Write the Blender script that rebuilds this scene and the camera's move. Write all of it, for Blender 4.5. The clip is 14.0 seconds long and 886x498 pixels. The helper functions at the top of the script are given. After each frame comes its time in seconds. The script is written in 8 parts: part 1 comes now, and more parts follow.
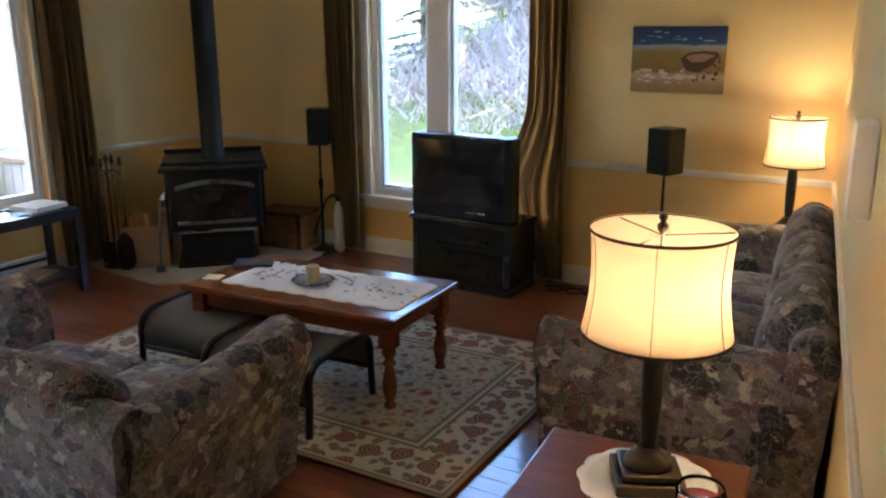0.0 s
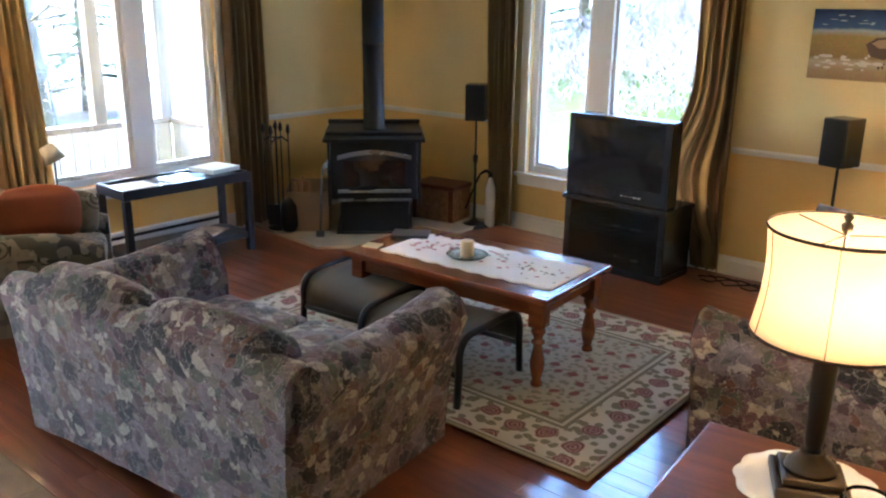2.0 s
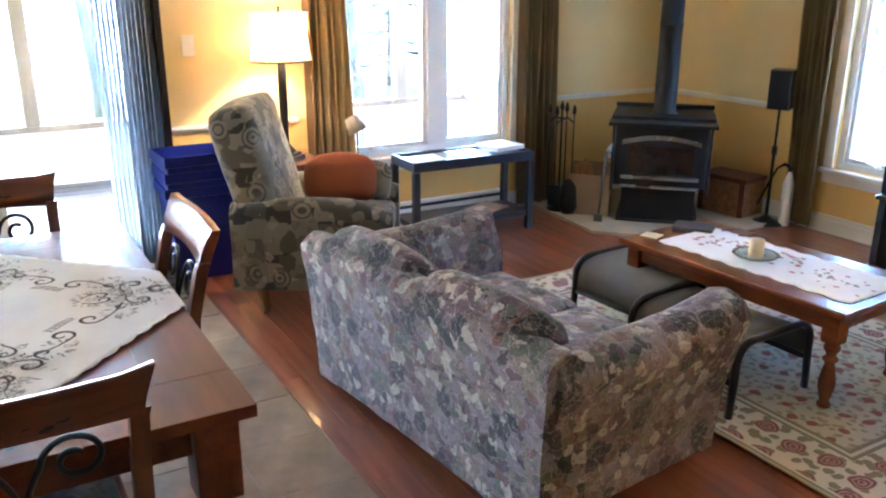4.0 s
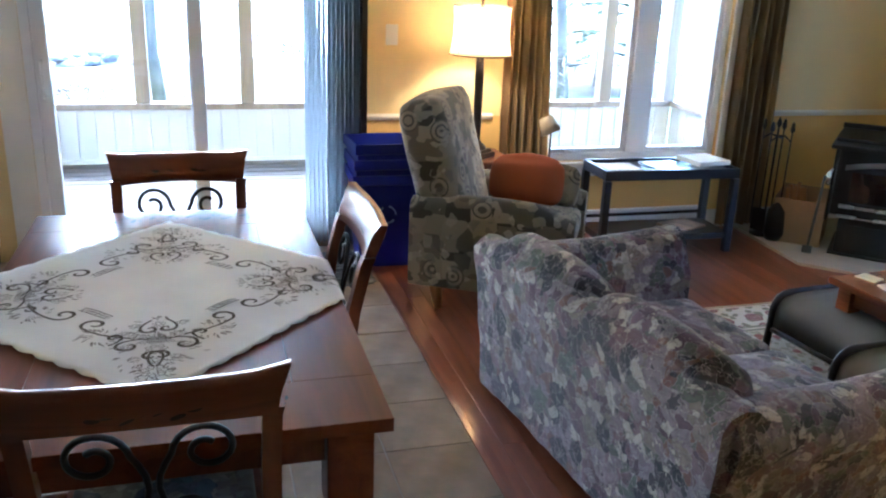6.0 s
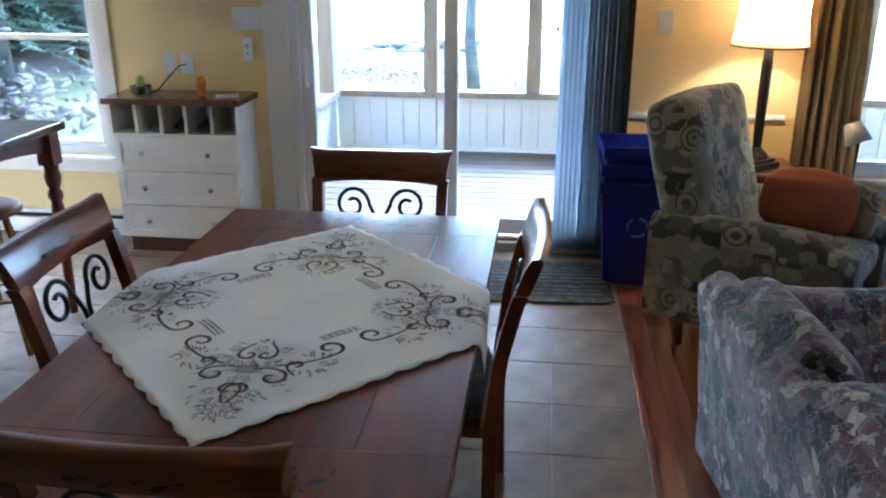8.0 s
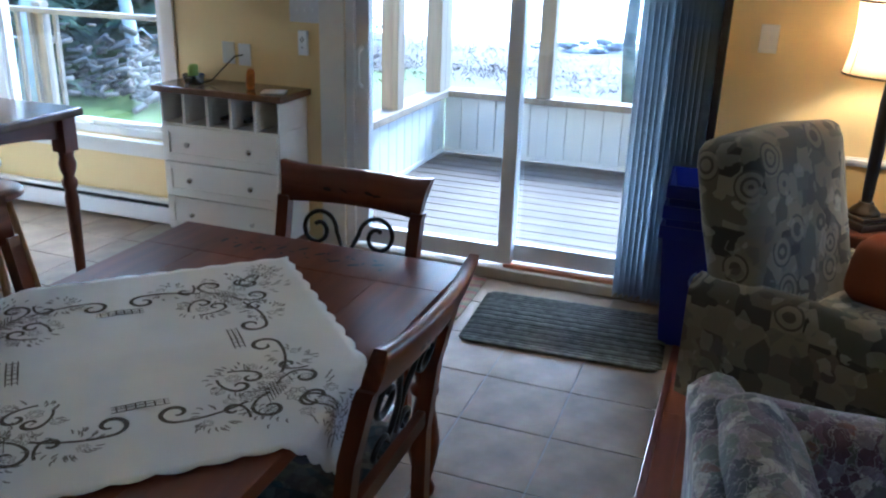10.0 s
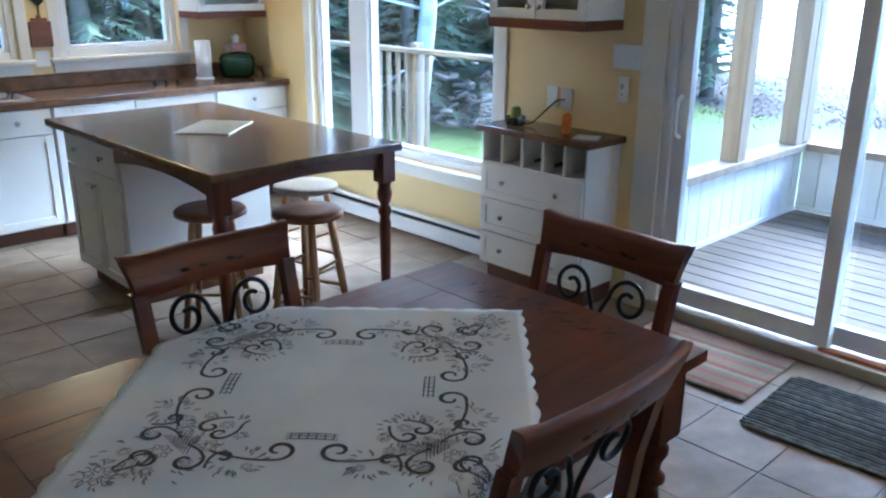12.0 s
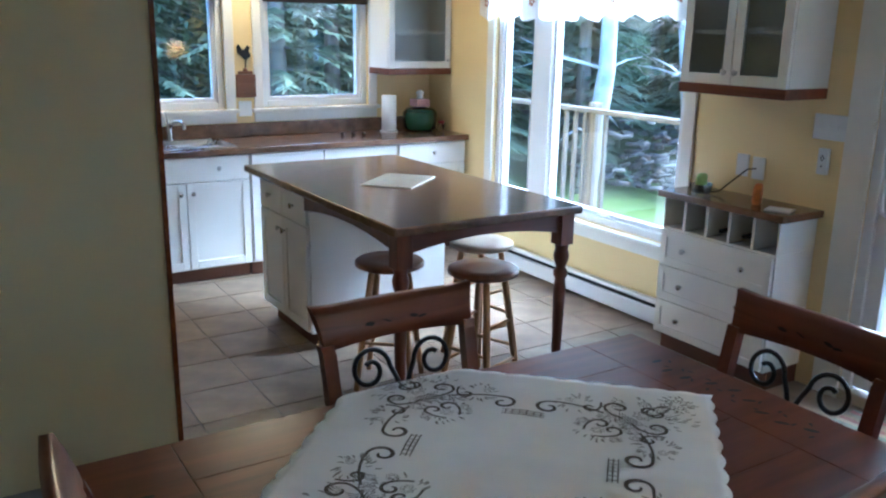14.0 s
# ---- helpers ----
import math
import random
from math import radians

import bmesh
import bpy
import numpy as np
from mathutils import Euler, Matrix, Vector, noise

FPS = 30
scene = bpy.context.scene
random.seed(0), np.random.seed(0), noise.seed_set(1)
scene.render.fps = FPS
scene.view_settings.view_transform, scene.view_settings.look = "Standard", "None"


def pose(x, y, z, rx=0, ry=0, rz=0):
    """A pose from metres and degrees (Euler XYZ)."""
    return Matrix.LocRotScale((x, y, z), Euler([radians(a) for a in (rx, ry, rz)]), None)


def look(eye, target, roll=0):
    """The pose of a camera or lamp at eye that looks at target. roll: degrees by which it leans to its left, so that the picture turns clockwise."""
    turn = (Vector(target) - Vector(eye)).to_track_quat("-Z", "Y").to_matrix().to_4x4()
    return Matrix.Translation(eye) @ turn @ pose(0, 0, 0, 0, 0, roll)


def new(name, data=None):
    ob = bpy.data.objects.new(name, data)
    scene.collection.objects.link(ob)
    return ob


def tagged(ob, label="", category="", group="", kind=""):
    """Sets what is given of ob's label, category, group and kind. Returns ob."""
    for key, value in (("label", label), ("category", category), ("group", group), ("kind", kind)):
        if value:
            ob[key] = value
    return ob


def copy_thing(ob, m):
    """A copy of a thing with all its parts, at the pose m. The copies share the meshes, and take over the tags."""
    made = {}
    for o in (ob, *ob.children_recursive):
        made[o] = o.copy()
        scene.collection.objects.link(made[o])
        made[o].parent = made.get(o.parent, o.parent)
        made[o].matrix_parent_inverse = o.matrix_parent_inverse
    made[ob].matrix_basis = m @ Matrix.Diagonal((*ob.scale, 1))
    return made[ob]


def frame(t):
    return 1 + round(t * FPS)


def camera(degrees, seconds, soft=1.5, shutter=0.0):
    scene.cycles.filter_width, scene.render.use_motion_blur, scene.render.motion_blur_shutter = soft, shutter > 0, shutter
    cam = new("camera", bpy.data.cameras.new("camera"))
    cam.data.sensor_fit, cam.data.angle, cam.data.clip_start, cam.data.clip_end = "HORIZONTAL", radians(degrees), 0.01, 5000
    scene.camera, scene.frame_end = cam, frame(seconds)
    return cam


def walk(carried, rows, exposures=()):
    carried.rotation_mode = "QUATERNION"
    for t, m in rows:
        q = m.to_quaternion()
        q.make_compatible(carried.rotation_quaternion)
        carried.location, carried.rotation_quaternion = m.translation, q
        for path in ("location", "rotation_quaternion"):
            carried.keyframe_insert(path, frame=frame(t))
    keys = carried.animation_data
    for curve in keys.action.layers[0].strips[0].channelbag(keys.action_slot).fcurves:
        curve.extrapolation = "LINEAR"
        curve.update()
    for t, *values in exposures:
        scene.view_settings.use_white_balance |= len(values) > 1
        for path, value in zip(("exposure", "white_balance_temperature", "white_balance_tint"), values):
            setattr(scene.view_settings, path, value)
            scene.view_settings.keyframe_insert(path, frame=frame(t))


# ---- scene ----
cam = camera(56.0, 14.0, soft=2.2)
PATH = [
    (0, (0.64, -0.276, 1.667), (-0.338, 1.391, 1.153), -0.2),
    (0.5, (0.622, -0.266, 1.657), (-0.42, 1.352, 1.11), 0.1),
    (1, (0.611, -0.284, 1.659), (-0.476, 1.3, 1.105), 0.5),
    (1.5, (0.607, -0.305, 1.659), (-0.56, 1.225, 1.113), 0.6),
    (2, (0.605, -0.348, 1.693), (-0.636, 1.113, 1.12), 0.7),
    (2.5, (0.567, -0.339, 1.663), (-0.781, 1.014, 1.071), 0.6),
    (3, (0.544, -0.323, 1.655), (-0.906, 0.923, 1.067), 0.6),
    (3.5, (0.537, -0.317, 1.658), (-1.021, 0.785, 1.06), 0.5),
    (4, (0.552, -0.309, 1.685), (-1.094, 0.644, 1.066), 0.1),
    (4.2, (0.557, -0.312, 1.681), (-1.114, 0.596, 1.063), -0.1),
    (6.5, (0.309, -0.111, 1.669), (-1.533, 0.278, 0.993), 1.3),
    (7, (0.2, -0.004, 1.665), (-1.662, 0.168, 0.955), -0.0),
    (7.5, (0.122, 0.175, 1.67), (-1.756, 0.061, 0.992), 2.0),
    (8, (-0.011, 0.315, 1.657), (-1.879, 0.087, 0.979), 0.0),
    (10.3, (-0.765, 0.901, 1.648), (-2.504, 0.185, 0.968), 1.4),
    (10.5, (-0.822, 0.904, 1.656), (-2.54, 0.129, 0.988), 0.7),
    (11, (-0.918, 0.964, 1.654), (-2.552, 0.005, 1.013), -0.6),
    (11.5, (-0.976, 1.066, 1.673), (-2.463, -0.123, 1.061), 1.0),
    (12, (-0.963, 1.128, 1.684), (-2.275, -0.246, 1.058), 0.3),
    (12.5, (-0.956, 1.101, 1.688), (-2.216, -0.329, 1.084), 0.5),
    (13, (-0.955, 1.074, 1.688), (-2.145, -0.422, 1.098), 0.5),
    (13.5, (-0.946, 1.056, 1.695), (-2.06, -0.503, 1.122), 0.9),
    (14, (-0.927, 1.047, 1.715), (-1.961, -0.587, 1.204), 1.0),
]
EXPOSURES = [
    (0.0, 4.1, 5350, 8), (1.5, 4.7, 5300, 8), (3.0, 5.3, 5150, 8), (4.0, 5.55, 4950, 8), (6.5, 4.65, 4700, 5), (8.0, 4.3, 4540, 3),
    (10.5, 3.8, 4440, 2), (12.0, 3.9, 4400, 2), (14.0, 4.0, 4400, 2),
]
walk(cam, [(t, look(eye, target, roll)) for t, eye, target, roll in PATH], EXPOSURES)

# ---- daylight ----
world = bpy.data.worlds.new("overcast_sky")
scene.world = world
world.use_nodes = True
_wn = world.node_tree.nodes
_sky = _wn.new("ShaderNodeTexSky")
_sky.sky_type, _sky.sun_disc = "NISHITA", False
_sky.sun_elevation, _sky.sun_rotation = radians(38), radians(250)
_sky.air_density, _sky.dust_density, _sky.ozone_density = 1.0, 1.5, 2.0
_wn["Background"].inputs["Strength"].default_value = 0.15
world.node_tree.links.new(_sky.outputs["Color"], _wn["Background"].inputs["Color"])
_sun = new("sun", bpy.data.lights.new("sun", "SUN"))
_sun.data.energy, _sun.data.angle, _sun.data.color = 0.8, radians(20), (1.0, 0.97, 0.93)
_sun.matrix_world = pose(0, 0, 10, 52, 0, -110)
scene.view_settings.exposure = 0.0


# ---- small tools ----
def link(tree, a, b):
    tree.links.new(a, b)


def principled(name):
    m = bpy.data.materials.new(name)
    m.use_nodes = True
    return m, m.node_tree, m.node_tree.nodes["Principled BSDF"]


def noise_node(t, coord, scale, detail=4.0, distortion=0.0):
    n = t.nodes.new("ShaderNodeTexNoise")
    n.inputs["Scale"].default_value, n.inputs["Detail"].default_value = scale, detail
    n.inputs["Distortion"].default_value = distortion
    if coord:
        link(t, coord, n.inputs["Vector"])
    return n


def ramp_node(t, fac, stops, mode="LINEAR"):
    r = t.nodes.new("ShaderNodeValToRGB")
    r.color_ramp.interpolation = mode
    while len(r.color_ramp.elements) < len(stops):
        r.color_ramp.elements.new(0.5)
    for e, (p, c) in zip(r.color_ramp.elements, stops):
        e.position, e.color = p, (*c, 1.0)
    if fac:
        link(t, fac, r.inputs["Fac"])
    return r


def mix_node(t, fac, a, b, kind="MIX"):
    n = t.nodes.new("ShaderNodeMix")
    n.data_type, n.blend_type = "RGBA", kind
    for value, key in ((fac, 0), (a, 6), (b, 7)):
        if isinstance(value, (int, float)):
            n.inputs[key].default_value = value
        elif isinstance(value, tuple):
            n.inputs[key].default_value = (*value, 1.0)
        else:
            link(t, value, n.inputs[key])
    return n.outputs[2]


def math_node(t, op, a, b=0.0):
    n = t.nodes.new("ShaderNodeMath")
    n.operation = op
    for k, v in enumerate((a, b)):
        if isinstance(v, (int, float)):
            n.inputs[k].default_value = v
        else:
            link(t, v, n.inputs[k])
    return n.outputs[0]


def bump_to(t, bsdf, height, strength=0.2, distance=0.01):
    b = t.nodes.new("ShaderNodeBump")
    b.inputs["Strength"].default_value, b.inputs["Distance"].default_value = strength, distance
    link(t, height, b.inputs["Height"])
    link(t, b.outputs["Normal"], bsdf.inputs["Normal"])


def tinted(name, color, rough=0.5, metal=0.0, vary=0.12, fine=60.0, coarse=3.0, bump=0.15, coat=0.0, per_object=0.0):
    """A surface with a coarse and a fine variation of one colour, uneven gloss and fine relief."""
    m, t, b = principled(name)
    co = t.nodes.new("ShaderNodeTexCoord").outputs["Object"]
    big, small = noise_node(t, co, coarse, 3), noise_node(t, co, fine, 5)
    dark, light = tuple(c * (1 - vary) for c in color), tuple(min(1, c * (1 + vary)) for c in color)
    col = ramp_node(t, big.outputs["Fac"], [(0.3, dark), (0.7, light)]).outputs["Color"]
    col = mix_node(t, 0.5 * vary, col, small.outputs["Color"], "SOFT_LIGHT")
    if per_object:
        info = t.nodes.new("ShaderNodeObjectInfo")
        col = mix_node(t, 1.0, col, ramp_node(t, info.outputs["Random"], [(0, (1 - per_object,) * 3), (1, (1 + per_object * 0.4,) * 3)]).outputs["Color"], "MULTIPLY")
    link(t, col, b.inputs["Base Color"])
    r = t.nodes.new("ShaderNodeMapRange")
    r.inputs["To Min"].default_value, r.inputs["To Max"].default_value = max(0.02, rough - 0.07), min(1, rough + 0.07)
    link(t, big.outputs["Fac"], r.inputs["Value"])
    link(t, r.outputs["Result"], b.inputs["Roughness"])
    b.inputs["Metallic"].default_value, b.inputs["Coat Weight"].default_value = metal, coat
    b.inputs["Coat Roughness"].default_value = 0.12
    if bump:
        bump_to(t, b, small.outputs["Fac"], bump, 0.002)
    return m


def wood(name, dark, light, rough=0.3, axis=0, scale=1.0, coat=0.3, per_object=0.0):
    """Wood with long grain along one axis of the object."""
    m, t, b = principled(name)
    co = t.nodes.new("ShaderNodeTexCoord").outputs["Object"]
    mp = t.nodes.new("ShaderNodeMapping")
    s = [14.0 * scale] * 3
    s[axis] = 1.2 * scale
    mp.inputs["Scale"].default_value = s
    link(t, co, mp.inputs["Vector"])
    vec = mp.outputs["Vector"]
    info = t.nodes.new("ShaderNodeObjectInfo")
    if per_object:
        add = t.nodes.new("ShaderNodeVectorMath")
        add.operation = "ADD"
        link(t, vec, add.inputs[0])
        shift = math_node(t, "MULTIPLY", info.outputs["Random"], 37.0)
        link(t, shift, add.inputs[1])
        vec = add.outputs[0]
    g = noise_node(t, vec, 1.0, 6, 1.2)
    f = noise_node(t, vec, 7.0, 4, 0.4)
    col = ramp_node(t, g.outputs["Fac"], [(0.25, dark), (0.5, tuple((a + c) / 2 for a, c in zip(dark, light))), (0.75, light)]).outputs["Color"]
    col = mix_node(t, 0.18, col, f.outputs["Color"], "SOFT_LIGHT")
    if per_object:
        col = mix_node(t, 1.0, col, ramp_node(t, info.outputs["Random"], [(0, (1 - per_object,) * 3), (1, (1 + per_object * 0.4,) * 3)]).outputs["Color"], "MULTIPLY")
    link(t, col, b.inputs["Base Color"])
    b.inputs["Roughness"].default_value, b.inputs["Coat Weight"].default_value = rough, coat
    b.inputs["Coat Roughness"].default_value = 0.1
    bump_to(t, b, f.outputs["Fac"], 0.06, 0.001)
    return m


def warped(t, co, scale, warp, detail=4):
    """Coordinates pushed about by noise."""
    wob = noise_node(t, co, scale, detail)
    vec = t.nodes.new("ShaderNodeVectorMath")
    vec.operation = "MULTIPLY_ADD"
    link(t, wob.outputs["Color"], vec.inputs[0])
    vec.inputs[1].default_value = (warp,) * 3
    link(t, co, vec.inputs[2])
    return vec.outputs[0]


def cell_node(t, vec, scale, feature="F1"):
    v = t.nodes.new("ShaderNodeTexVoronoi")
    v.feature = feature
    v.inputs["Scale"].default_value = scale
    link(t, vec, v.inputs["Vector"])
    return v


def channel(t, col, k):
    sep = t.nodes.new("ShaderNodeSeparateColor")
    link(t, col, sep.inputs["Color"])
    return sep.outputs[k]


def steps_of(t, fac, palette):
    return ramp_node(t, fac, [(k / len(palette), c) for k, c in enumerate(palette)], "CONSTANT").outputs["Color"]


def cloth_finish(t, b, co, col):
    fine = noise_node(t, co, 260, 3)
    link(t, mix_node(t, 0.25, col, fine.outputs["Color"], "SOFT_LIGHT"), b.inputs["Base Color"])
    b.inputs["Roughness"].default_value = 0.95
    b.inputs["Sheen Weight"].default_value = 0.2
    bump_to(t, b, fine.outputs["Fac"], 0.3, 0.002)


def floral_cloth(name):
    """Crowded blossoms on mauve: ragged petals, dark roses, cream leaves and thin pale outlines."""
    m, t, b = principled(name)
    co = t.nodes.new("ShaderNodeTexCoord").outputs["Object"]
    vec = warped(t, warped(t, co, 9, 0.10, 3), 34, 0.035)
    lilac, mauve, taupe, sage = (0.205, 0.168, 0.18), (0.145, 0.085, 0.10), (0.20, 0.17, 0.135), (0.095, 0.105, 0.08)
    cream, ink, plum, rust = (0.46, 0.41, 0.335), (0.016, 0.019, 0.026), (0.075, 0.04, 0.055), (0.15, 0.07, 0.045)
    big = cell_node(t, vec, 10.0)
    ground = steps_of(t, channel(t, big.outputs["Color"], 0), [lilac, mauve, lilac, taupe, sage, (0.22, 0.18, 0.195), plum, lilac, taupe, mauve])
    vec2 = warped(t, warped(t, co, 13, 0.075, 3), 55, 0.02)
    small = cell_node(t, vec2, 22.0)
    petals = steps_of(t, channel(t, small.outputs["Color"], 1), [cream, lilac, plum, taupe, rust, sage, lilac, ink, mauve])
    some = math_node(t, "GREATER_THAN", channel(t, small.outputs["Color"], 2), 0.42)
    col = mix_node(t, math_node(t, "MULTIPLY", some, 0.8), ground, petals)
    # dark roses with a few pale curls
    rose = cell_node(t, warped(t, warped(t, co, 12, 0.075, 3), 30, 0.035), 6.2)
    heart = math_node(t, "LESS_THAN", rose.outputs["Distance"], 0.37)
    col = mix_node(t, math_node(t, "MULTIPLY", heart, 0.92), col, ink)
    leaf = cell_node(t, warped(t, warped(t, co, 11, 0.085, 3), 40, 0.028), 8.3)
    torn = math_node(t, "MULTIPLY", math_node(t, "SUBTRACT", noise_node(t, co, 26, 3).outputs["Fac"], 0.5), 0.9)
    blade = math_node(t, "LESS_THAN", math_node(t, "ADD", leaf.outputs["Distance"], torn), 0.21)
    col = mix_node(t, math_node(t, "MULTIPLY", blade, 0.9), col, cream)
    ring = math_node(t, "LESS_THAN", math_node(t, "FRACT", math_node(t, "MULTIPLY", big.outputs["Distance"], 4.6)), 0.13)
    rim = math_node(t, "LESS_THAN", cell_node(t, vec2, 22.0, "DISTANCE_TO_EDGE").outputs["Distance"], 0.022)
    pale = math_node(t, "MULTIPLY", noise_node(t, co, 16, 2).outputs["Fac"], 0.9)
    col = mix_node(t, math_node(t, "MULTIPLY", rim, pale), col, (0.42, 0.38, 0.35))
    col = mix_node(t, math_node(t, "MULTIPLY", ring, 0.55), col, (0.10, 0.07, 0.09))
    flow = noise_node(t, warped(t, co, 20, 0.04, 3), 11, 3)
    wave = math_node(t, "FRACT", math_node(t, "MULTIPLY", flow.outputs["Fac"], 6.0))
    col = mix_node(t, math_node(t, "MULTIPLY", math_node(t, "LESS_THAN", wave, 0.09), 0.42), col, (0.05, 0.033, 0.042))
    col = mix_node(t, math_node(t, "MULTIPLY", math_node(t, "GREATER_THAN", wave, 0.92), 0.35), col, (0.44, 0.40, 0.36))
    soft = noise_node(t, co, 30, 5)
    col = mix_node(t, 0.6, col, ramp_node(t, soft.outputs["Fac"], [(0.3, (0.22, 0.22, 0.22)), (0.7, (0.78, 0.78, 0.78))]).outputs["Color"], "SOFT_LIGHT")
    cloth_finish(t, b, co, col)
    return m


def swirl_cloth(name):
    """A woven patchwork of olive and grey patches, some with coiled line motifs, some striped."""
    m, t, b = principled(name)
    co = t.nodes.new("ShaderNodeTexCoord").outputs["Object"]
    vec = warped(t, co, 5, 0.025, 2)
    v = cell_node(t, vec, 11.0)
    v.distance = "CHEBYCHEV"
    patch = steps_of(t, channel(t, v.outputs["Color"], 0), [(0.19, 0.17, 0.125), (0.075, 0.075, 0.058), (0.23, 0.205, 0.15), (0.11, 0.10, 0.075), (0.038, 0.037, 0.033), (0.17, 0.15, 0.11)])
    e = cell_node(t, co, 8.0)
    coil = math_node(t, "LESS_THAN", math_node(t, "FRACT", math_node(t, "MULTIPLY", e.outputs["Distance"], 5.0)), 0.40)
    inside = math_node(t, "LESS_THAN", e.outputs["Distance"], 0.46)
    chosen = math_node(t, "GREATER_THAN", channel(t, e.outputs["Color"], 1), 0.5)
    coil = math_node(t, "MULTIPLY", coil, math_node(t, "MULTIPLY", inside, chosen))
    disc = math_node(t, "MULTIPLY", inside, chosen)
    col = mix_node(t, math_node(t, "MULTIPLY", disc, 0.85), patch, (0.225, 0.20, 0.15))
    col = mix_node(t, math_node(t, "MULTIPLY", coil, 0.92), col, (0.06, 0.057, 0.05))
    leaf = cell_node(t, warped(t, co, 15, 0.06), 24)
    spots = math_node(t, "GREATER_THAN", channel(t, leaf.outputs["Color"], 2), 0.82)
    col = mix_node(t, math_node(t, "MULTIPLY", spots, 0.55), col, steps_of(t, channel(t, leaf.outputs["Color"], 0), [(0.36, 0.33, 0.26), (0.10, 0.10, 0.09), (0.27, 0.25, 0.20)]))
    cloth_finish(t, b, co, col)
    return m


def cells(name, palette, scale, warp=0.6, rough=0.95, weave=260.0, outline=None, outline_width=0.05):
    """Printed cloth: warped cells in several colours, with petals drawn inside, over a weave."""
    m, t, b = principled(name)
    co = t.nodes.new("ShaderNodeTexCoord").outputs["Object"]
    wob = noise_node(t, co, scale * 1.3, 6)
    vec = t.nodes.new("ShaderNodeVectorMath")
    vec.operation = "MULTIPLY_ADD"
    link(t, wob.outputs["Color"], vec.inputs[0])
    vec.inputs[1].default_value = (warp / scale,) * 3
    link(t, co, vec.inputs[2])
    v = t.nodes.new("ShaderNodeTexVoronoi")
    v.inputs["Scale"].default_value = scale
    link(t, vec.outputs[0], v.inputs["Vector"])
    sep = t.nodes.new("ShaderNodeSeparateColor")
    link(t, v.outputs["Color"], sep.inputs["Color"])
    n = len(palette)
    col = ramp_node(t, sep.outputs[0], [(k / n, c) for k, c in enumerate(palette)], "CONSTANT").outputs["Color"]
    v2 = t.nodes.new("ShaderNodeTexVoronoi")
    v2.inputs["Scale"].default_value = scale * 3.1
    link(t, vec.outputs[0], v2.inputs["Vector"])
    sep2 = t.nodes.new("ShaderNodeSeparateColor")
    link(t, v2.outputs["Color"], sep2.inputs["Color"])
    petals = ramp_node(t, sep2.outputs[1], [(0, (0.45, 0.45, 0.45)), (0.35, (0.8, 0.78, 0.8)), (0.7, (1.25, 1.2, 1.2))], "CONSTANT").outputs["Color"]
    col = mix_node(t, 0.75, col, petals, "MULTIPLY")
    if outline:
        e = t.nodes.new("ShaderNodeTexVoronoi")
        e.feature = "DISTANCE_TO_EDGE"
        e.inputs["Scale"].default_value = scale
        link(t, vec.outputs[0], e.inputs["Vector"])
        line = math_node(t, "LESS_THAN", e.outputs["Distance"], outline_width)
        col = mix_node(t, line, col, outline)
    fine = noise_node(t, co, weave, 3)
    col = mix_node(t, 0.25, col, fine.outputs["Color"], "SOFT_LIGHT")
    link(t, col, b.inputs["Base Color"])
    b.inputs["Roughness"].default_value = rough
    b.inputs["Sheen Weight"].default_value = 0.25
    bump_to(t, b, fine.outputs["Fac"], 0.3, 0.002)
    return m


def glass(name, tint=(1, 1, 1), rough=0.0):
    m, t, b = principled(name)
    b.inputs["Base Color"].default_value = (*tint, 1)
    b.inputs["Roughness"].default_value, b.inputs["Transmission Weight"].default_value = rough, 1.0
    b.inputs["IOR"].default_value = 1.45
    return m


# ---- mesh tools ----
def box(bm, x0, x1, y0, y1, z0, z1, mat=0, bevel=0.0, m=None):
    c = Matrix.Translation(((x0 + x1) / 2, (y0 + y1) / 2, (z0 + z1) / 2)) @ Matrix.Diagonal((abs(x1 - x0), abs(y1 - y0), abs(z1 - z0), 1))
    made = bmesh.ops.create_cube(bm, size=1, matrix=(m @ c) if m else c)["verts"]
    faces = {f for v in made for f in v.link_faces}
    for f in faces:
        f.material_index = mat
    if bevel:
        edges = list({e for v in made for e in v.link_edges})
        out = bmesh.ops.bevel(bm, geom=edges, offset=bevel, segments=2, profile=0.6, affect="EDGES")
        for f in out["faces"]:
            f.material_index = mat
    return made


def lathe(bm, profile, steps=20, m=None, cap=True, mat=0):
    """Turns (radius, height) pairs round the z axis."""
    m = m or Matrix()
    rings = [[bm.verts.new(m @ Vector((r * math.cos(2 * math.pi * k / steps), r * math.sin(2 * math.pi * k / steps), z))) for k in range(steps)] for r, z in profile]
    for a, b in zip(rings, rings[1:]):
        for k in range(steps):
            f = bm.faces.new((a[k], a[(k + 1) % steps], b[(k + 1) % steps], b[k]))
            f.smooth, f.material_index = True, mat
    if cap:
        for ring, flip in ((rings[0], True), (rings[-1], False)):
            f = bm.faces.new(ring[::-1] if flip else ring)
            f.material_index = mat
    return rings


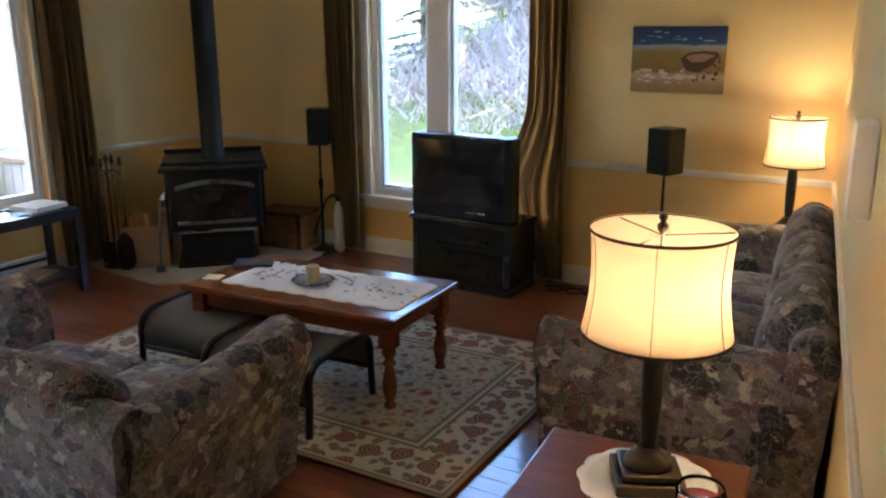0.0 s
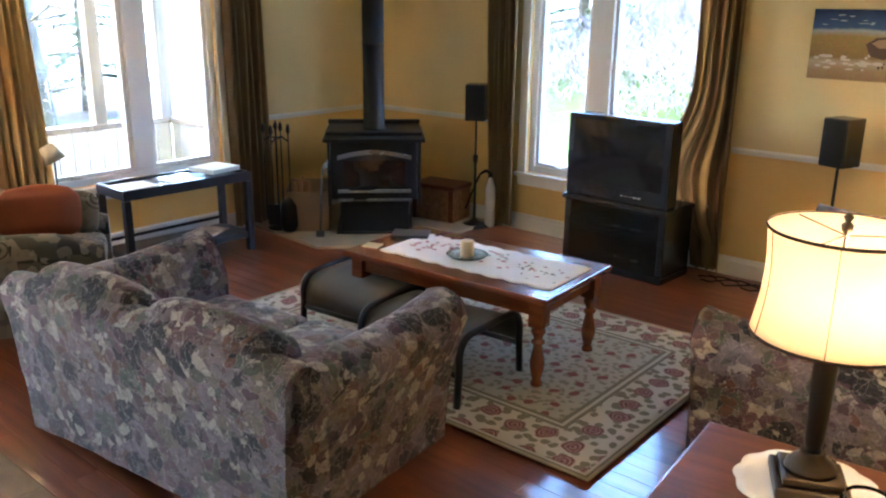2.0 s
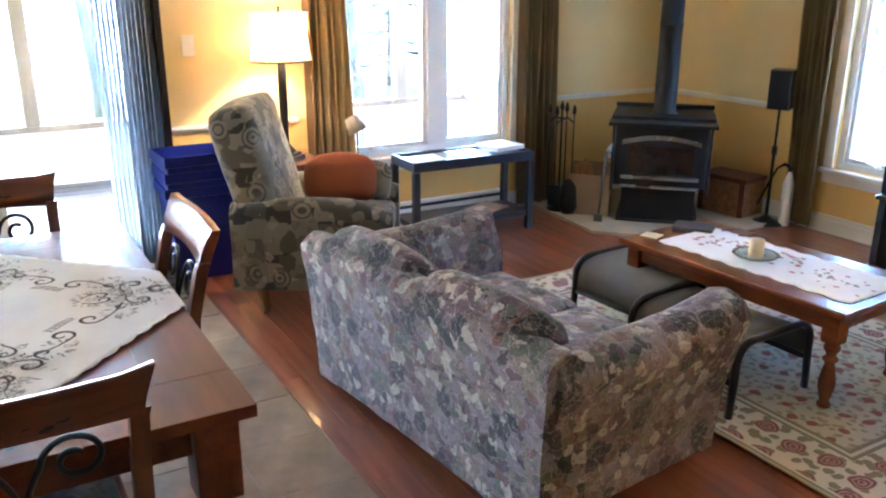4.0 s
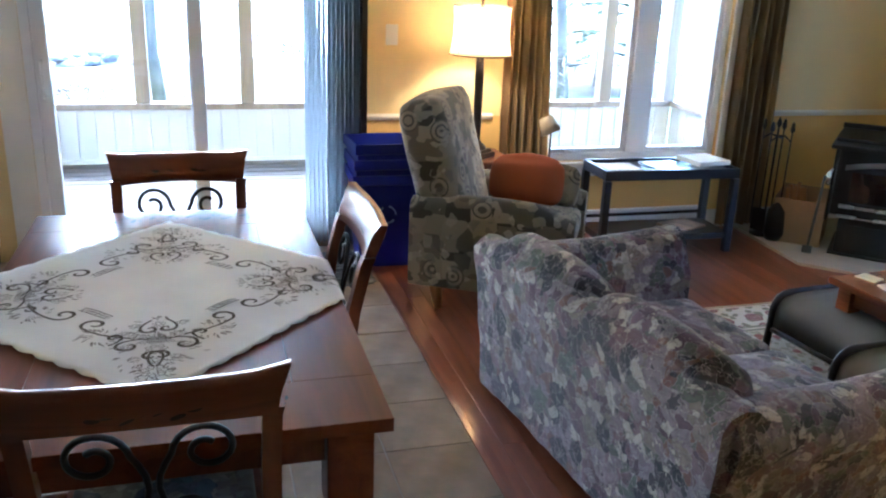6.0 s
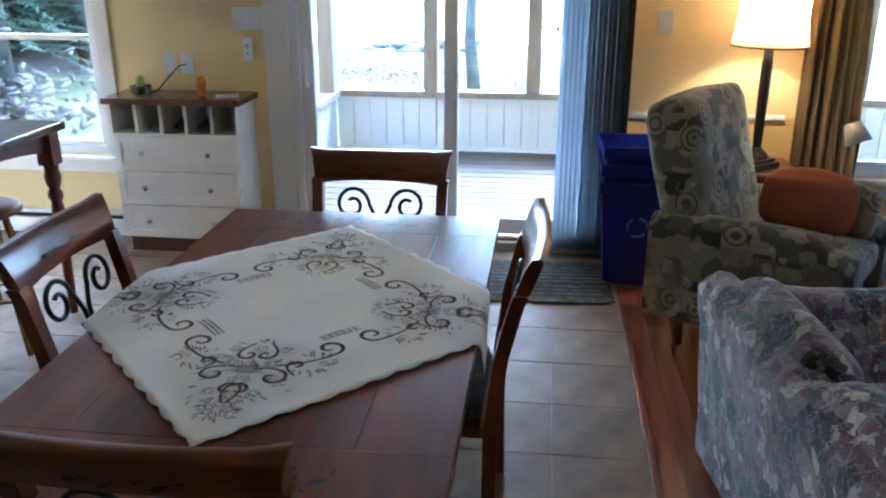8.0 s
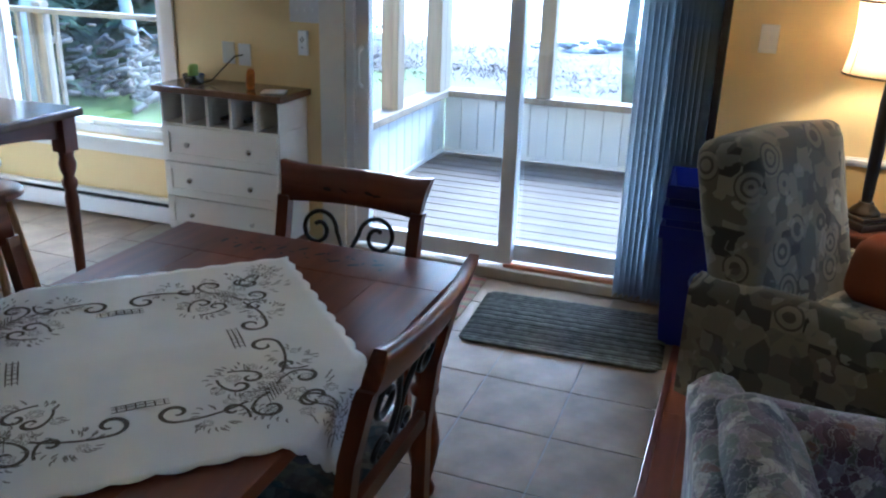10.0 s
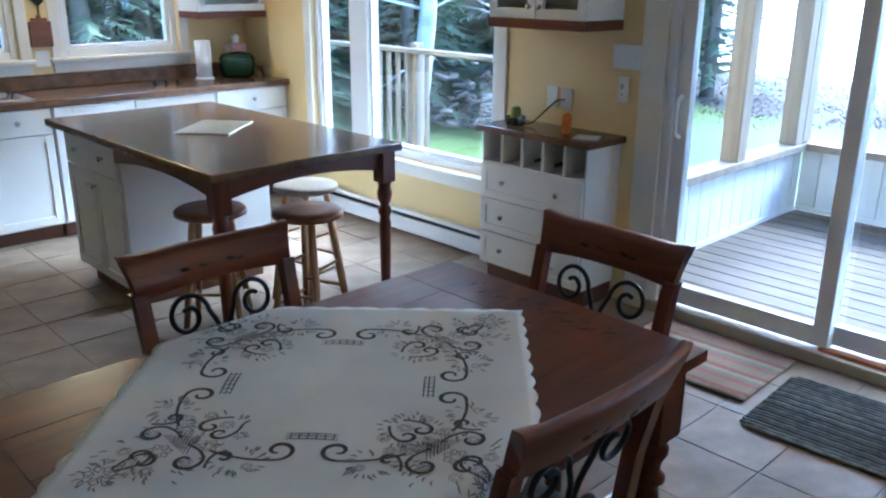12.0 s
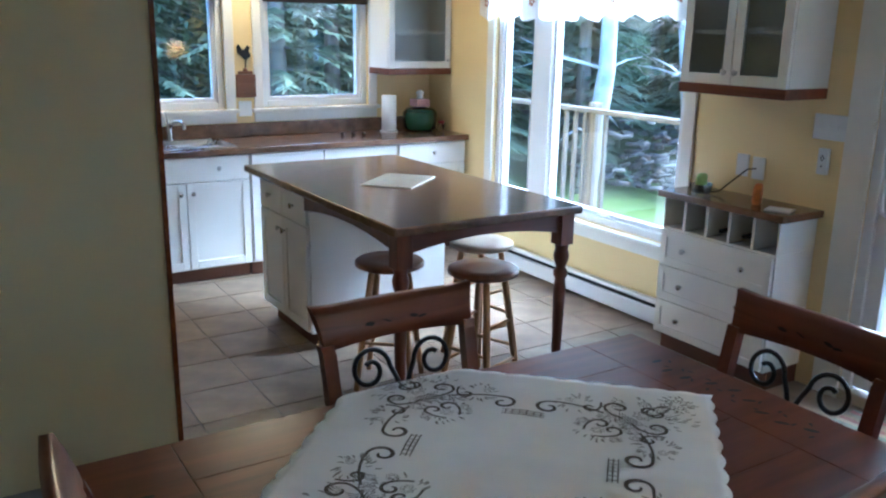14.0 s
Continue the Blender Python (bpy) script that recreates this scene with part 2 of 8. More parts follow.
def tube(bm, points, radius, steps=8, mat=0, closed=False):
    """A round bar along points; radius may be a list."""
    pts = [Vector(p) for p in points]
    rad = radius if isinstance(radius, (list, tuple)) else [radius] * len(pts)
    rings, side = [], None
    for k, p in enumerate(pts):
        d = (pts[min(k + 1, len(pts) - 1)] - pts[max(k - 1, 0)]).normalized()
        if side is None:
            side = d.orthogonal().normalized()
        side = (side - d * side.dot(d)).normalized()
        up = d.cross(side)
        rings.append([bm.verts.new(p + rad[k] * (math.cos(a) * side + math.sin(a) * up)) for a in (2 * math.pi * j / steps for j in range(steps))])
    for a, b in zip(rings, rings[1:]):
        for j in range(steps):
            f = bm.faces.new((a[j], a[(j + 1) % steps], b[(j + 1) % steps], b[j]))
            f.smooth, f.material_index = True, mat
    for ring, flip in ((rings[0], True), (rings[-1], False)):
        bm.faces.new(ring[::-1] if flip else ring).material_index = mat


def sheet(bm, rows, thick=0.0, mat=0, smooth=True):
    """A grid of places as a surface, with thickness along its normals where given."""
    grid = [[bm.verts.new(p) for p in row] for row in rows]
    faces = []
    for a, b in zip(grid, grid[1:]):
        for k in range(len(a) - 1):
            f = bm.faces.new((a[k], a[k + 1], b[k + 1], b[k]))
            f.smooth, f.material_index = smooth, mat
            faces.append(f)
    if thick:
        bm.normal_update()
        bmesh.ops.solidify(bm, geom=faces, thickness=thick)


def cushion(bm, x0, x1, y0, y1, z0, z1, puff=0.03, n=10, m=None, corner=0.25, mat=0, wob=0.006):
    """A soft upholstered block: rounded, crowned and a little uneven."""
    m = m or Matrix()
    cx, cy, cz = (x0 + x1) / 2, (y0 + y1) / 2, (z0 + z1) / 2
    hx, hy, hz = (x1 - x0) / 2, (y1 - y0) / 2, (z1 - z0) / 2
    r = min(hx, hy, hz) * 2 * corner
    tmp = bmesh.new()
    bmesh.ops.create_cube(tmp, size=2)
    bmesh.ops.subdivide_edges(tmp, edges=tmp.edges[:], cuts=n, use_grid_fill=True)
    made = {}
    for v in tmp.verts:
        u = v.co.copy()
        p = Vector((u.x * hx, u.y * hy, u.z * hz))
        core = Vector((max(-hx + r, min(hx - r, p.x)), max(-hy + r, min(hy - r, p.y)), max(-hz + r, min(hz - r, p.z))))
        d = p - core
        if d.length > 1e-6:
            p = core + d.normalized() * min(r, d.length)
        p.z += puff * (1 - u.x ** 2) * (1 - u.y ** 2) * (1 if u.z > 0 else -0.2) * abs(u.z)
        p.x += puff * 0.5 * (1 - u.y ** 2) * (1 - u.z ** 2) * u.x
        p.y += puff * 0.5 * (1 - u.x ** 2) * (1 - u.z ** 2) * u.y
        q = p + Vector((cx, cy, cz))
        q += wob * noise.noise_vector(q * 7.0)
        made[v] = bm.verts.new(m @ q)
    for f in tmp.faces:
        g = bm.faces.new([made[v] for v in f.verts])
        g.smooth, g.material_index = True, mat
    tmp.free()


def mesh_of(name, bm, mats):
    bmesh.ops.recalc_face_normals(bm, faces=bm.faces[:])
    data = bpy.data.meshes.new(name)
    bm.to_mesh(data)
    bm.free()
    for m in mats if isinstance(mats, (list, tuple)) else [mats]:
        data.materials.append(m)
    return data


def part(name, bm, mats, parent, label=""):
    ob = new(name, mesh_of(name, bm, mats))
    ob.parent = parent
    return tagged(ob, label)


def thing(name, m, label, category, group="", kind=""):
    ob = new(name)
    ob.matrix_basis = m
    ob.empty_display_size = 0.1
    return tagged(ob, label, category, group, kind)


def solo(name, bm, mats, label, category, group="", kind="", m=None):
    ob = new(name, mesh_of(name, bm, mats))
    if m:
        ob.matrix_basis = m
    return tagged(ob, label, category, group, kind)


def structure(name, bm, mats, label, category):
    return solo(name, bm, mats, label, category, kind="structure")


# ---- materials ----
YELLOW = tinted("pale_yellow_paint", (0.78, 0.62, 0.30), 0.55, vary=0.03, fine=180, coarse=1.5, bump=0.08)
OCHRE = tinted("ochre_paint", (0.75, 0.51, 0.17), 0.55, vary=0.04, fine=180, coarse=1.5, bump=0.08)
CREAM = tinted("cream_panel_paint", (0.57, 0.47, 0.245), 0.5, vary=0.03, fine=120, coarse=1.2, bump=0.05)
CEIL = tinted("white_ceiling_paint", (0.8, 0.78, 0.72), 0.8, vary=0.02)
TRIM = tinted("white_gloss_trim", (0.78, 0.76, 0.70), 0.35, vary=0.03, fine=90, coarse=4)
VINYL = tinted("white_vinyl", (0.80, 0.81, 0.82), 0.35, vary=0.02, fine=60, bump=0.03)
PLANK = wood("red_brown_floor_boards", (0.15, 0.036, 0.013), (0.29, 0.088, 0.034), 0.28, 0, 1.0, 0.85, 0.25)
GROUT = tinted("grey_grout", (0.26, 0.23, 0.20), 0.85, vary=0.15)
TILE = tinted("grey_beige_stone_tile", (0.265, 0.20, 0.14), 0.46, vary=0.22, fine=30, coarse=7, bump=0.08, per_object=0.14)
TILE.node_tree.nodes["Principled BSDF"].inputs["Specular IOR Level"].default_value = 0.15
CHERRY = wood("cherry_stained_wood", (0.075, 0.016, 0.0055), (0.19, 0.052, 0.017), 0.33, 0, 1.0, 0.22)
CHERRY_Z = wood("cherry_stained_upright", (0.085, 0.018, 0.006), (0.20, 0.055, 0.018), 0.3, 2, 1.0, 0.4)
MAPLE = wood("amber_table_wood", (0.11, 0.028, 0.008), (0.25, 0.073, 0.021), 0.26, 0, 1.0, 0.45)
DINING = wood("dark_red_brown_table_wood", (0.08, 0.018, 0.006), (0.18, 0.045, 0.013), 0.34, 0, 1.0, 0.12)
DINING.node_tree.nodes["Principled BSDF"].inputs["Specular IOR Level"].default_value = 0.25
OAK = wood("light_oak_stool", (0.30, 0.14, 0.05), (0.52, 0.28, 0.11), 0.4, 2, 1.2, 0.2)
DARKOAK = wood("walnut_stool_seat", (0.13, 0.045, 0.018), (0.26, 0.10, 0.04), 0.3, 0, 1.0, 0.4)
BLACKWOOD = tinted("black_painted_wood", (0.012, 0.013, 0.018), 0.3, vary=0.2, coat=0.2)
IRON = tinted("black_iron", (0.014, 0.014, 0.015), 0.45, 0.4, vary=0.2)
STOVE = tinted("matt_black_stove_steel", (0.016, 0.016, 0.018), 0.5, 0.3, vary=0.25, fine=140)
STEEL = tinted("brushed_steel", (0.55, 0.55, 0.54), 0.28, 1.0, vary=0.08)
PLASTIC = tinted("black_plastic", (0.014, 0.015, 0.018), 0.24, vary=0.15, fine=200)
SCREEN = tinted("dark_screen_glass", (0.012, 0.013, 0.016), 0.08, vary=0.05, bump=0, coat=0.5)
FLORAL = floral_cloth("floral_upholstery")
TAPESTRY = swirl_cloth("swirl_tapestry")
RUST = tinted("rust_velvet", (0.27, 0.07, 0.022), 0.9, vary=0.15, fine=200)
WHITE = tinted("white_cabinet_paint", (0.80, 0.79, 0.75), 0.38, vary=0.02, fine=90, bump=0.03)
LAMINATE = tinted("brown_laminate", (0.15, 0.085, 0.048), 0.17, vary=0.3, fine=55, coarse=14, bump=0.02)
KICK = tinted("brown_toe_kick", (0.12, 0.045, 0.022), 0.5)
BLUE = tinted("blue_bin_plastic", (0.012, 0.022, 0.26), 0.35, vary=0.08)
PAPER = tinted("white_paper", (0.78, 0.78, 0.76), 0.7, vary=0.03)
LINEN = tinted("white_linen", (0.85, 0.84, 0.82), 0.9, vary=0.05, fine=320, coarse=5, bump=0.25)
CUTWORK = tinted("grey_cutwork", (0.10, 0.085, 0.07), 0.9, vary=0.2)
STITCH = tinted("grey_embroidery", (0.26, 0.24, 0.22), 0.9, vary=0.15)
PANE = glass("window_glass")
CLEAR = glass("clear_glass")
CARD = tinted("brown_cardboard", (0.30, 0.205, 0.125), 0.85, vary=0.12)
HEARTH = tinted("beige_hearth_slab", (0.36, 0.30, 0.21), 0.45, vary=0.15, fine=40, coarse=6)
DECK = wood("weathered_deck_boards", (0.09, 0.068, 0.05), (0.16, 0.123, 0.09), 0.7, 1, 0.8, 0.0, 0.12)
POST = wood("porch_post_wood", (0.22, 0.175, 0.13), (0.38, 0.31, 0.235), 0.7, 2, 0.8, 0.0)
BRONZE = tinted("aged_bronze", (0.09, 0.068, 0.045), 0.35, 0.8, vary=0.2)
ESPRESSO = tinted("espresso_lamp_wood", (0.014, 0.008, 0.006), 0.35, vary=0.2, coat=0.1)

# ---- shell of the house ----
N, W, S, H, RAIL = 4.80, -4.59, -5.0, 2.55, 0.81
T = 0.16


def wall_panels(bm, length, holes, split=None, height=H, thick=T, m=None, lower=(0.0, 1e9)):
    """A wall along x from 0 to length, its room face at y = 0 and its body at y > 0, round openings (x0, x1, z0, z1).
    split: the height under which the second paint is used, from lower[0] to lower[1] along the wall."""
    xs = sorted({0.0, length, *(h[0] for h in holes), *(h[1] for h in holes), *(v for v in lower if split and 0 < v < length)})
    zs = sorted({0.0, height, *(h[2] for h in holes), *(h[3] for h in holes), *([split] if split else [])})
    for xa, xb in zip(xs, xs[1:]):
        for za, zb in zip(zs, zs[1:]):
            cx, cz = (xa + xb) / 2, (za + zb) / 2
            if any(h[0] < cx < h[1] and h[2] < cz < h[3] for h in holes):
                continue
            box(bm, xa, xb, 0, thick, za, zb, 1 if split and cz < split and lower[0] < cx < lower[1] else 0, m=m)


# west wall: runs along +y, seen from the east; local x = y + 5.0
m_west = Matrix.Translation((W, S, 0)) @ pose(0, 0, 0, 0, 0, 90)
bm = bmesh.new()
WIN_K, DOOR, WIN_W = (0.93, 2.78, 0.50, 2.22), (3.90, 5.735, 0.0, 2.06), (6.72, 8.24, 0.50, 2.46)
wall_panels(bm, 9.8, [WIN_K, DOOR, WIN_W], RAIL, m=m_west, lower=(5.735, 9.8))
structure("wall_west", bm, [YELLOW, OCHRE], "pale yellow wall with ochre dado below white rail", "wall")
# north wall: local x = x + 4.75
m_north = Matrix.Translation((W - T, N, 0))
bm = bmesh.new()
WIN_N = (1.80, 3.22, 0.45, 2.46)
wall_panels(bm, 5.1, [WIN_N], RAIL, m=m_north)
structure("wall_north", bm, [YELLOW, OCHRE], "pale yellow wall with ochre dado below white rail", "wall")
# south wall of the kitchen: its room face looks north
m_south = Matrix.Translation((2.6, S, 0)) @ pose(0, 0, 0, 0, 0, 180)
bm = bmesh.new()
SINK_A, SINK_B = (4.62, 5.46, 1.12, 2.1), (5.74, 6.62, 1.12, 2.1)
wall_panels(bm, 7.35, [SINK_A, SINK_B], m=m_south)
structure("wall_south", bm, [YELLOW], "pale yellow kitchen wall behind the sink", "wall")
# east wall behind the sofa, a little out of square
E0, E1 = Vector((0.21, N, 0)), Vector((0.735, 0.25, 0))
d = E1 - E0
m_east = Matrix.Translation(E0) @ pose(0, 0, 0, 0, 0, math.degrees(math.atan2(d.y, d.x)))
bm = bmesh.new()
wall_panels(bm, d.length, [], RAIL, m=m_east)
structure("wall_east", bm, [YELLOW, OCHRE], "pale yellow wall behind the floral sofa", "wall")
bm = bmesh.new()
box(bm, 0.90, 2.6, 0.25, 0.41, 0, H)
box(bm, 2.6, 2.76, -5.16, 0.41, 0, H)
structure("wall_hall", bm, [CEIL], "plain white hall wall behind the dining end", "wall")
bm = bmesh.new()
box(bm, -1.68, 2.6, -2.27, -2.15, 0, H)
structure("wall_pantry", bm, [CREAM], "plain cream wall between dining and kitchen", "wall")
bm = bmesh.new()
box(bm, -1.700, -1.680, -2.275, -2.145, 0, H)
structure("trim_pantry", bm, [MAPLE], "wood edge strip on the cream wall", "trim")
bm = bmesh.new()
box(bm, W - T, 2.76, S - T, N + T, H, H + 0.1)
structure("ceiling", bm, [CEIL], "plain white painted ceiling", "ceiling")


def rail_run(name, m, spans, profile, label):
    bm = bmesh.new()
    for a, b in spans:
        for z0, z1, out in profile:
            box(bm, a, b, -out, -0.0005, z0, z1, bevel=0.003, m=m)
    structure(name, bm, [TRIM], label, "trim")


CHAIR_RAIL = [(RAIL - 0.02, RAIL + 0.02, 0.010), (RAIL - 0.006, RAIL + 0.012, 0.020)]
BASE = [(0.0, 0.125, 0.014), (0.0, 0.095, 0.02)]
rail_run("trim_rail_north", m_north, [(0.16, 1.46), (3.36, 5.0)], CHAIR_RAIL, "white moulded chair rail")
rail_run("trim_rail_west", m_west, [(5.765, 6.58), (8.36, 9.8)], CHAIR_RAIL, "white moulded chair rail")
rail_run("trim_rail_east", m_east, [(0.02, d.length)], CHAIR_RAIL, "white moulded chair rail")
rail_run("baseboard_north", m_north, [(0.16, 5.0)], BASE, "white painted baseboard")
rail_run("baseboard_west", m_west, [(5.765, 9.8), (0.65, 0.95)], BASE, "white painted baseboard")
rail_run("baseboard_east", m_east, [(0.02, d.length)], BASE, "white painted baseboard")


def window(name, m, hole, splits, casing, label, sill=True, latch=None):
    """A vinyl window set in an opening: casing, frame, posts, a pane for each light, a sill."""
    x0, x1, z0, z1 = hole
    ob = thing(name, m, label, "window", kind="structure")
    bm = bmesh.new()
    c = casing
    for a, b, e, f in ((x0 - c, x0, z0, z1 + c), (x1, x1 + c, z0, z1 + c), (x0, x1, z1, z1 + c)):
        box(bm, a, b, -0.018, -0.0005, e, f, bevel=0.004)
    part("casing", bm, TRIM, ob)
    bm = bmesh.new()
    fr = 0.05
    box(bm, x0, x0 + fr, 0.03, 0.12, z0, z1, bevel=0.005)
    box(bm, x1 - fr, x1, 0.03, 0.12, z0, z1, bevel=0.005)
    box(bm, x0 + fr, x1 - fr, 0.03, 0.12, z1 - fr, z1, bevel=0.005)
    box(bm, x0 + fr, x1 - fr, 0.03, 0.12, z0, z0 + fr, bevel=0.005)
    part("window_frame", bm, VINYL, ob)
    if sill:
        bm = bmesh.new()
        box(bm, x0 - c - 0.02, x1 + c + 0.02, -0.045, 0.0285, z0 - 0.03, z0 - 0.001, bevel=0.006)
        box(bm, x0 - c, x1 + c, -0.016, -0.0005, z0 - 0.10, z0 - 0.031, bevel=0.003)
        part("window_sill", bm, TRIM, ob)
    edges = [x0 + fr]
    for a, b in splits:
        bm = bmesh.new()
        box(bm, a, b, 0.022, 0.125, z0 + fr, z1 - fr, bevel=0.006)
        part("mullion", bm, VINYL, ob)
        edges += [a, b]
    edges.append(x1 - fr)
    for a, b in zip(edges[::2], edges[1::2]):
        bm = bmesh.new()
        s = 0.028
        for p, q, r, u in ((a, a + s, z0 + fr, z1 - fr), (b - s, b, z0 + fr, z1 - fr), (a + s, b - s, z0 + fr, z0 + fr + s), (a + s, b - s, z1 - fr - s, z1 - fr)):
            box(bm, p, q, 0.045, 0.105, r, u, bevel=0.004)
        sash = part("sash", bm, VINYL, ob)
        bm = bmesh.new()
        box(bm, a + s, b - s, 0.072, 0.078, z0 + fr + s, z1 - fr - s)
        g = part("pane", bm, PANE, ob)
        g.visible_shadow = False
        bm = bmesh.new()
        mid = (a + b) / 2
        box(bm, mid - 0.05, mid + 0.05, 0.0305, 0.05, z0 + fr + 0.002, z0 + fr + 0.018, bevel=0.004)
        box(bm, mid - 0.01, mid + 0.03, 0.015, 0.032, z0 + fr + 0.004, z0 + fr + 0.014, bevel=0.003)
        part("latch", bm, VINYL, ob)
    return ob


window("window_1", m_west, WIN_W, [(7.555, 7.70)], 0.07, "white vinyl window looking onto the porch")
window("window_2", m_north, WIN_N, [(2.28, 2.45)], 0.07, "white vinyl window facing the shrubby hill")
window("window_3", m_west, WIN_K, [(1.35, 1.545)], 0.08, "large white vinyl kitchen window with garden view")
window("window_4", m_south, SINK_A, [], 0.07, "white casement window over the sink")
window("window_5", m_south, SINK_B, [], 0.07, "white casement window beside the sink")

# sliding glass door
x0, x1, z0, z1 = DOOR
ob = thing("door_1", m_west, "white sliding patio door with clear glass", "door", kind="structure")
bm = bmesh.new()
for a, b, e, f in ((x0 - 0.14, x0, 0, z1 + 0.1), (x1, x1 + 0.02, 0, z1 + 0.1), (x0, x1, z1, z1 + 0.1)):
    box(bm, a, b, -0.018, -0.0005, e, f, bevel=0.004)
part("casing", bm, TRIM, ob)
bm = bmesh.new()
box(bm, x0, x0 + 0.05, 0.0, 0.155, 0.06, z1, bevel=0.004)
box(bm, x1 - 0.05, x1, 0.0, 0.155, 0.06, z1, bevel=0.004)
box(bm, x0 + 0.05, x1 - 0.05, 0.0, 0.155, z1 - 0.05, z1, bevel=0.004)
part("door_frame", bm, VINYL, ob)
bm = bmesh.new()
box(bm, x0, x1, -0.02, 0.155, 0.001, 0.058, bevel=0.006)
part("threshold", bm, tinted("worn_threshold", (0.55, 0.48, 0.38), 0.5), ob)
bm = bmesh.new()
box(bm, x0 + 0.9, x1 - 0.05, 0.012, 0.05, 0.0585, 0.075)
part("door_bar", bm, tinted("orange_wood_bar", (0.45, 0.16, 0.06), 0.5), ob)
for a, b, y0, y1 in ((x0 + 0.05, x0 + 0.935, 0.02, 0.075), (x0 + 0.85, x1 - 0.05, 0.085, 0.14)):
    bm = bmesh.new()
    s = 0.075
    for p, q, r, u in ((a, a + s, 0.076, z1 - 0.051), (b - s, b, 0.076, z1 - 0.051), (a + s, b - s, 0.076, 0.17), (a + s, b - s, z1 - 0.13, z1 - 0.051)):
        box(bm, p, q, y0, y1, r, u, bevel=0.005)
    leaf = part("door_leaf", bm, VINYL, ob)
    bm = bmesh.new()
    box(bm, a + s, b - s, (y0 + y1) / 2 - 0.003, (y0 + y1) / 2 + 0.003, 0.17, z1 - 0.13)
    g = part("pane", bm, PANE, ob)
    g.visible_shadow = False
bm = bmesh.new()
tube(bm, [(x0 + 0.085, 0.02, 0.93), (x0 + 0.085, -0.02, 0.95), (x0 + 0.085, -0.028, 1.0), (x0 + 0.085, -0.028, 1.06), (x0 + 0.085, -0.02, 1.11), (x0 + 0.085, 0.02, 1.13)], 0.011, 8)
part("door_handle", bm, VINYL, ob, "white pull handle")

# ---- ground and porch ----
GRASS = tinted("spring_grass", (0.095, 0.12, 0.017), 0.9, vary=0.4, fine=9, coarse=0.35, bump=0.4)
_gt = GRASS.node_tree
_gb = _gt.nodes["Principled BSDF"]
_gc = _gt.nodes.new("ShaderNodeTexCoord").outputs["Object"]
_gs = _gt.nodes.new("ShaderNodeSeparateXYZ")
link(_gt, _gc, _gs.inputs[0])
_edge = math_node(_gt, "ADD", _gs.outputs[0], math_node(_gt, "MULTIPLY", noise_node(_gt, _gc, 0.5, 4).outputs["Fac"], 6.0))
_dry = math_node(_gt, "LESS_THAN", _edge, -12.2)
_heath = ramp_node(_gt, noise_node(_gt, _gc, 2.2, 6).outputs["Fac"], [(0.3, (0.045, 0.032, 0.026)), (0.55, (0.10, 0.075, 0.058)), (0.75, (0.07, 0.08, 0.03))]).outputs["Color"]
link(_gt, mix_node(_gt, _dry, _gb.inputs["Base Color"].links[0].from_socket, _heath), _gb.inputs["Base Color"])
bm = bmesh.new()
sheet(bm, [[Vector((x, y, -0.62 - (2.0 if x < -21 else 0.0) + (0.0 if math.hypot(x, y) < 14 else 0.25 * noise.noise(Vector((x, y, 0)) * 0.06)) + max(0.0, (y - 11) * 0.42 - 0.2) * (1 if y > 11 else 0) * max(0, min(1, (x + 14) / 6)) * (1 if y < 26 else 26 / max(26, y)))) for x in [-900, -300, -120] + list(range(-60, 61, 3)) + [120, 300, 900]] for y in [-900, -300, -120] + list(range(-60, 61, 3)) + [120, 300, 900]])
structure("ground", bm, [GRASS], "grassy lawn rising to a shrubby bank", "ground")

PX0, PX1, PY0, PY1 = -7.42, W - T - 0.005, -1.66, 4.64
PORCH_WHITE = tinted("white_board_siding", (0.78, 0.79, 0.80), 0.5, vary=0.03, fine=40, coarse=3)
bm = bmesh.new()
box(bm, PX0, PX1, PY0, PY1, -0.30, -0.075)
porch = structure("porch_deck", bm, [tinted("deck_joist_wood", (0.10, 0.08, 0.06), 0.8)], "weathered grey board deck of the screened porch", "deck")
bm = bmesh.new()
box(bm, -0.068, 0.068, PY0 + 0.1, PY1 - 0.1, -0.07, -0.045, bevel=0.004)
board_mesh = mesh_of("deck_board", bm, [DECK])
for k in range(17):
    b = new("board", board_mesh)
    b.parent = porch
    b.location = (PX1 - 0.09 - 0.147 * k - 0.02, 0, 0)


def porch_side(name, m, length, posts):
    """A low boarded wall with a timber rail and posts above it."""
    ob = thing(name, m, "white boarded porch half wall with timber posts", "porch wall", kind="structure")
    bm = bmesh.new()
    box(bm, 0, length, 0.02, 0.08, -0.05, 0.43)
    k = 0
    while k * 0.15 < length:
        box(bm, k * 0.15 + 0.004, min(length, k * 0.15 + 0.146), 0.0, 0.0195, -0.045, 0.43, bevel=0.004)
        k += 1
    box(bm, 0, length, -0.012, 0.0, -0.045, -0.01, bevel=0.003)
    part("siding", bm, PORCH_WHITE, ob)
    bm = bmesh.new()
    box(bm, -0.02, length + 0.02, -0.05, 0.12, 0.431, 0.485, bevel=0.006)
    part("handrail", bm, POST, ob)
    for p in posts:
        bm = bmesh.new()
        box(bm, p - 0.06, p + 0.06, -0.03, 0.10, 0.486, 2.35, bevel=0.006)
        part("post", bm, POST, ob)
    bm = bmesh.new()
    box(bm, 0, length, -0.02, 0.09, 2.351, 2.5)
    part("beam", bm, POST, ob)


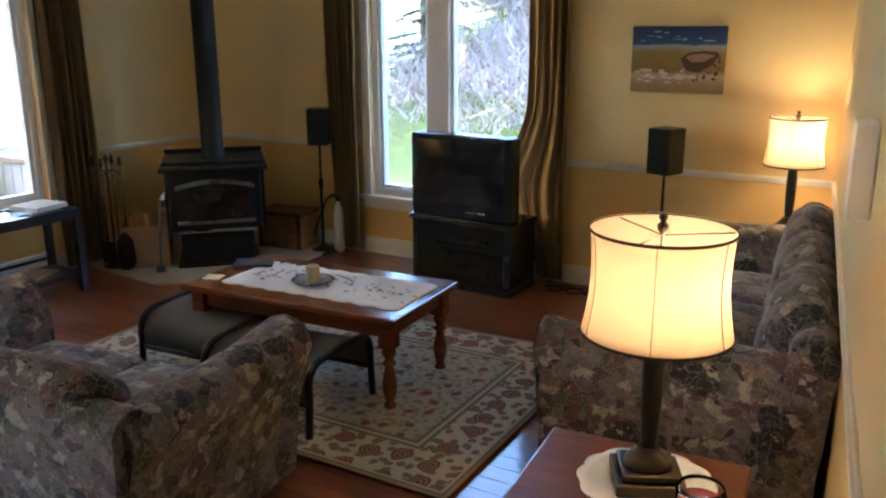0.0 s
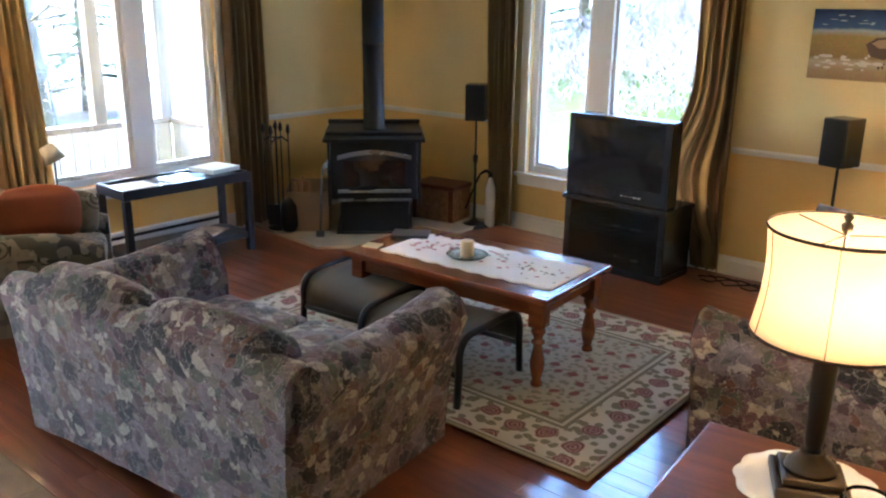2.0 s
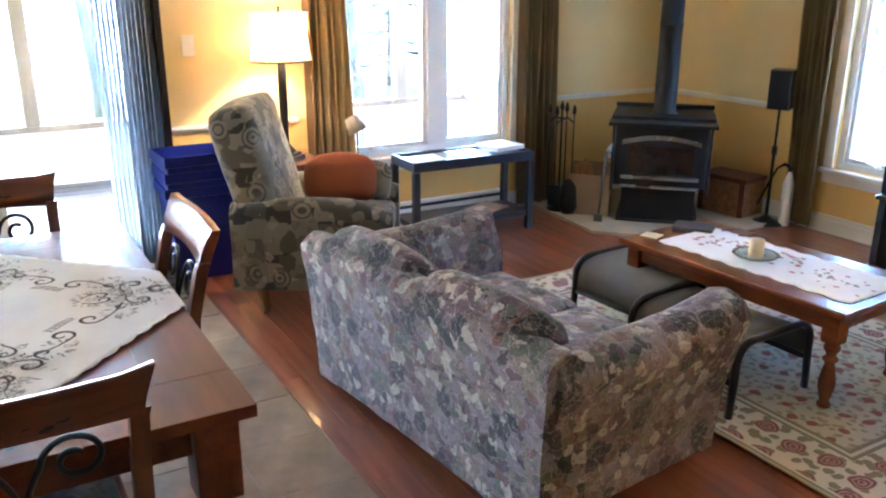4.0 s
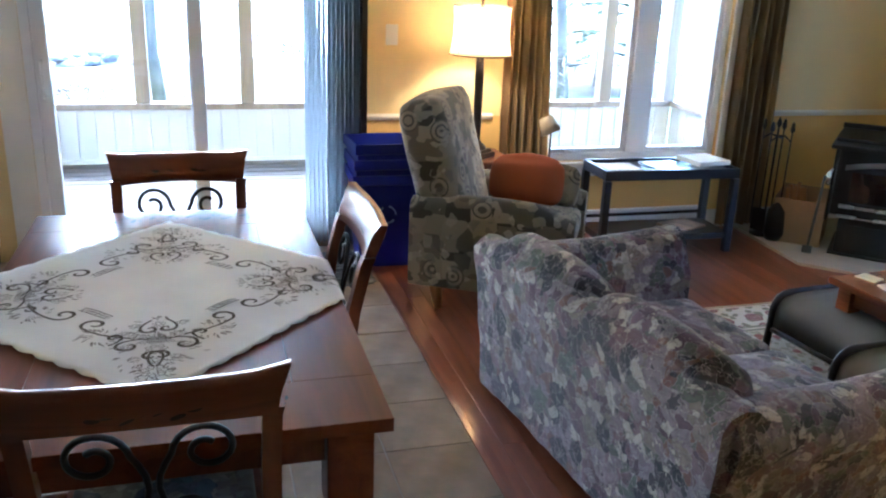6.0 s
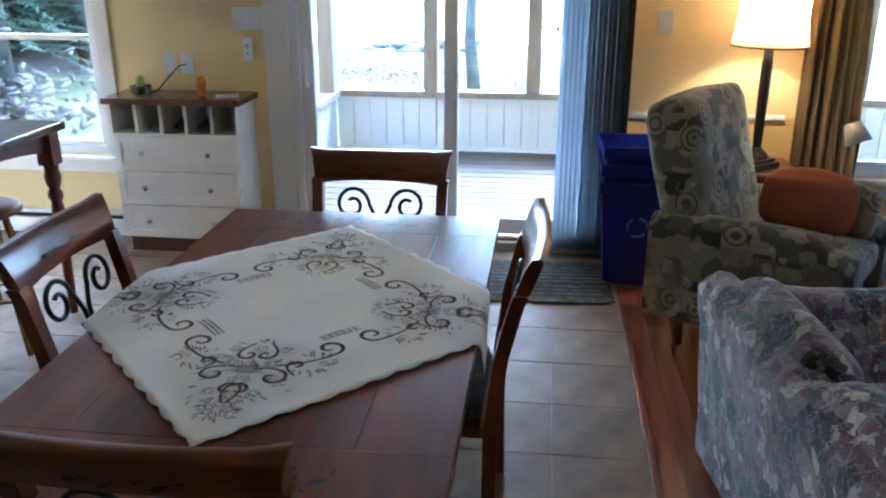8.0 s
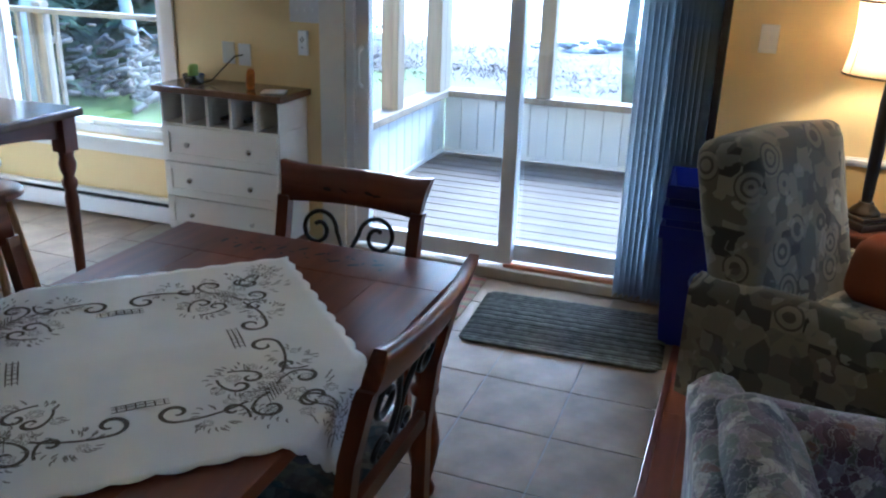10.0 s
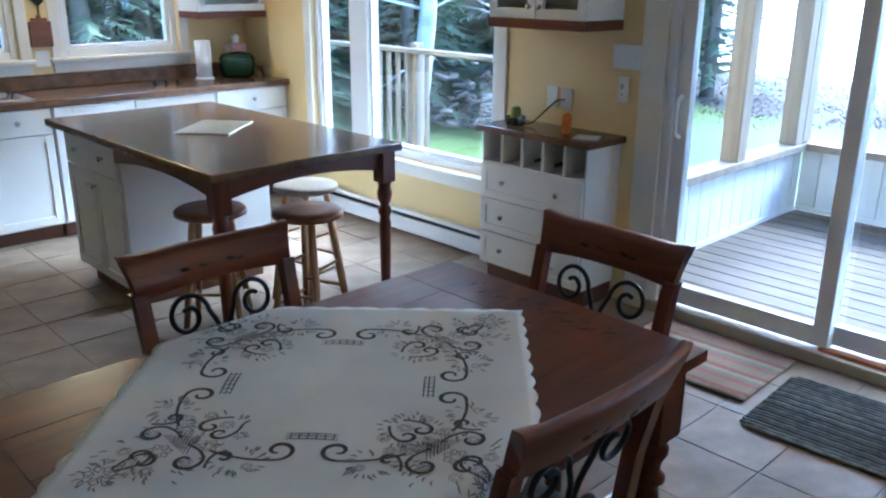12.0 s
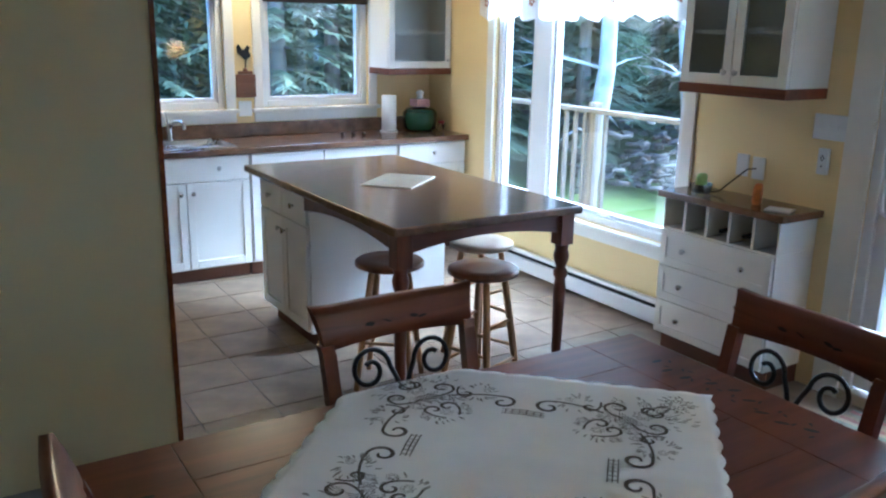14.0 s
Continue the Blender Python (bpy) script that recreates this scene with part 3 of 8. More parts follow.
porch_side("porch_wall_1", Matrix.Translation((-7.30, -1.53, 0)) @ pose(0, 0, 0, 0, 0, 90), 6.03, [-0.05, 0.85, 1.74, 2.63, 3.52, 4.41, 5.25, 5.97])
porch_side("porch_wall_2", Matrix.Translation((PX1 - 0.02, -1.53, 0)) @ pose(0, 0, 0, 0, 0, 180), 2.52, [0.05, 0.66, 1.50, 2.38])
porch_side("porch_wall_3", Matrix.Translation((-7.29, 4.50, 0)), 2.52, [0.9, 1.75, 2.47])
bm = bmesh.new()
box(bm, -7.7, PX1, -1.9, 4.75, 2.51, 2.60)
structure("porch_roof", bm, [PORCH_WHITE], "white boarded porch roof", "roof")

# ---- living room ----
def lamp_light(name, place, energy):
    lt = new(name, bpy.data.lights.new(name, "POINT"))
    lt.data.energy, lt.data.color, lt.data.shadow_soft_size = energy, (1.0, 0.68, 0.37), 0.035
    lt.location = place
    return lt


def shade_material():
    m, t, b = principled("cream_lamp_shade")
    co = t.nodes.new("ShaderNodeTexCoord").outputs["Object"]
    n = noise_node(t, co, 240, 3)
    tr = t.nodes.new("ShaderNodeBsdfTranslucent")
    tr.inputs["Color"].default_value = (0.82, 0.64, 0.44, 1)
    b.inputs["Base Color"].default_value = (0.72, 0.63, 0.48, 1)
    b.inputs["Roughness"].default_value = 0.9
    bump_to(t, b, n.outputs["Fac"], 0.15, 0.001)
    mx = t.nodes.new("ShaderNodeMixShader")
    mx.inputs[0].default_value = 0.55
    link(t, b.outputs[0], mx.inputs[1])
    link(t, tr.outputs[0], mx.inputs[2])
    link(t, mx.outputs[0], t.nodes["Material Output"].inputs["Surface"])
    return m


SHADE = shade_material()
PIPING = tinted("brown_piping", (0.05, 0.028, 0.02), 0.7)
BULB = principled("glowing_bulb")[0]
BULB.node_tree.nodes["Principled BSDF"].inputs["Emission Color"].default_value = (1.0, 0.66, 0.32, 1)
BULB.node_tree.nodes["Principled BSDF"].inputs["Emission Strength"].default_value = 9.0


def table_lamp(m, foot_z, shade_z, shade_h, r_low, r_top, label, energy, base_half=0.085, category="lamp"):
    """A lamp with a stepped square foot, a tapered stem and a bowed drum shade with dark piping."""
    ob = thing("table_lamp", m, label, category, "cream shaded lamps")
    bm = bmesh.new()
    box(bm, -base_half, base_half, -base_half, base_half, 0, 0.03, bevel=0.006)
    box(bm, -base_half * 0.82, base_half * 0.82, -base_half * 0.82, base_half * 0.82, 0.0305, 0.05, bevel=0.008)
    lathe(bm, [(base_half * 0.72, 0.0505), (base_half * 0.70, 0.06), (base_half * 0.55, 0.075), (0.03, 0.09), (0.028, 0.10)], 24)
    part("foot", bm, BRONZE, ob, "stepped aged bronze foot")
    bm = bmesh.new()
    stem_top = shade_z + 0.01
    lathe(bm, [(0.019, 0.0955), (0.022, 0.13), (0.026, stem_top * 0.55), (0.027, stem_top * 0.80), (0.020, stem_top - 0.01), (0.010, stem_top)], 20)
    part("stem", bm, ESPRESSO, ob)
    bm = bmesh.new()
    rows, steps, ribs = 10, 48, 8
    prof = [(r_low + (r_top - r_low) * (k / rows) - 0.012 * math.sin(math.pi * k / rows), shade_z + shade_h * k / rows) for k in range(rows + 1)]
    lathe(bm, prof, steps, cap=False)
    bmesh.ops.solidify(bm, geom=bm.faces[:], thickness=0.0015)
    shade = part("shade", bm, SHADE, ob)
    for r, z in ((prof[0][0], shade_z), (prof[-1][0], shade_z + shade_h)):
        bm = bmesh.new()
        lathe(bm, [(r + 0.001, z - 0.004), (r + 0.003, z - 0.0025), (r + 0.003, z + 0.0025), (r + 0.001, z + 0.004)], steps, cap=False)
        part("piping", bm, PIPING, shade, "dark brown piping")
    for j in range(6):
        bm = bmesh.new()
        a = 2 * math.pi * j / 6 + 0.3
        tube(bm, [((r + 0.0015) * math.cos(a), (r + 0.0015) * math.sin(a), z) for r, z in prof], 0.0016, 4)
        part("seam", bm, tinted("tan_seam", (0.32, 0.22, 0.13), 0.9), shade)
    bm = bmesh.new()
    lathe(bm, [(0.004, shade_z + 0.01), (0.004, shade_z + shade_h - 0.01), (0.012, shade_z + shade_h + 0.0), (0.014, shade_z + shade_h + 0.012), (0.006, shade_z + shade_h + 0.02), (0.012, shade_z + shade_h + 0.032), (0.002, shade_z + shade_h + 0.04)], 12)
    for a in (0, 2.094, 4.189):
        tube(bm, [(0, 0, shade_z + shade_h - 0.012), ((prof[-1][0] - 0.002) * math.cos(a), (prof[-1][0] - 0.002) * math.sin(a), shade_z + shade_h - 0.004)], 0.0018, 5)
    part("finial", bm, BRONZE, ob)
    bm = bmesh.new()
    bmesh.ops.create_uvsphere(bm, u_segments=14, v_segments=9, radius=0.028, matrix=pose(0.045, 0, shade_z + shade_h * 0.5))
    tube(bm, [(0.0, 0, shade_z + 0.06), (0.03, 0, shade_z + 0.07), (0.045, 0, shade_z + 0.10)], 0.006, 6)
    part("bulb", bm, BULB, ob)
    p = m @ Vector((0.045, 0, shade_z + shade_h * 0.5 + 0.05))
    lamp_light("lamp_glow", p, energy)
    return ob


table_lamp(pose(0.13, 1.60, 0.562, 0, 0, 25), 0, 0.40, 0.25, 0.178, 0.166, "lit table lamp with bowed cream shade and dark tapered stem", 0.15)
table_lamp(pose(0.02, 4.5, 0.562, 0, 0, 10), 0, 0.385, 0.25, 0.155, 0.143, "lit table lamp with cream drum shade behind the sofa", 0.40)
table_lamp(pose(-4.28, 1.38, 0.62, 0, 0, 40), 0, 0.60, 0.27, 0.18, 0.165, "lit lamp with cream drum shade by the gold curtain", 2.0)


def turned_leg(bm, x, y, z0, z1, r, m=None, square=0.30):
    """A turned table leg with a square block on top."""
    h = (z1 - z0) * (1 - square)
    prof = [(0.55, 0), (0.72, 0.02), (0.78, 0.06), (0.6, 0.10), (0.5, 0.12), (0.62, 0.16), (0.9, 0.30), (0.95, 0.40), (0.8, 0.52), (0.6, 0.64), (0.52, 0.70), (0.85, 0.73), (0.85, 0.76), (0.55, 0.79), (0.6, 0.84), (0.9, 0.90), (0.9, 0.94), (0.6, 0.97), (0.7, 1.0)]
    lathe(bm, [(r * a, z0 + h * b) for a, b in prof], 16, m=(m or Matrix()) @ Matrix.Translation((x, y, 0)))
    box(bm, x - r, x + r, y - r, y + r, z0 + h, z1, bevel=0.004, m=m)


def four_leg_table(name, m, lx, ly, h, r, top_t, material, label, category, apron=0.09, board_lines=()):
    ob = thing(name, m, label, category)
    spans = [(-lx / 2, lx / 2, -ly / 2, ly / 2)]
    if board_lines:
        a, b, rows = board_lines[0][0], board_lines[1][0], board_lines[0][1]
        spans = [(-lx / 2, a, -ly / 2, ly / 2), (b, lx / 2, -ly / 2, ly / 2)] + [(a + 0.0008, b - 0.0008, -ly / 2 + ly * k / rows, -ly / 2 + ly * (k + 1) / rows - 0.0008) for k in range(rows)]
    for x0, x1, y0, y1 in spans:
        bm = bmesh.new()
        box(bm, x0, x1, y0, y1, h - top_t, h, bevel=0.0016 if board_lines else 0.008)
        part("top_board" if board_lines else "tabletop", bm, material, ob)
    i = r + 0.035
    for x0, x1, y0, y1 in ((-lx / 2 + i, lx / 2 - i, -ly / 2 + i - 0.012, -ly / 2 + i + 0.012), (-lx / 2 + i, lx / 2 - i, ly / 2 - i - 0.012, ly / 2 - i + 0.012), (-lx / 2 + i - 0.012, -lx / 2 + i + 0.012, -ly / 2 + i + 0.02, ly / 2 - i - 0.02), (lx / 2 - i - 0.012, lx / 2 - i + 0.012, -ly / 2 + i + 0.02, ly / 2 - i - 0.02)):
        bm = bmesh.new()
        box(bm, x0, x1, y0, y1, h - top_t - apron, h - top_t - 0.001, bevel=0.003)
        part("apron", bm, material, ob)
    for sx in (-1, 1):
        for sy in (-1, 1):
            bm = bmesh.new()
            turned_leg(bm, sx * (lx / 2 - i), sy * (ly / 2 - i), 0.0, h - top_t - 0.001, r)
            part("leg", bm, CHERRY_Z if material is CHERRY else material, ob)
    return ob


RUG_Z = 0.014
four_leg_table("coffee_table", pose(-1.85, 2.78, RUG_Z, 0, 0, 3.8), 1.20, 0.64, 0.448, 0.036, 0.03, MAPLE, "amber stained wooden coffee table with turned legs", "coffee table", 0.08)
four_leg_table("end_table", pose(0.105, 1.48, 0.0, 0, 0, 5), 0.54, 0.62, 0.56, 0.03, 0.025, CHERRY, "reddish wooden end table beside the sofa", "end table", 0.09)
four_leg_table("end_table", pose(0.02, 4.50, 0.0, 0, 0, 5), 0.42, 0.42, 0.56, 0.03, 0.025, CHERRY, "wooden end table between sofa and wall", "end table", 0.09)
four_leg_table("end_table", pose(-4.31, 1.38, 0.0, 0, 0, 0), 0.40, 0.40, 0.62, 0.026, 0.025, CHERRY, "small wooden lamp table behind the armchair", "end table", 0.08)


def rug_material(hx, hy):
    m, t, b = principled("floral_bordered_rug")
    co = t.nodes.new("ShaderNodeTexCoord").outputs["Object"]
    sep = t.nodes.new("ShaderNodeSeparateXYZ")
    link(t, co, sep.inputs[0])
    dx = math_node(t, "SUBTRACT", hx, math_node(t, "ABSOLUTE", sep.outputs[0]))
    dy = math_node(t, "SUBTRACT", hy, math_node(t, "ABSOLUTE", sep.outputs[1]))
    dist = math_node(t, "MINIMUM", dx, dy)
    cream, olive, wine = (0.50, 0.46, 0.385), (0.19, 0.175, 0.125), (0.14, 0.05, 0.06)
    # rosettes with leaves
    wob = noise_node(t, co, 16, 5)
    vec = t.nodes.new("ShaderNodeVectorMath")
    vec.operation = "MULTIPLY_ADD"
    link(t, wob.outputs["Color"], vec.inputs[0])
    vec.inputs[1].default_value = (0.045, 0.045, 0.0)
    link(t, co, vec.inputs[2])

    def spots(scale, radius, seed):
        v = t.nodes.new("ShaderNodeTexVoronoi")
        v.voronoi_dimensions = "2D"
        v.inputs["Scale"].default_value, v.inputs["Randomness"].default_value = scale, seed
        link(t, vec.outputs[0], v.inputs["Vector"])
        return v.outputs["Distance"], v.outputs["Color"], math_node(t, "LESS_THAN", v.outputs["Distance"], radius)

    d1, c1, big = spots(6.6, 0.31, 0.30)
    rings = ramp_node(t, math_node(t, "FRACT", math_node(t, "MULTIPLY", d1, 9.0)), [(0.0, wine), (0.45, (0.27, 0.14, 0.14)), (0.75, (0.36, 0.27, 0.23))], "CONSTANT").outputs["Color"]
    d2, c2, small = spots(17.0, 0.33, 1.0)
    border = mix_node(t, small, cream, olive)
    border = mix_node(t, big, border, rings)
    d3, c3, buds = spots(7.5, 0.17, 0.9)
    d4, c4, leaves = spots(24.0, 0.30, 1.0)
    field = mix_node(t, leaves, (0.42, 0.39, 0.315), (0.26, 0.24, 0.18))
    field = mix_node(t, buds, field, (0.22, 0.09, 0.08))
    band = ramp_node(t, math_node(t, "MULTIPLY", dist, 2.0), [(0.0, (0.40, 0.35, 0.25)), (0.02, olive), (0.04, cream), (0.07, (1, 1, 1)), (0.53, olive), (0.57, cream), (0.60, olive), (0.64, (1, 1, 1))], "CONSTANT")
    in_border = math_node(t, "MULTIPLY", math_node(t, "GREATER_THAN", dist, 0.035), math_node(t, "LESS_THAN", dist, 0.265))
    in_field = math_node(t, "GREATER_THAN", dist, 0.32)
    col = mix_node(t, in_border, band.outputs["Color"], border)
    col = mix_node(t, in_field, col, field)
    fine = noise_node(t, co, 300, 3)
    col = mix_node(t, 0.35, col, fine.outputs["Color"], "SOFT_LIGHT")
    link(t, col, b.inputs["Base Color"])
    b.inputs["Roughness"].default_value = 1.0
    bump_to(t, b, fine.outputs["Fac"], 0.5, 0.004)
    return m


bm = bmesh.new()
nx, ny = 40, 26
sheet(bm, [[Vector((-1.22 + 2.44 * i / nx, -0.79 + 1.58 * j / ny, 0.011 + 0.0015 * noise.noise(Vector((i * 0.4, j * 0.4, 3))))) for i in range(nx + 1)] for j in range(ny + 1)], -0.0095)
solo("area_rug", bm, [rug_material(1.22, 0.79)], "cream area rug with wine roses and olive border", "rug", m=pose(-1.94, 2.815, 0.001, 0, 0, 0.5))


def sofa(name, m, length, depth, seats, label, back_h=0.80, arm_h=0.62, seat_h=0.44):
    """Skirtless upholstered seat facing +y: a base, flared arms with rolled fronts, a rolled back, loose cushions, feet."""
    ob = thing(name, m, label, "sofa")
    hx = length / 2
    inner = hx - 0.17
    bm = bmesh.new()
    cushion(bm, -hx + 0.03, hx - 0.03, -depth / 2 + 0.04, depth / 2 - 0.02, 0.055, 0.30, 0.0, 8, corner=0.12)
    part("base", bm, FLORAL, ob)
    # back: leaning panel with a roll along the top
    bm = bmesh.new()
    rows = []
    for k in range(15):
        u = k / 14
        if u < 0.6:
            y, z = -depth / 2 - 0.004 - 0.036 * (u / 0.6) ** 1.6, 0.05 + (back_h - 0.10) * u / 0.6
        else:
            a = math.pi * (u - 0.6) / 0.4
            y, z = -depth / 2 - 0.04 + 0.075 * (1 - math.cos(a)), back_h - 0.05 + 0.075 * math.sin(a)
        rows.append([Vector(((-hx - 0.002 + (2 * hx + 0.004) * i / 24) * (1 + 0.075 * min(1, u / 0.6) ** 1.5), y, z - 0.02 * (abs(i - 12) / 12) ** 3)) + 0.007 * noise.noise_vector(Vector((i * 0.6, k * 0.7, length))) for i in range(25)])
    for k in range(6):
        rows.append([Vector((p.x, -depth / 2 + 0.11 + 0.03 * k / 5, back_h - 0.05 - (back_h - 0.35) * (k + 1) / 6)) for p in rows[14]])
    rows.append([Vector((p.x, -depth / 2 + 0.14, 0.05)) for p in rows[14]])
    sheet(bm, rows)
    for e in (0, -1):
        bm.faces.new([bm.verts.new(r[e]) for r in rows])
    part("backrest", bm, FLORAL, ob)
    # arms
    for sx in (-1, 1):
        bm = bmesh.new()
        rows = []
        for k in range(17):
            u = k / 16
            if u < 0.5:
                out, z = 0.0 + 0.095 * (u / 0.5) ** 2.2, 0.05 + (arm_h - 0.10) * u / 0.5
            else:
                a = math.pi * (u - 0.5) / 0.5
                out, z = 0.095 - 0.105 * (1 - math.cos(a)), arm_h - 0.05 + 0.085 * math.sin(a)
            rows.append([Vector((sx * (hx - 0.01 + out), -depth / 2 + 0.01 + depth * i / 14, z + 0.04 * abs((14 - 2 * i) / 14) ** 2 * (u if u > 0.4 else 0))) + 0.006 * noise.noise_vector(Vector((i * 0.7, k * 0.6, sx * 5.0))) for i in range(15)])
        for k in range(4):
            rows.append([Vector((sx * (inner - 0.005), p.y, arm_h - 0.05 - 0.25 * (k + 1) / 4)) for p in rows[16]])
        sheet(bm, rows)
        for e, dy in ((-1, 0.004), (0, -0.004)):
            ring = [r[e] + Vector((0, dy, 0)) for r in rows]
            bm.faces.new([bm.verts.new(p) for p in ring] + [bm.verts.new(Vector((sx * (inner - 0.005), ring[0].y, 0.05)))])
        part("arm", bm, FLORAL, ob)
    # cushions
    for k in range(seats):
        x0 = -inner + 2 * inner * k / seats
        x1 = -inner + 2 * inner * (k + 1) / seats
        bm = bmesh.new()
        cushion(bm, x0 + 0.004, x1 - 0.004, -depth / 2 + 0.16, depth / 2 + 0.005, 0.30, seat_h, 0.035, 10, corner=0.3)
        part("seat_cushion", bm, FLORAL, ob)
        bm = bmesh.new()
        tilt = Matrix.Translation((0, -depth / 2 + 0.135, seat_h)) @ pose(0, 0, 0, 11, 0, 0)
        cushion(bm, x0 - (0.12 if k == 0 else -0.004), x1 + (0.12 if k == seats - 1 else -0.004), -0.10, 0.10, -0.02, back_h - seat_h + 0.05, 0.04, 12, m=tilt, corner=0.46)
        part("back_cushion", bm, FLORAL, ob)
    for sx in (-1, 1):
        for sy in (-1, 1):
            bm = bmesh.new()
            lathe(bm, [(0.022, 0.0), (0.03, 0.03), (0.034, 0.06)], 10, m=Matrix.Translation((sx * (hx - 0.09), sy * (depth / 2 - 0.1), 0)))
            part("foot", bm, CHERRY, ob)
    return ob


sofa("loveseat", pose(-1.92, 1.385, 0, 0, 0, 6), 1.40, 0.86, 2, "mauve and cream floral loveseat with rolled back", 0.665, 0.60, 0.40)
sofa("sofa", pose(-0.10, 3.30, 0, 0, 0, 96), 1.96, 0.90, 3, "dark floral sofa against the yellow wall", 0.76, 0.62, 0.44)

def armchair(m):
    """A high-backed chair facing +y with padded wings of the same cloth and pale wooden legs."""
    ob = thing("armchair", m, "high-backed grey tapestry armchair with rust cushion", "armchair")
    bm = bmesh.new()
    cushion(bm, -0.31, 0.31, -0.30, 0.36, 0.16, 0.36, 0.01, 8, corner=0.2)
    part("base", bm, TAPESTRY, ob)
    bm = bmesh.new()
    cushion(bm, -0.235, 0.235, -0.22, 0.40, 0.362, 0.49, 0.03, 8, corner=0.35)
    part("seat_cushion", bm, TAPESTRY, ob)
    bm = bmesh.new()
    cushion(bm, -0.32, 0.32, -0.13, 0.11, -0.19, 0.73, 0.02, 12, m=Matrix.Translation((0, -0.20, 0.36)) @ pose(0, 0, 0, 15, 0, 0), corner=0.24)
    part("backrest", bm, TAPESTRY, ob)
    for s in (-1, 1):
        bm = bmesh.new()
        rows = []
        for k in range(13):
            u = k / 12
            rows.append([])
            for i in range(13):
                y = -0.40 + 0.82 * i / 12
                top = 0.60 + 0.03 * math.sin(math.pi * i / 12) - 0.05 * max(0, (i - 9) / 3)
                if u < 0.4:
                    x, z = 0.375, 0.15 + (top - 0.21) * u / 0.4
                elif u < 0.75:
                    a = math.pi * (u - 0.4) / 0.35
                    x, z = 0.31 + 0.065 * math.cos(a), top - 0.06 + 0.06 * math.sin(a)
                else:
                    x, z = 0.245, top - 0.06 - (top - 0.30) * (u - 0.75) / 0.25
                rows[-1].append(Vector((s * x, y, z)))
        sheet(bm, rows)
        for e in (0, -1):
            bm.faces.new([bm.verts.new(r[e]) for r in rows])
        part("arm", bm, TAPESTRY, ob)
    for sx in (-1, 1):
        for sy in (-1, 1):
            bm = bmesh.new()
            lathe(bm, [(0.022, 0.0), (0.034, 0.10), (0.04, 0.165)], 8, m=Matrix.Translation((sx * 0.28, sy * 0.28 + 0.02, 0)) @ pose(0, 0, 0, sy * -6, sx * 6, 0))
            part("leg", bm, OAK, ob, "pale wooden leg")
    return ob


ac = pose(-3.59, 1.31, 0, 0, 0, -30)
armchair(ac)
bm = bmesh.new()
cushion(bm, -0.19, 0.19, -0.055, 0.055, 0, 0.24, 0.03, 8, m=ac @ Matrix.Translation((-0.12, 0.10, 0.50)) @ pose(0, 0, 0, 0, 0, 90) @ pose(0, 0, 0, -22, 0, 0), corner=0.46)
solo("throw_pillow", bm, [RUST], "rust velvet pillow on the tapestry armchair", "pillow")
bm = bmesh.new()
cushion(bm, -0.11, 0.11, -0.03, 0.03, 0, 0.20, 0.02, 8, m=ac @ Matrix.Translation((-0.17, 0.26, 0.495)) @ pose(0, 0, 0, 0, 0, 75) @ pose(0, 0, 0, -14, 0, 0), corner=0.46)
solo("throw_pillow", bm, [TAPESTRY], "small tapestry pillow on the armchair seat", "pillow")

# folding side lamp clipped by the curtain
ob = thing("reading_lamp", pose(-4.33, 1.88, -0.0), "small reading lamp with tilted grey metal shade", "lamp")
bm = bmesh.new()
lathe(bm, [(0.10, 0.0), (0.10, 0.015), (0.015, 0.03), (0.006, 0.05), (0.006, 0.80)], 16)
part("stand", bm, IRON, ob)
bm = bmesh.new()
lathe(bm, [(0.066, -0.055), (0.042, 0.045), (0.02, 0.052)], 18, m=Matrix.Translation((0.02, -0.03, 0.80)) @ pose(0, 0, 0, 20, -18, 0), cap=False)
bmesh.ops.solidify(bm, geom=bm.faces[:], thickness=0.002)
part("shade", bm, tinted("grey_metal_shade", (0.52, 0.48, 0.42), 0.6, 0.0), ob)

# wood stove in the corner
sm = pose(-3.83, 4.06, 0.022, 0, 0, 45)
ob = thing("wood_stove", sm, "matt black steel wood stove with arched door", "wood stove")
bm = bmesh.new()
box(bm, -0.255, 0.255, -0.24, 0.26, 0.012, 0.262, bevel=0.008)
box(bm, -0.285, 0.285, -0.27, 0.28, 0.0, 0.012, bevel=0.004)
part("pedestal", bm, STOVE, ob)
bm = bmesh.new()
box(bm, -0.20, 0.20, -0.246, -0.2405, 0.05, 0.20, bevel=0.002)
part("ash_door", bm, STOVE, ob)
bm = bmesh.new()
box(bm, -0.315, 0.315, -0.285, 0.28, 0.264, 0.69, bevel=0.014)
part("firebox", bm, STOVE, ob)
for sx in (-1, 1):
    bm = bmesh.new()
    box(bm, sx * 0.335 - 0.008, sx * 0.335 + 0.008, -0.20, 0.27, 0.20, 0.685, bevel=0.004)
    part("heat_shield", bm, STOVE, ob)
bm = bmesh.new()
box(bm, -0.365, 0.365, -0.345, 0.30, 0.692, 0.718, bevel=0.006)
box(bm, -0.350, 0.350, -0.20, 0.295, 0.7185, 0.744, bevel=0.006)
box(bm, -0.355, 0.355, 0.255, 0.298, 0.7445, 0.775, bevel=0.006)
part("hood", bm, STOVE, ob)
bm = bmesh.new()
arch = [(-0.265, 0.0)] + [(-0.265 + 0.53 * k / 12, 0.245 + 0.04 * math.sin(math.pi * k / 12)) for k in range(13)] + [(0.265, 0.0)]
outer = [bm.verts.new((x, -0.305, 0.335 + z)) for x, z in arch]
f = bm.faces.new(outer)
ext = bmesh.ops.extrude_face_region(bm, geom=[f])["geom"]
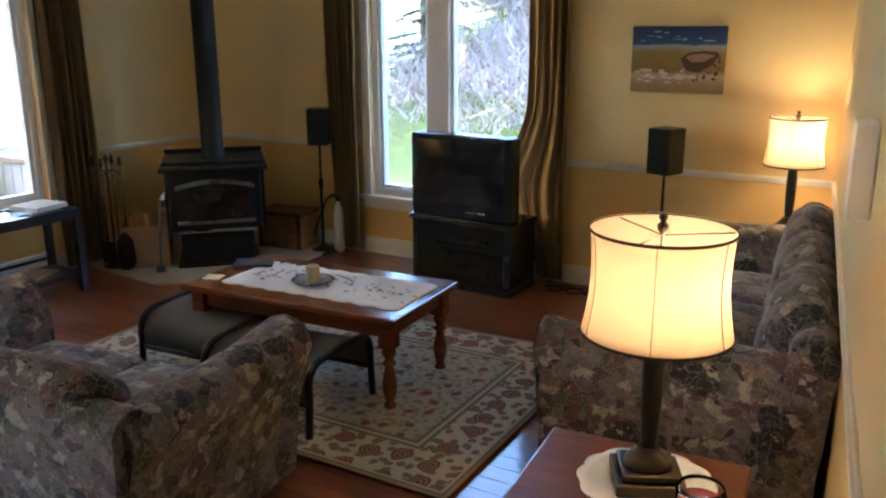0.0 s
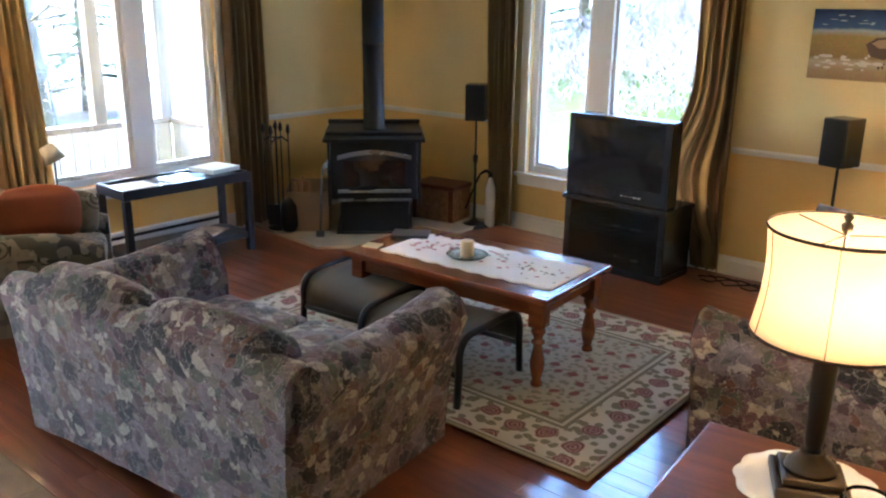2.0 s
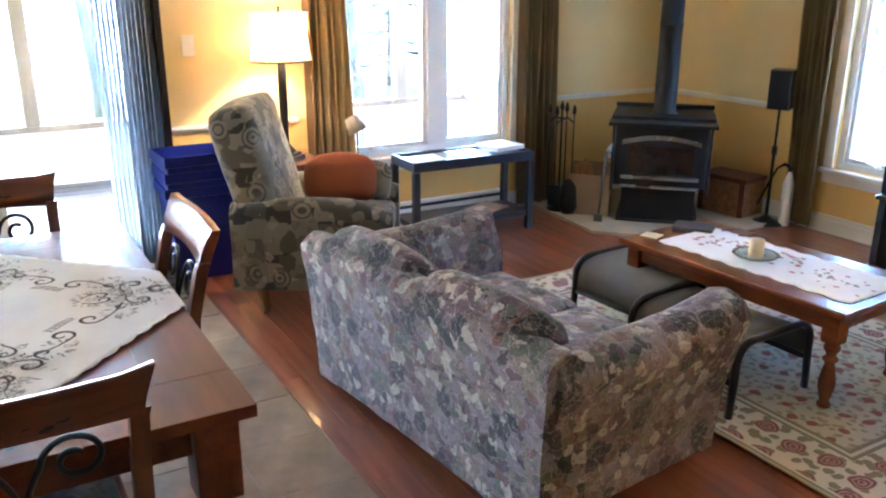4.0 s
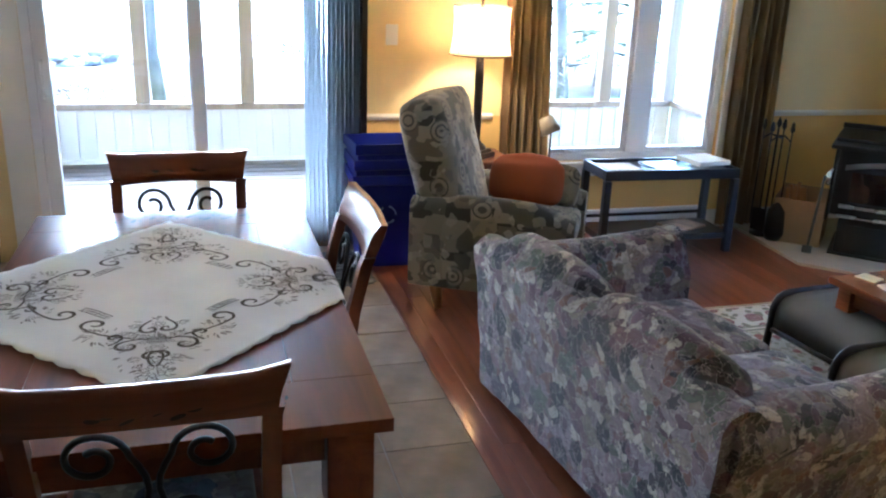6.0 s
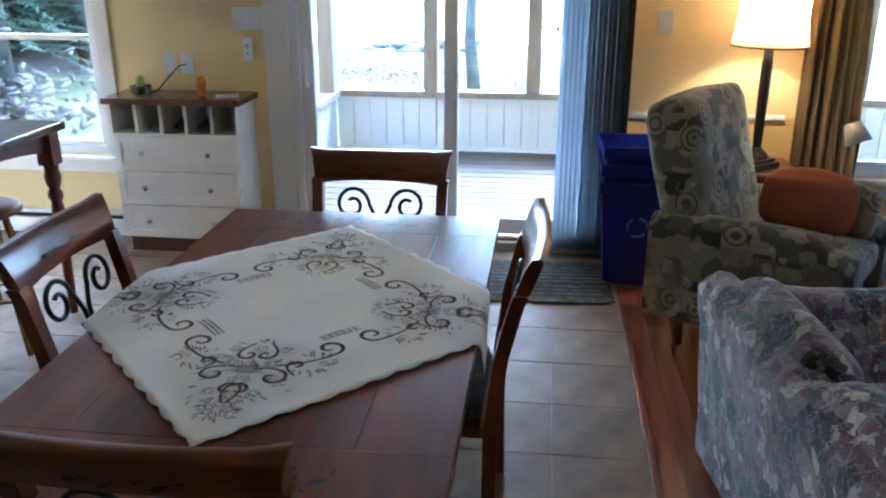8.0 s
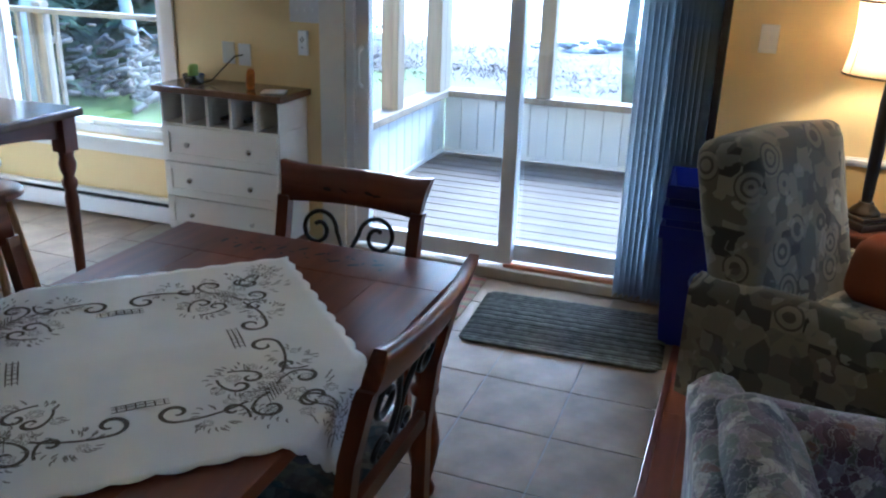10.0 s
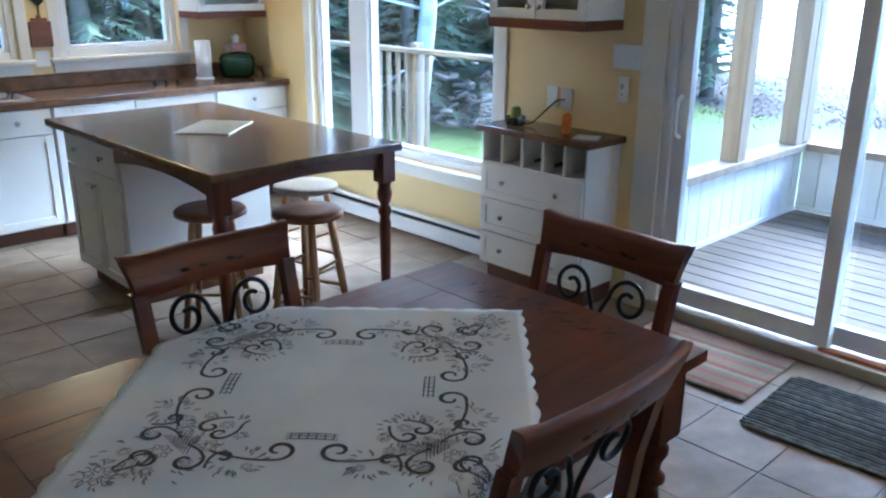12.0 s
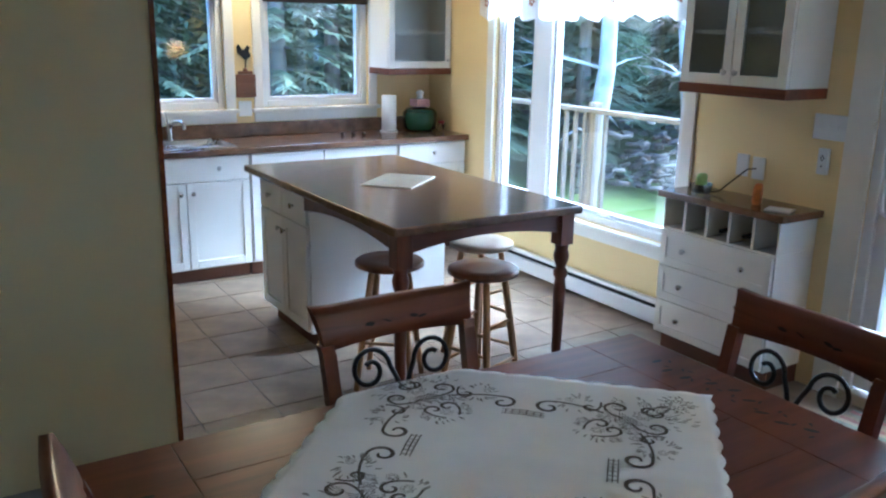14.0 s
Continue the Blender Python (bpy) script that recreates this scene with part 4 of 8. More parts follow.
bmesh.ops.translate(bm, verts=[v for v in ext if isinstance(v, bmesh.types.BMVert)], vec=(0, 0.02, 0))
door = part("door", bm, STOVE, ob)
bm = bmesh.new()
box(bm, -0.22, 0.22, -0.309, -0.3055, 0.365, 0.555, bevel=0.001)
part("glass", bm, tinted("sooty_brown_glass", (0.035, 0.02, 0.013), 0.12, vary=0.6, fine=30, coarse=6, bump=0, coat=0.4), door, "sooty brown door glass")
bm = bmesh.new()
rows = [[Vector((x, -0.322 + dy, 0.335 + z + dz)) for dy, dz in ((0, -0.016), (0.018, -0.018), (0.018, 0.014), (0, 0.016), (0, -0.016))] for x, z in arch[1:-1]]
sheet(bm, rows, smooth=False)
for e in (0, -1):
    bm.faces.new([bm.verts.new(p) for p in rows[e][:4]])
part("arch_trim", bm, STEEL, ob, "bright steel arch")
for z, h in ((0.335, 0.011), (0.268, 0.006)):
    bm = bmesh.new()
    box(bm, -0.265 - 0.4 * (0.011 - h), 0.265 + 0.4 * (0.011 - h), -0.33, -0.286, z - h, z + h, bevel=0.003)
    part("ledge", bm, STEEL, ob, "bright steel ledge")
bm = bmesh.new()
lathe(bm, [(0.09, 0.7445), (0.09, 0.76), (0.078, 0.765), (0.078, 1.35), (0.081, 1.352), (0.081, 1.375), (0.078, 1.377), (0.078, 2.525)], 28, m=Matrix.Translation((0, -0.02, 0)))
part("stovepipe", bm, STOVE, ob)
bm = bmesh.new()
tube(bm, [(-0.335, -0.30, 0.56), (-0.35, -0.325, 0.53), (-0.345, -0.32, 0.46)], [0.006, 0.014, 0.018], 8)
part("handle", bm, STEEL, ob, "coiled steel handle")

bm = bmesh.new()
low = [(-4.588, 3.44), (-3.72, 3.36), (-3.22, 3.86), (-3.24, 4.775), (-4.588, 4.775)]
f = bm.faces.new([bm.verts.new((x, y, 0.0205)) for x, y in low])
ext = bmesh.ops.extrude_face_region(bm, geom=[f])["geom"]
bmesh.ops.translate(bm, verts=[v for v in ext if isinstance(v, bmesh.types.BMVert)], vec=(0, 0, -0.02))
structure("hearth_slab", bm, [HEARTH], "beige stone hearth slab under the stove", "hearth")

# fire tools
ob = thing("fire_tool_set", pose(-4.29, 3.50, 0.0215, 0, 0, 30) @ Matrix.Diagonal((0.95, 0.95, 1.2, 1)), "black iron fireplace tool set on a round stand", "fire tools")
bm = bmesh.new()
lathe(bm, [(0.09, 0), (0.09, 0.012), (0.02, 0.03), (0.008, 0.05), (0.008, 0.62), (0.02, 0.64), (0.012, 0.66), (0.002, 0.68)], 14)
tube(bm, [(-0.10, 0, 0.55), (-0.05, 0, 0.58), (0, 0, 0.57), (0.05, 0, 0.58), (0.10, 0, 0.55)], 0.006, 6)
tube(bm, [(0, -0.10, 0.55), (0, 0, 0.57), (0, 0.10, 0.55)], 0.006, 6)
part("stand", bm, IRON, ob)
for k, (x, y) in enumerate(((-0.1, 0), (0.1, 0), (0, -0.1), (0, 0.1))):
    bm = bmesh.new()
    tube(bm, [(x, y, 0.05 + 0.02 * k), (x, y, 0.60)], 0.006, 6)
    lathe(bm, [(0.008, 0.60), (0.018, 0.615), (0.012, 0.65), (0.004, 0.66)], 8, m=Matrix.Translation((x, y, 0)))
    if k == 1:
        lathe(bm, [(0.045, 0.045), (0.05, 0.06), (0.035, 0.16), (0.012, 0.2)], 12, m=Matrix.Translation((x, y, 0)))
    elif k == 2:
        box(bm, x - 0.05, x + 0.05, y - 0.006, y + 0.006, 0.04, 0.17, bevel=0.004)
    part("tool", bm, IRON, ob)
bm = bmesh.new()
lathe(bm, [(0.05, 0.0), (0.07, 0.05), (0.06, 0.2), (0.015, 0.28)], 14, m=Matrix.Translation((-4.17, 3.50, 0.0215)))
solo("hearth_brush", bm, [IRON], "black bristle hearth brush beside the tools", "brush")

pk = thing("poker", sm @ Matrix.Translation((-0.40, -0.30, 0.0)), "slim grey iron poker leaning against the stove", "poker")
bm = bmesh.new()
tube(bm, [(0, -0.04, 0.006), (0.012, 0.0, 0.25), (0.024, 0.06, 0.50)], 0.009, 8)
box(bm, -0.03, 0.03, -0.05, -0.032, 0.001, 0.05, bevel=0.004)
part("rod", bm, tinted("grey_iron_rod", (0.10, 0.10, 0.10), 0.5, 0.6), pk)

# kindling box and log crate
ob = thing("kindling_box", pose(-4.20, 3.72, 0.0215, 0, 0, -45), "open cardboard box with scraps of kindling", "box")
for nm, b in (("panel", (-0.2, 0.2, -0.16, -0.153, 0, 0.30)), ("panel", (-0.2, 0.2, 0.153, 0.16, 0, 0.34)), ("panel", (-0.2, -0.193, -0.152, 0.152, 0, 0.32)), ("panel", (0.193, 0.2, -0.152, 0.152, 0, 0.30)), ("bottom", (-0.19, 0.19, -0.15, 0.15, 0, 0.006))):
    bm = bmesh.new()
    box(bm, *b, bevel=0.002)
    part(nm, bm, CARD, ob)
rnd = random.Random(4)
for k in range(7):
    bm = bmesh.new()
    box(bm, -0.012, 0.012, -0.012, 0.012, 0, 0.34, bevel=0.003, m=Matrix.Translation((rnd.uniform(-0.12, 0.12), rnd.uniform(-0.09, 0.09), 0.02)) @ pose(0, 0, 0, rnd.uniform(-16, 16), rnd.uniform(-16, 16), 0))
    part("stick", bm, OAK, ob)
ob = thing("log_crate", pose(-3.62, 4.60, 0.0215, 0, 0, 8), "lidded tan wicker crate beside the stove", "crate")
bm = bmesh.new()
box(bm, -0.19, 0.19, -0.13, 0.13, 0, 0.25, bevel=0.005)
part("body", bm, tinted("tan_wicker", (0.30, 0.15, 0.065), 0.6, vary=0.35, fine=90, coarse=25, bump=0.6), ob)
bm = bmesh.new()
box(bm, -0.2, 0.2, -0.14, 0.14, 0.251, 0.285, bevel=0.006)
part("lid", bm, CHERRY, ob)
for x in (-0.17, 0.17):
    bm = bmesh.new()
    box(bm, x - 0.02, x + 0.02, -0.137, -0.131, 0.0, 0.25, bevel=0.002)
    part("batten", bm, CHERRY, ob)


def speaker_set(m, label):
    ob = thing("speaker_stand", m, "thin black speaker stand on a flared foot", "speaker stand", "speaker stands")
    bm = bmesh.new()
    lathe(bm, [(0.12, 0), (0.12, 0.01), (0.05, 0.035), (0.018, 0.06)], 18)
    part("foot", bm, IRON, ob)
    bm = bmesh.new()
    lathe(bm, [(0.012, 0.0605), (0.012, 0.50), (0.019, 0.505), (0.019, 0.56), (0.009, 0.565), (0.009, 0.825)], 12)
    part("pole", bm, IRON, ob)
    sp = thing("loudspeaker", m, label, "loudspeaker", "loudspeakers")
    bm = bmesh.new()
    box(bm, -0.075, 0.075, -0.075, 0.085, 0.826, 1.095, bevel=0.006)
    part("cabinet", bm, PLASTIC, sp)
    bm = bmesh.new()
    box(bm, -0.07, 0.07, -0.084, -0.0755, 0.832, 1.09, bevel=0.004)
    part("grille", bm, tinted("black_speaker_cloth", (0.008, 0.008, 0.009), 0.95, vary=0.3, fine=400), sp)


speaker_set(pose(-3.30, 4.62, 0.0, 0, 0, 28), "black bookshelf loudspeaker on a thin stand")
speaker_set(pose(-0.70, 4.60, 0.0, 0, 0, -18), "black bookshelf loudspeaker on a thin stand")

# lamp flex and white bottle by the stand
ob = thing("spray_bottle", pose(-3.20, 4.69, 0), "tall white plastic bottle on the floor by the curtain", "bottle")
bm = bmesh.new()
lathe(bm, [(0.035, 0), (0.04, 0.01), (0.04, 0.30), (0.022, 0.36), (0.012, 0.39)], 16)
part("body", bm, VINYL, ob)
bm = bmesh.new()
tube(bm, [(0, 0, 0.391), (0, 0, 0.42), (-0.05, 0, 0.435), (-0.10, -0.01, 0.40), (-0.16, -0.03, 0.25), (-0.2, -0.05, 0.12)], [0.014, 0.014, 0.012, 0.008, 0.007, 0.007], 8)
part("nozzle", bm, PLASTIC, ob, "black hose nozzle")

# television on its stand
tm = pose(-1.92, 4.30, 0, 0, 0, -3)
ob = thing("television_stand", tm, "low black television stand with glass doors", "television stand")
bm = bmesh.new()
box(bm, -0.38, 0.38, -0.02, 0.34, 0.0, 0.05, bevel=0.010)
box(bm, -0.375, -0.325, 0.0, 0.34, 0.0505, 0.44, bevel=0.006)
box(bm, 0.325, 0.375, 0.0, 0.34, 0.0505, 0.44, bevel=0.006)
box(bm, -0.324, 0.324, 0.32, 0.34, 0.0505, 0.44)
box(bm, -0.385, 0.385, -0.03, 0.35, 0.441, 0.475, bevel=0.012)
part("carcass", bm, PLASTIC, ob)
bm = bmesh.new()
box(bm, -0.324, 0.324, 0.02, 0.319, 0.25, 0.265)
part("shelf", bm, PLASTIC, ob)
for a, b in ((-0.323, -0.002), (0.002, 0.323)):
    bm = bmesh.new()
    box(bm, a, b, 0.0, 0.006, 0.055, 0.437)
    part("door", bm, glass("smoked_glass", (0.25, 0.26, 0.28)), ob, "smoked glass door")
for z, h in ((0.2655, 0.07), (0.0515, 0.09)):
    pl = thing("disc_player", tm @ Matrix.Translation((-0.02, 0.06, z)), "slim black disc player on the stand shelf", "disc player")
    bm = bmesh.new()
    box(bm, -0.21, 0.21, 0.0, 0.25, 0.0, h, bevel=0.004)
    part("case", bm, PLASTIC, pl)
    bm = bmesh.new()
    box(bm, -0.19, 0.19, -0.004, -0.0005, h * 0.45, h * 0.60)
    part("trim", bm, STEEL, pl)
tv = thing("television", tm @ Matrix.Translation((0, 0, 0.476)), "deep black tube television showing nothing", "television")
bm = bmesh.new()
box(bm, -0.372, 0.372, -0.005, 0.12, 0.0, 0.535, bevel=0.014)
part("front_case", bm, PLASTIC, tv)
bm = bmesh.new()
rows = [[Vector((sx * w, y, z0 if sz < 0 else z1)) for sx, sz in ((-1, -1), (1, -1), (1, 1), (-1, 1), (-1, -1))] for y, w, z0, z1 in ((0.121, 0.33, 0.0, 0.52), (0.25, 0.27, 0.0, 0.45), (0.345, 0.19, 0.0, 0.36))]
sheet(bm, rows, smooth=False)
bm.faces.new([bm.verts.new(p) for p in rows[-1][:4]])
part("back_case", bm, PLASTIC, tv)
bm = bmesh.new()
rows = [[Vector((-0.325 + 0.65 * i / 10, -0.0065 - 0.014 * (1 - (i / 5 - 1) ** 2) * (1 - (j / 4 - 1) ** 2), 0.10 + 0.40 * j / 8)) for i in range(11)] for j in range(9)]
sheet(bm, rows)
part("screen", bm, SCREEN, tv, "dark reflecting glass screen")
bm = bmesh.new()
for k in range(5):
    box(bm, 0.05 + 0.03 * k, 0.07 + 0.03 * k, -0.009, -0.0055, 0.045, 0.052)
part("buttons", bm, STEEL, tv)

# black bench table with papers
bx, by = -4.235, 2.62
ob = thing("console_table", pose(bx, by, 0, 0, 0, -2), "low black painted console table under the window", "console table")
bm = bmesh.new()
box(bm, -0.17, 0.17, -0.45, 0.45, 0.515, 0.535)
for b in ((-0.18, -0.15, -0.46, 0.46), (0.15, 0.18, -0.46, 0.46), (-0.149, 0.149, -0.46, -0.43), (-0.149, 0.149, 0.43, 0.46)):
    box(bm, *b, 0.49, 0.555, bevel=0.005)
part("tray_top", bm, BLACKWOOD, ob)
bm = bmesh.new()
box(bm, -0.17, 0.17, -0.45, 0.45, 0.09, 0.13, bevel=0.005)
part("shelf", bm, BLACKWOOD, ob)
for sx in (-1, 1):
    for sy in (-1, 1):
        bm = bmesh.new()
        box(bm, sx * 0.165 - 0.022, sx * 0.165 + 0.022, sy * 0.44 - 0.022, sy * 0.44 + 0.022, 0, 0.489, bevel=0.004)
        part("leg", bm, BLACKWOOD, ob)
for k, (y, h, sx, lab) in enumerate(((-0.30, 0.006, 0.11, "white sheet of paper on the black table"), (0.02, 0.012, 0.12, "folder with clear cover on the black table"), (0.30, 0.03, 0.12, "thick white binder on the black table"))):
    bm = bmesh.new()
    box(bm, -sx, sx, -0.12, 0.12, 0, h, bevel=0.002)
    solo(("paper_sheet", "folder", "binder")[k], bm, [PAPER if k != 1 else tinted("grey_folder", (0.35, 0.38, 0.40), 0.2)], lab, "papers", m=pose(bx, by + y, 0.536 if k != 2 else 0.556, 0, 0, -2 + 5 * k))
bm = bmesh.new()
box(bm, -0.10, 0.10, -0.13, 0.13, 0, 0.012, bevel=0.002)
solo("magazine", bm, [tinted("magazine_cover", (0.45, 0.33, 0.25), 0.3, vary=0.5, coarse=14)], "colour magazine on the lower black shelf", "magazine", m=pose(bx, by + 0.2, 0.131, 0, 0, 20))


def heater(name, m, length):
    ob = thing(name, m, "white electric baseboard heater along the wall", "heater", kind="structure")
    bm = bmesh.new()
    box(bm, 0, length, -0.06, -0.0215, 0.02, 0.055, bevel=0.004)
    box(bm, 0, length, -0.035, -0.0215, 0.056, 0.145)
    box(bm, 0, length, -0.065, -0.0215, 0.146, 0.17, bevel=0.005)
    box(bm, 0, length, -0.068, -0.061, 0.045, 0.12, bevel=0.003)
    part("case", bm, VINYL, ob)
    bm = bmesh.new()
    box(bm, 0.03, length - 0.03, -0.056, -0.036, 0.122, 0.144)
    part("grille", bm, IRON, ob, "dark heater slot")


heater("heater_1", m_west @ Matrix.Translation((0.97, 0, 0)), 1.95)
heater("heater_2", m_west @ Matrix.Translation((6.75, 0, 0)), 1.45)


# curtains
def curtain_material():
    m, t, b = principled("gold_striped_curtain")
    uv = t.nodes.new("ShaderNodeAttribute")
    uv.attribute_name = "across"
    f = math_node(t, "FRACT", math_node(t, "MULTIPLY", uv.outputs["Fac"], 2.0))
    col = ramp_node(t, f, [(0, (0.24, 0.15, 0.07)), (0.22, (0.31, 0.21, 0.09)), (0.40, (0.24, 0.16, 0.075)), (0.52, (0.30, 0.21, 0.10)), (0.68, (0.20, 0.12, 0.06)), (0.80, (0.33, 0.23, 0.11))], "CONSTANT").outputs["Color"]
    co = t.nodes.new("ShaderNodeTexCoord").outputs["Object"]
    n = noise_node(t, co, 220, 3)
    link(t, mix_node(t, 0.3, col, n.outputs["Color"], "SOFT_LIGHT"), b.inputs["Base Color"])
    b.inputs["Roughness"].default_value = 0.85
    b.inputs["Sheen Weight"].default_value = 0.08
    bump_to(t, b, n.outputs["Fac"], 0.2, 0.001)
    return m


CURTAIN = curtain_material()


def curtain(m, spread, label, folds=6, top=2.5, bottom=0.03, pinch=None):
    """A hanging drape; spread(h) gives its edges at height h (0 at the hem, 1 at the head)."""
    bm = bmesh.new()
    lay = bm.verts.layers.float.new("across")
    nx, nz = folds * 10, 26
    grid = []
    for j in range(nz + 1):
        h = j / nz
        a, b = spread(h)
        row = []
        for i in range(nx + 1):
            u = i / nx
            amp = 0.038 * (0.65 + 0.35 * h)
            y = -0.075 + amp * math.sin(u * folds * 2 * math.pi + 0.7 * math.sin(3 * h + u * 4)) + 0.012 * math.sin(u * 17 + h * 5)
            v = bm.verts.new((a + (b - a) * u, y, bottom + (top - bottom) * h))
            v[lay] = u * folds / 6
            row.append(v)
        grid.append(row)
    for r, q in zip(grid, grid[1:]):
        for i in range(nx):
            f = bm.faces.new((r[i], r[i + 1], q[i + 1], q[i]))
            f.smooth = True
    bmesh.ops.solidify(bm, geom=bm.faces[:], thickness=0.003)
    return solo("curtain", bm, [CURTAIN], label, "curtain", "gold striped curtains", m=m)


curtain(m_north, lambda h: (1.44 + 0.05 * (1 - h), 1.74 - 0.02 * h), "gold and brown striped curtain beside the hill window")
curtain(m_north, lambda h: (3.10 - 0.02 * h + 0.10 * (h < 0.1) - 0.24 * math.exp(-((h - 0.24) / 0.13) ** 2), 3.37 + 0.02 * (1 - h)), "gold striped curtain pulled behind the television")
curtain(m_west, lambda h: (6.62, 6.90 - 0.03 * h + 0.06 * (1 - h)), "gold and brown striped curtain beside the porch window")
curtain(m_west, lambda h: (8.28 - 0.03 * h, 8.58 + 0.03 * (1 - h)), "gold and brown striped curtain near the stove")

# vertical blinds drawn aside at the patio door
SLAT = tinted("grey_blue_vinyl_slat", (0.50, 0.53, 0.57), 0.5, vary=0.05)
_st = SLAT.node_tree
_tr = _st.nodes.new("ShaderNodeBsdfTranslucent")
_tr.inputs["Color"].default_value = (0.58, 0.62, 0.67, 1)
_mx = _st.nodes.new("ShaderNodeMixShader")
_mx.inputs[0].default_value = 0.72
link(_st, _st.nodes["Principled BSDF"].outputs[0], _mx.inputs[1])
link(_st, _tr.outputs[0], _mx.inputs[2])
link(_st, _mx.outputs[0], _st.nodes["Material Output"].inputs["Surface"])
vb = thing("vertical_blinds", m_west, "grey-blue vertical blinds stacked beside the patio door", "blinds")
bm = bmesh.new()
sheet(bm, [[Vector((-0.044 + 0.088 * i / 6, 0.010 * math.sin(math.pi * i / 6), z)) for i in range(7)] for z in (0.04, 0.7, 1.4, 2.05)], 0.0012)
slat_mesh = mesh_of("slat", bm, [SLAT])
for k in range(16):
    o = new("slat", slat_mesh)
    o.parent = vb
    o.matrix_basis = pose(5.405 + 0.026 * k if k < 5 else 5.535 + 0.0165 * (k - 5), -0.055, 0, 0, 0, 68 if k < 5 else 58 + 9 * (k % 3))
bm = bmesh.new()
box(bm, 3.92, 5.80, -0.075, -0.03, 2.07, 2.11, bevel=0.004)
part("head_rail", bm, VINYL, vb)
bm = bmesh.new()
box(bm, 5.722, 5.757, -0.10, -0.022, 0.0, 2.1, bevel=0.004)
part("edge_trim", bm, ESPRESSO, vb, "dark wood edge")

# stacked recycling bins
for k in range(3):
    z = 0.09 * k
    ob = thing("recycling_bin", pose(-4.27, 0.81, 0.0 + z, 0, 0, 2 * k - 2), "blue plastic recycling bin in a nested stack", "bin", "nested blue bins")
    bm = bmesh.new()
    for w0, w1, g in ((0.0, 0.0, 0),):
        prof = [(0.15, 0.125, 0.002), (0.185, 0.16, 0.50), (0.20, 0.175, 0.505), (0.20, 0.175, 0.56), (0.19, 0.165, 0.56), (0.175, 0.15, 0.49), (0.142, 0.118, 0.008)]
        rows = [[Vector((x * sx, y * sy, zz)) for sx, sy in ((-1, -1), (1, -1), (1, 1), (-1, 1), (-1, -1))] for y, x, zz in [(a, b, c) for a, b, c in prof]]
        sheet(bm, rows, smooth=False)
        bm.faces.new([bm.verts.new(p) for p in rows[-1][:4]])
    part("tub", bm, BLUE, ob)
    if k == 0:
        bm = bmesh.new()
        for a in range(3):
            an = 2.094 * a
            tube(bm, [(0.172, 0.05 * math.cos(an + s), 0.33 + 0.05 * math.sin(an + s)) for s in (0.0, 0.5, 1.0, 1.4)], 0.006, 4)
        part("emblem", bm, tinted("pale_blue_print", (0.16, 0.22, 0.5), 0.5), ob)

def sling_ottoman(m):
    ob = thing("ottoman", m, "dark metal patio ottoman with a curved grey sling", "ottoman", "sling ottomans")
    hx, hy = 0.28, 0.235
    for sx in (-1, 1):
        bm = bmesh.new()
        prof = [(-hy - 0.012, 0.008), (-hy, 0.17)]
        for c0, c1 in ((math.pi, math.pi / 2), (math.pi / 2, 0.0)):
            cy = -hy + 0.085 if c0 > 2 else hy - 0.085
            prof += [(cy + 0.085 * math.cos(c0 + (c1 - c0) * q / 6), 0.235 + 0.085 * math.sin(c0 + (c1 - c0) * q / 6)) for q in range(7)]
        prof += [(hy, 0.17), (hy + 0.012, 0.008)]
        tube(bm, [(sx * hx, y, z) for y, z in prof], 0.017, 8)
        part("side_frame", bm, tinted("dark_bronze_frame", (0.03, 0.027, 0.026), 0.4, 0.6), ob)
    for y in (-hy, hy):
        bm = bmesh.new()
        tube(bm, [(-hx + 0.012, y, 0.15), (hx - 0.012, y, 0.15)], 0.013, 8)
        part("cross_bar", bm, IRON, ob)
    bm = bmesh.new()
    rows = []
    for k in range(15):
        a = math.pi * k / 14
        cy, cz = math.cos(a), math.sin(a)
        y = -(hy + 0.004) * math.copysign(abs(cy) ** 0.55, cy)
        z = 0.165 + 0.158 * cz ** 0.55
        rows.append([Vector((-hx + 0.016 + (2 * hx - 0.032) * i / 8, y, z - 0.012 * math.sin(math.pi * i / 8) * cz)) for i in range(9)])
    sheet(bm, rows, 0.004)
    part("sling", bm, tinted("grey_mesh_sling", (0.115, 0.107, 0.09), 0.6, vary=0.15, fine=300, bump=0.3), ob)
    return ob


sling_ottoman(pose(-2.31, 2.54, RUG_Z, 0, 0, 5))
sling_ottoman(pose(-1.72, 2.38, RUG_Z, 0, 0, 3))


def ribbon(bm, pts, width, mat=0):
    """A flat strip along points, lying in the cloth."""
    pts = [Vector(p) for p in pts]
    left, right = [], []
    for k, p in enumerate(pts):
        d = pts[min(k + 1, len(pts) - 1)] - pts[max(k - 1, 0)]
        n = Vector((-d.y, d.x, 0)).normalized() * (width / 2 * (0.45 + 0.55 * math.sin(math.pi * min(1, max(0.08, k / (len(pts) - 1))))))
        left.append(bm.verts.new(p + n))
        right.append(bm.verts.new(p - n))
    for k in range(len(pts) - 1):
        bm.faces.new((left[k], left[k + 1], right[k + 1], right[k])).material_index = mat


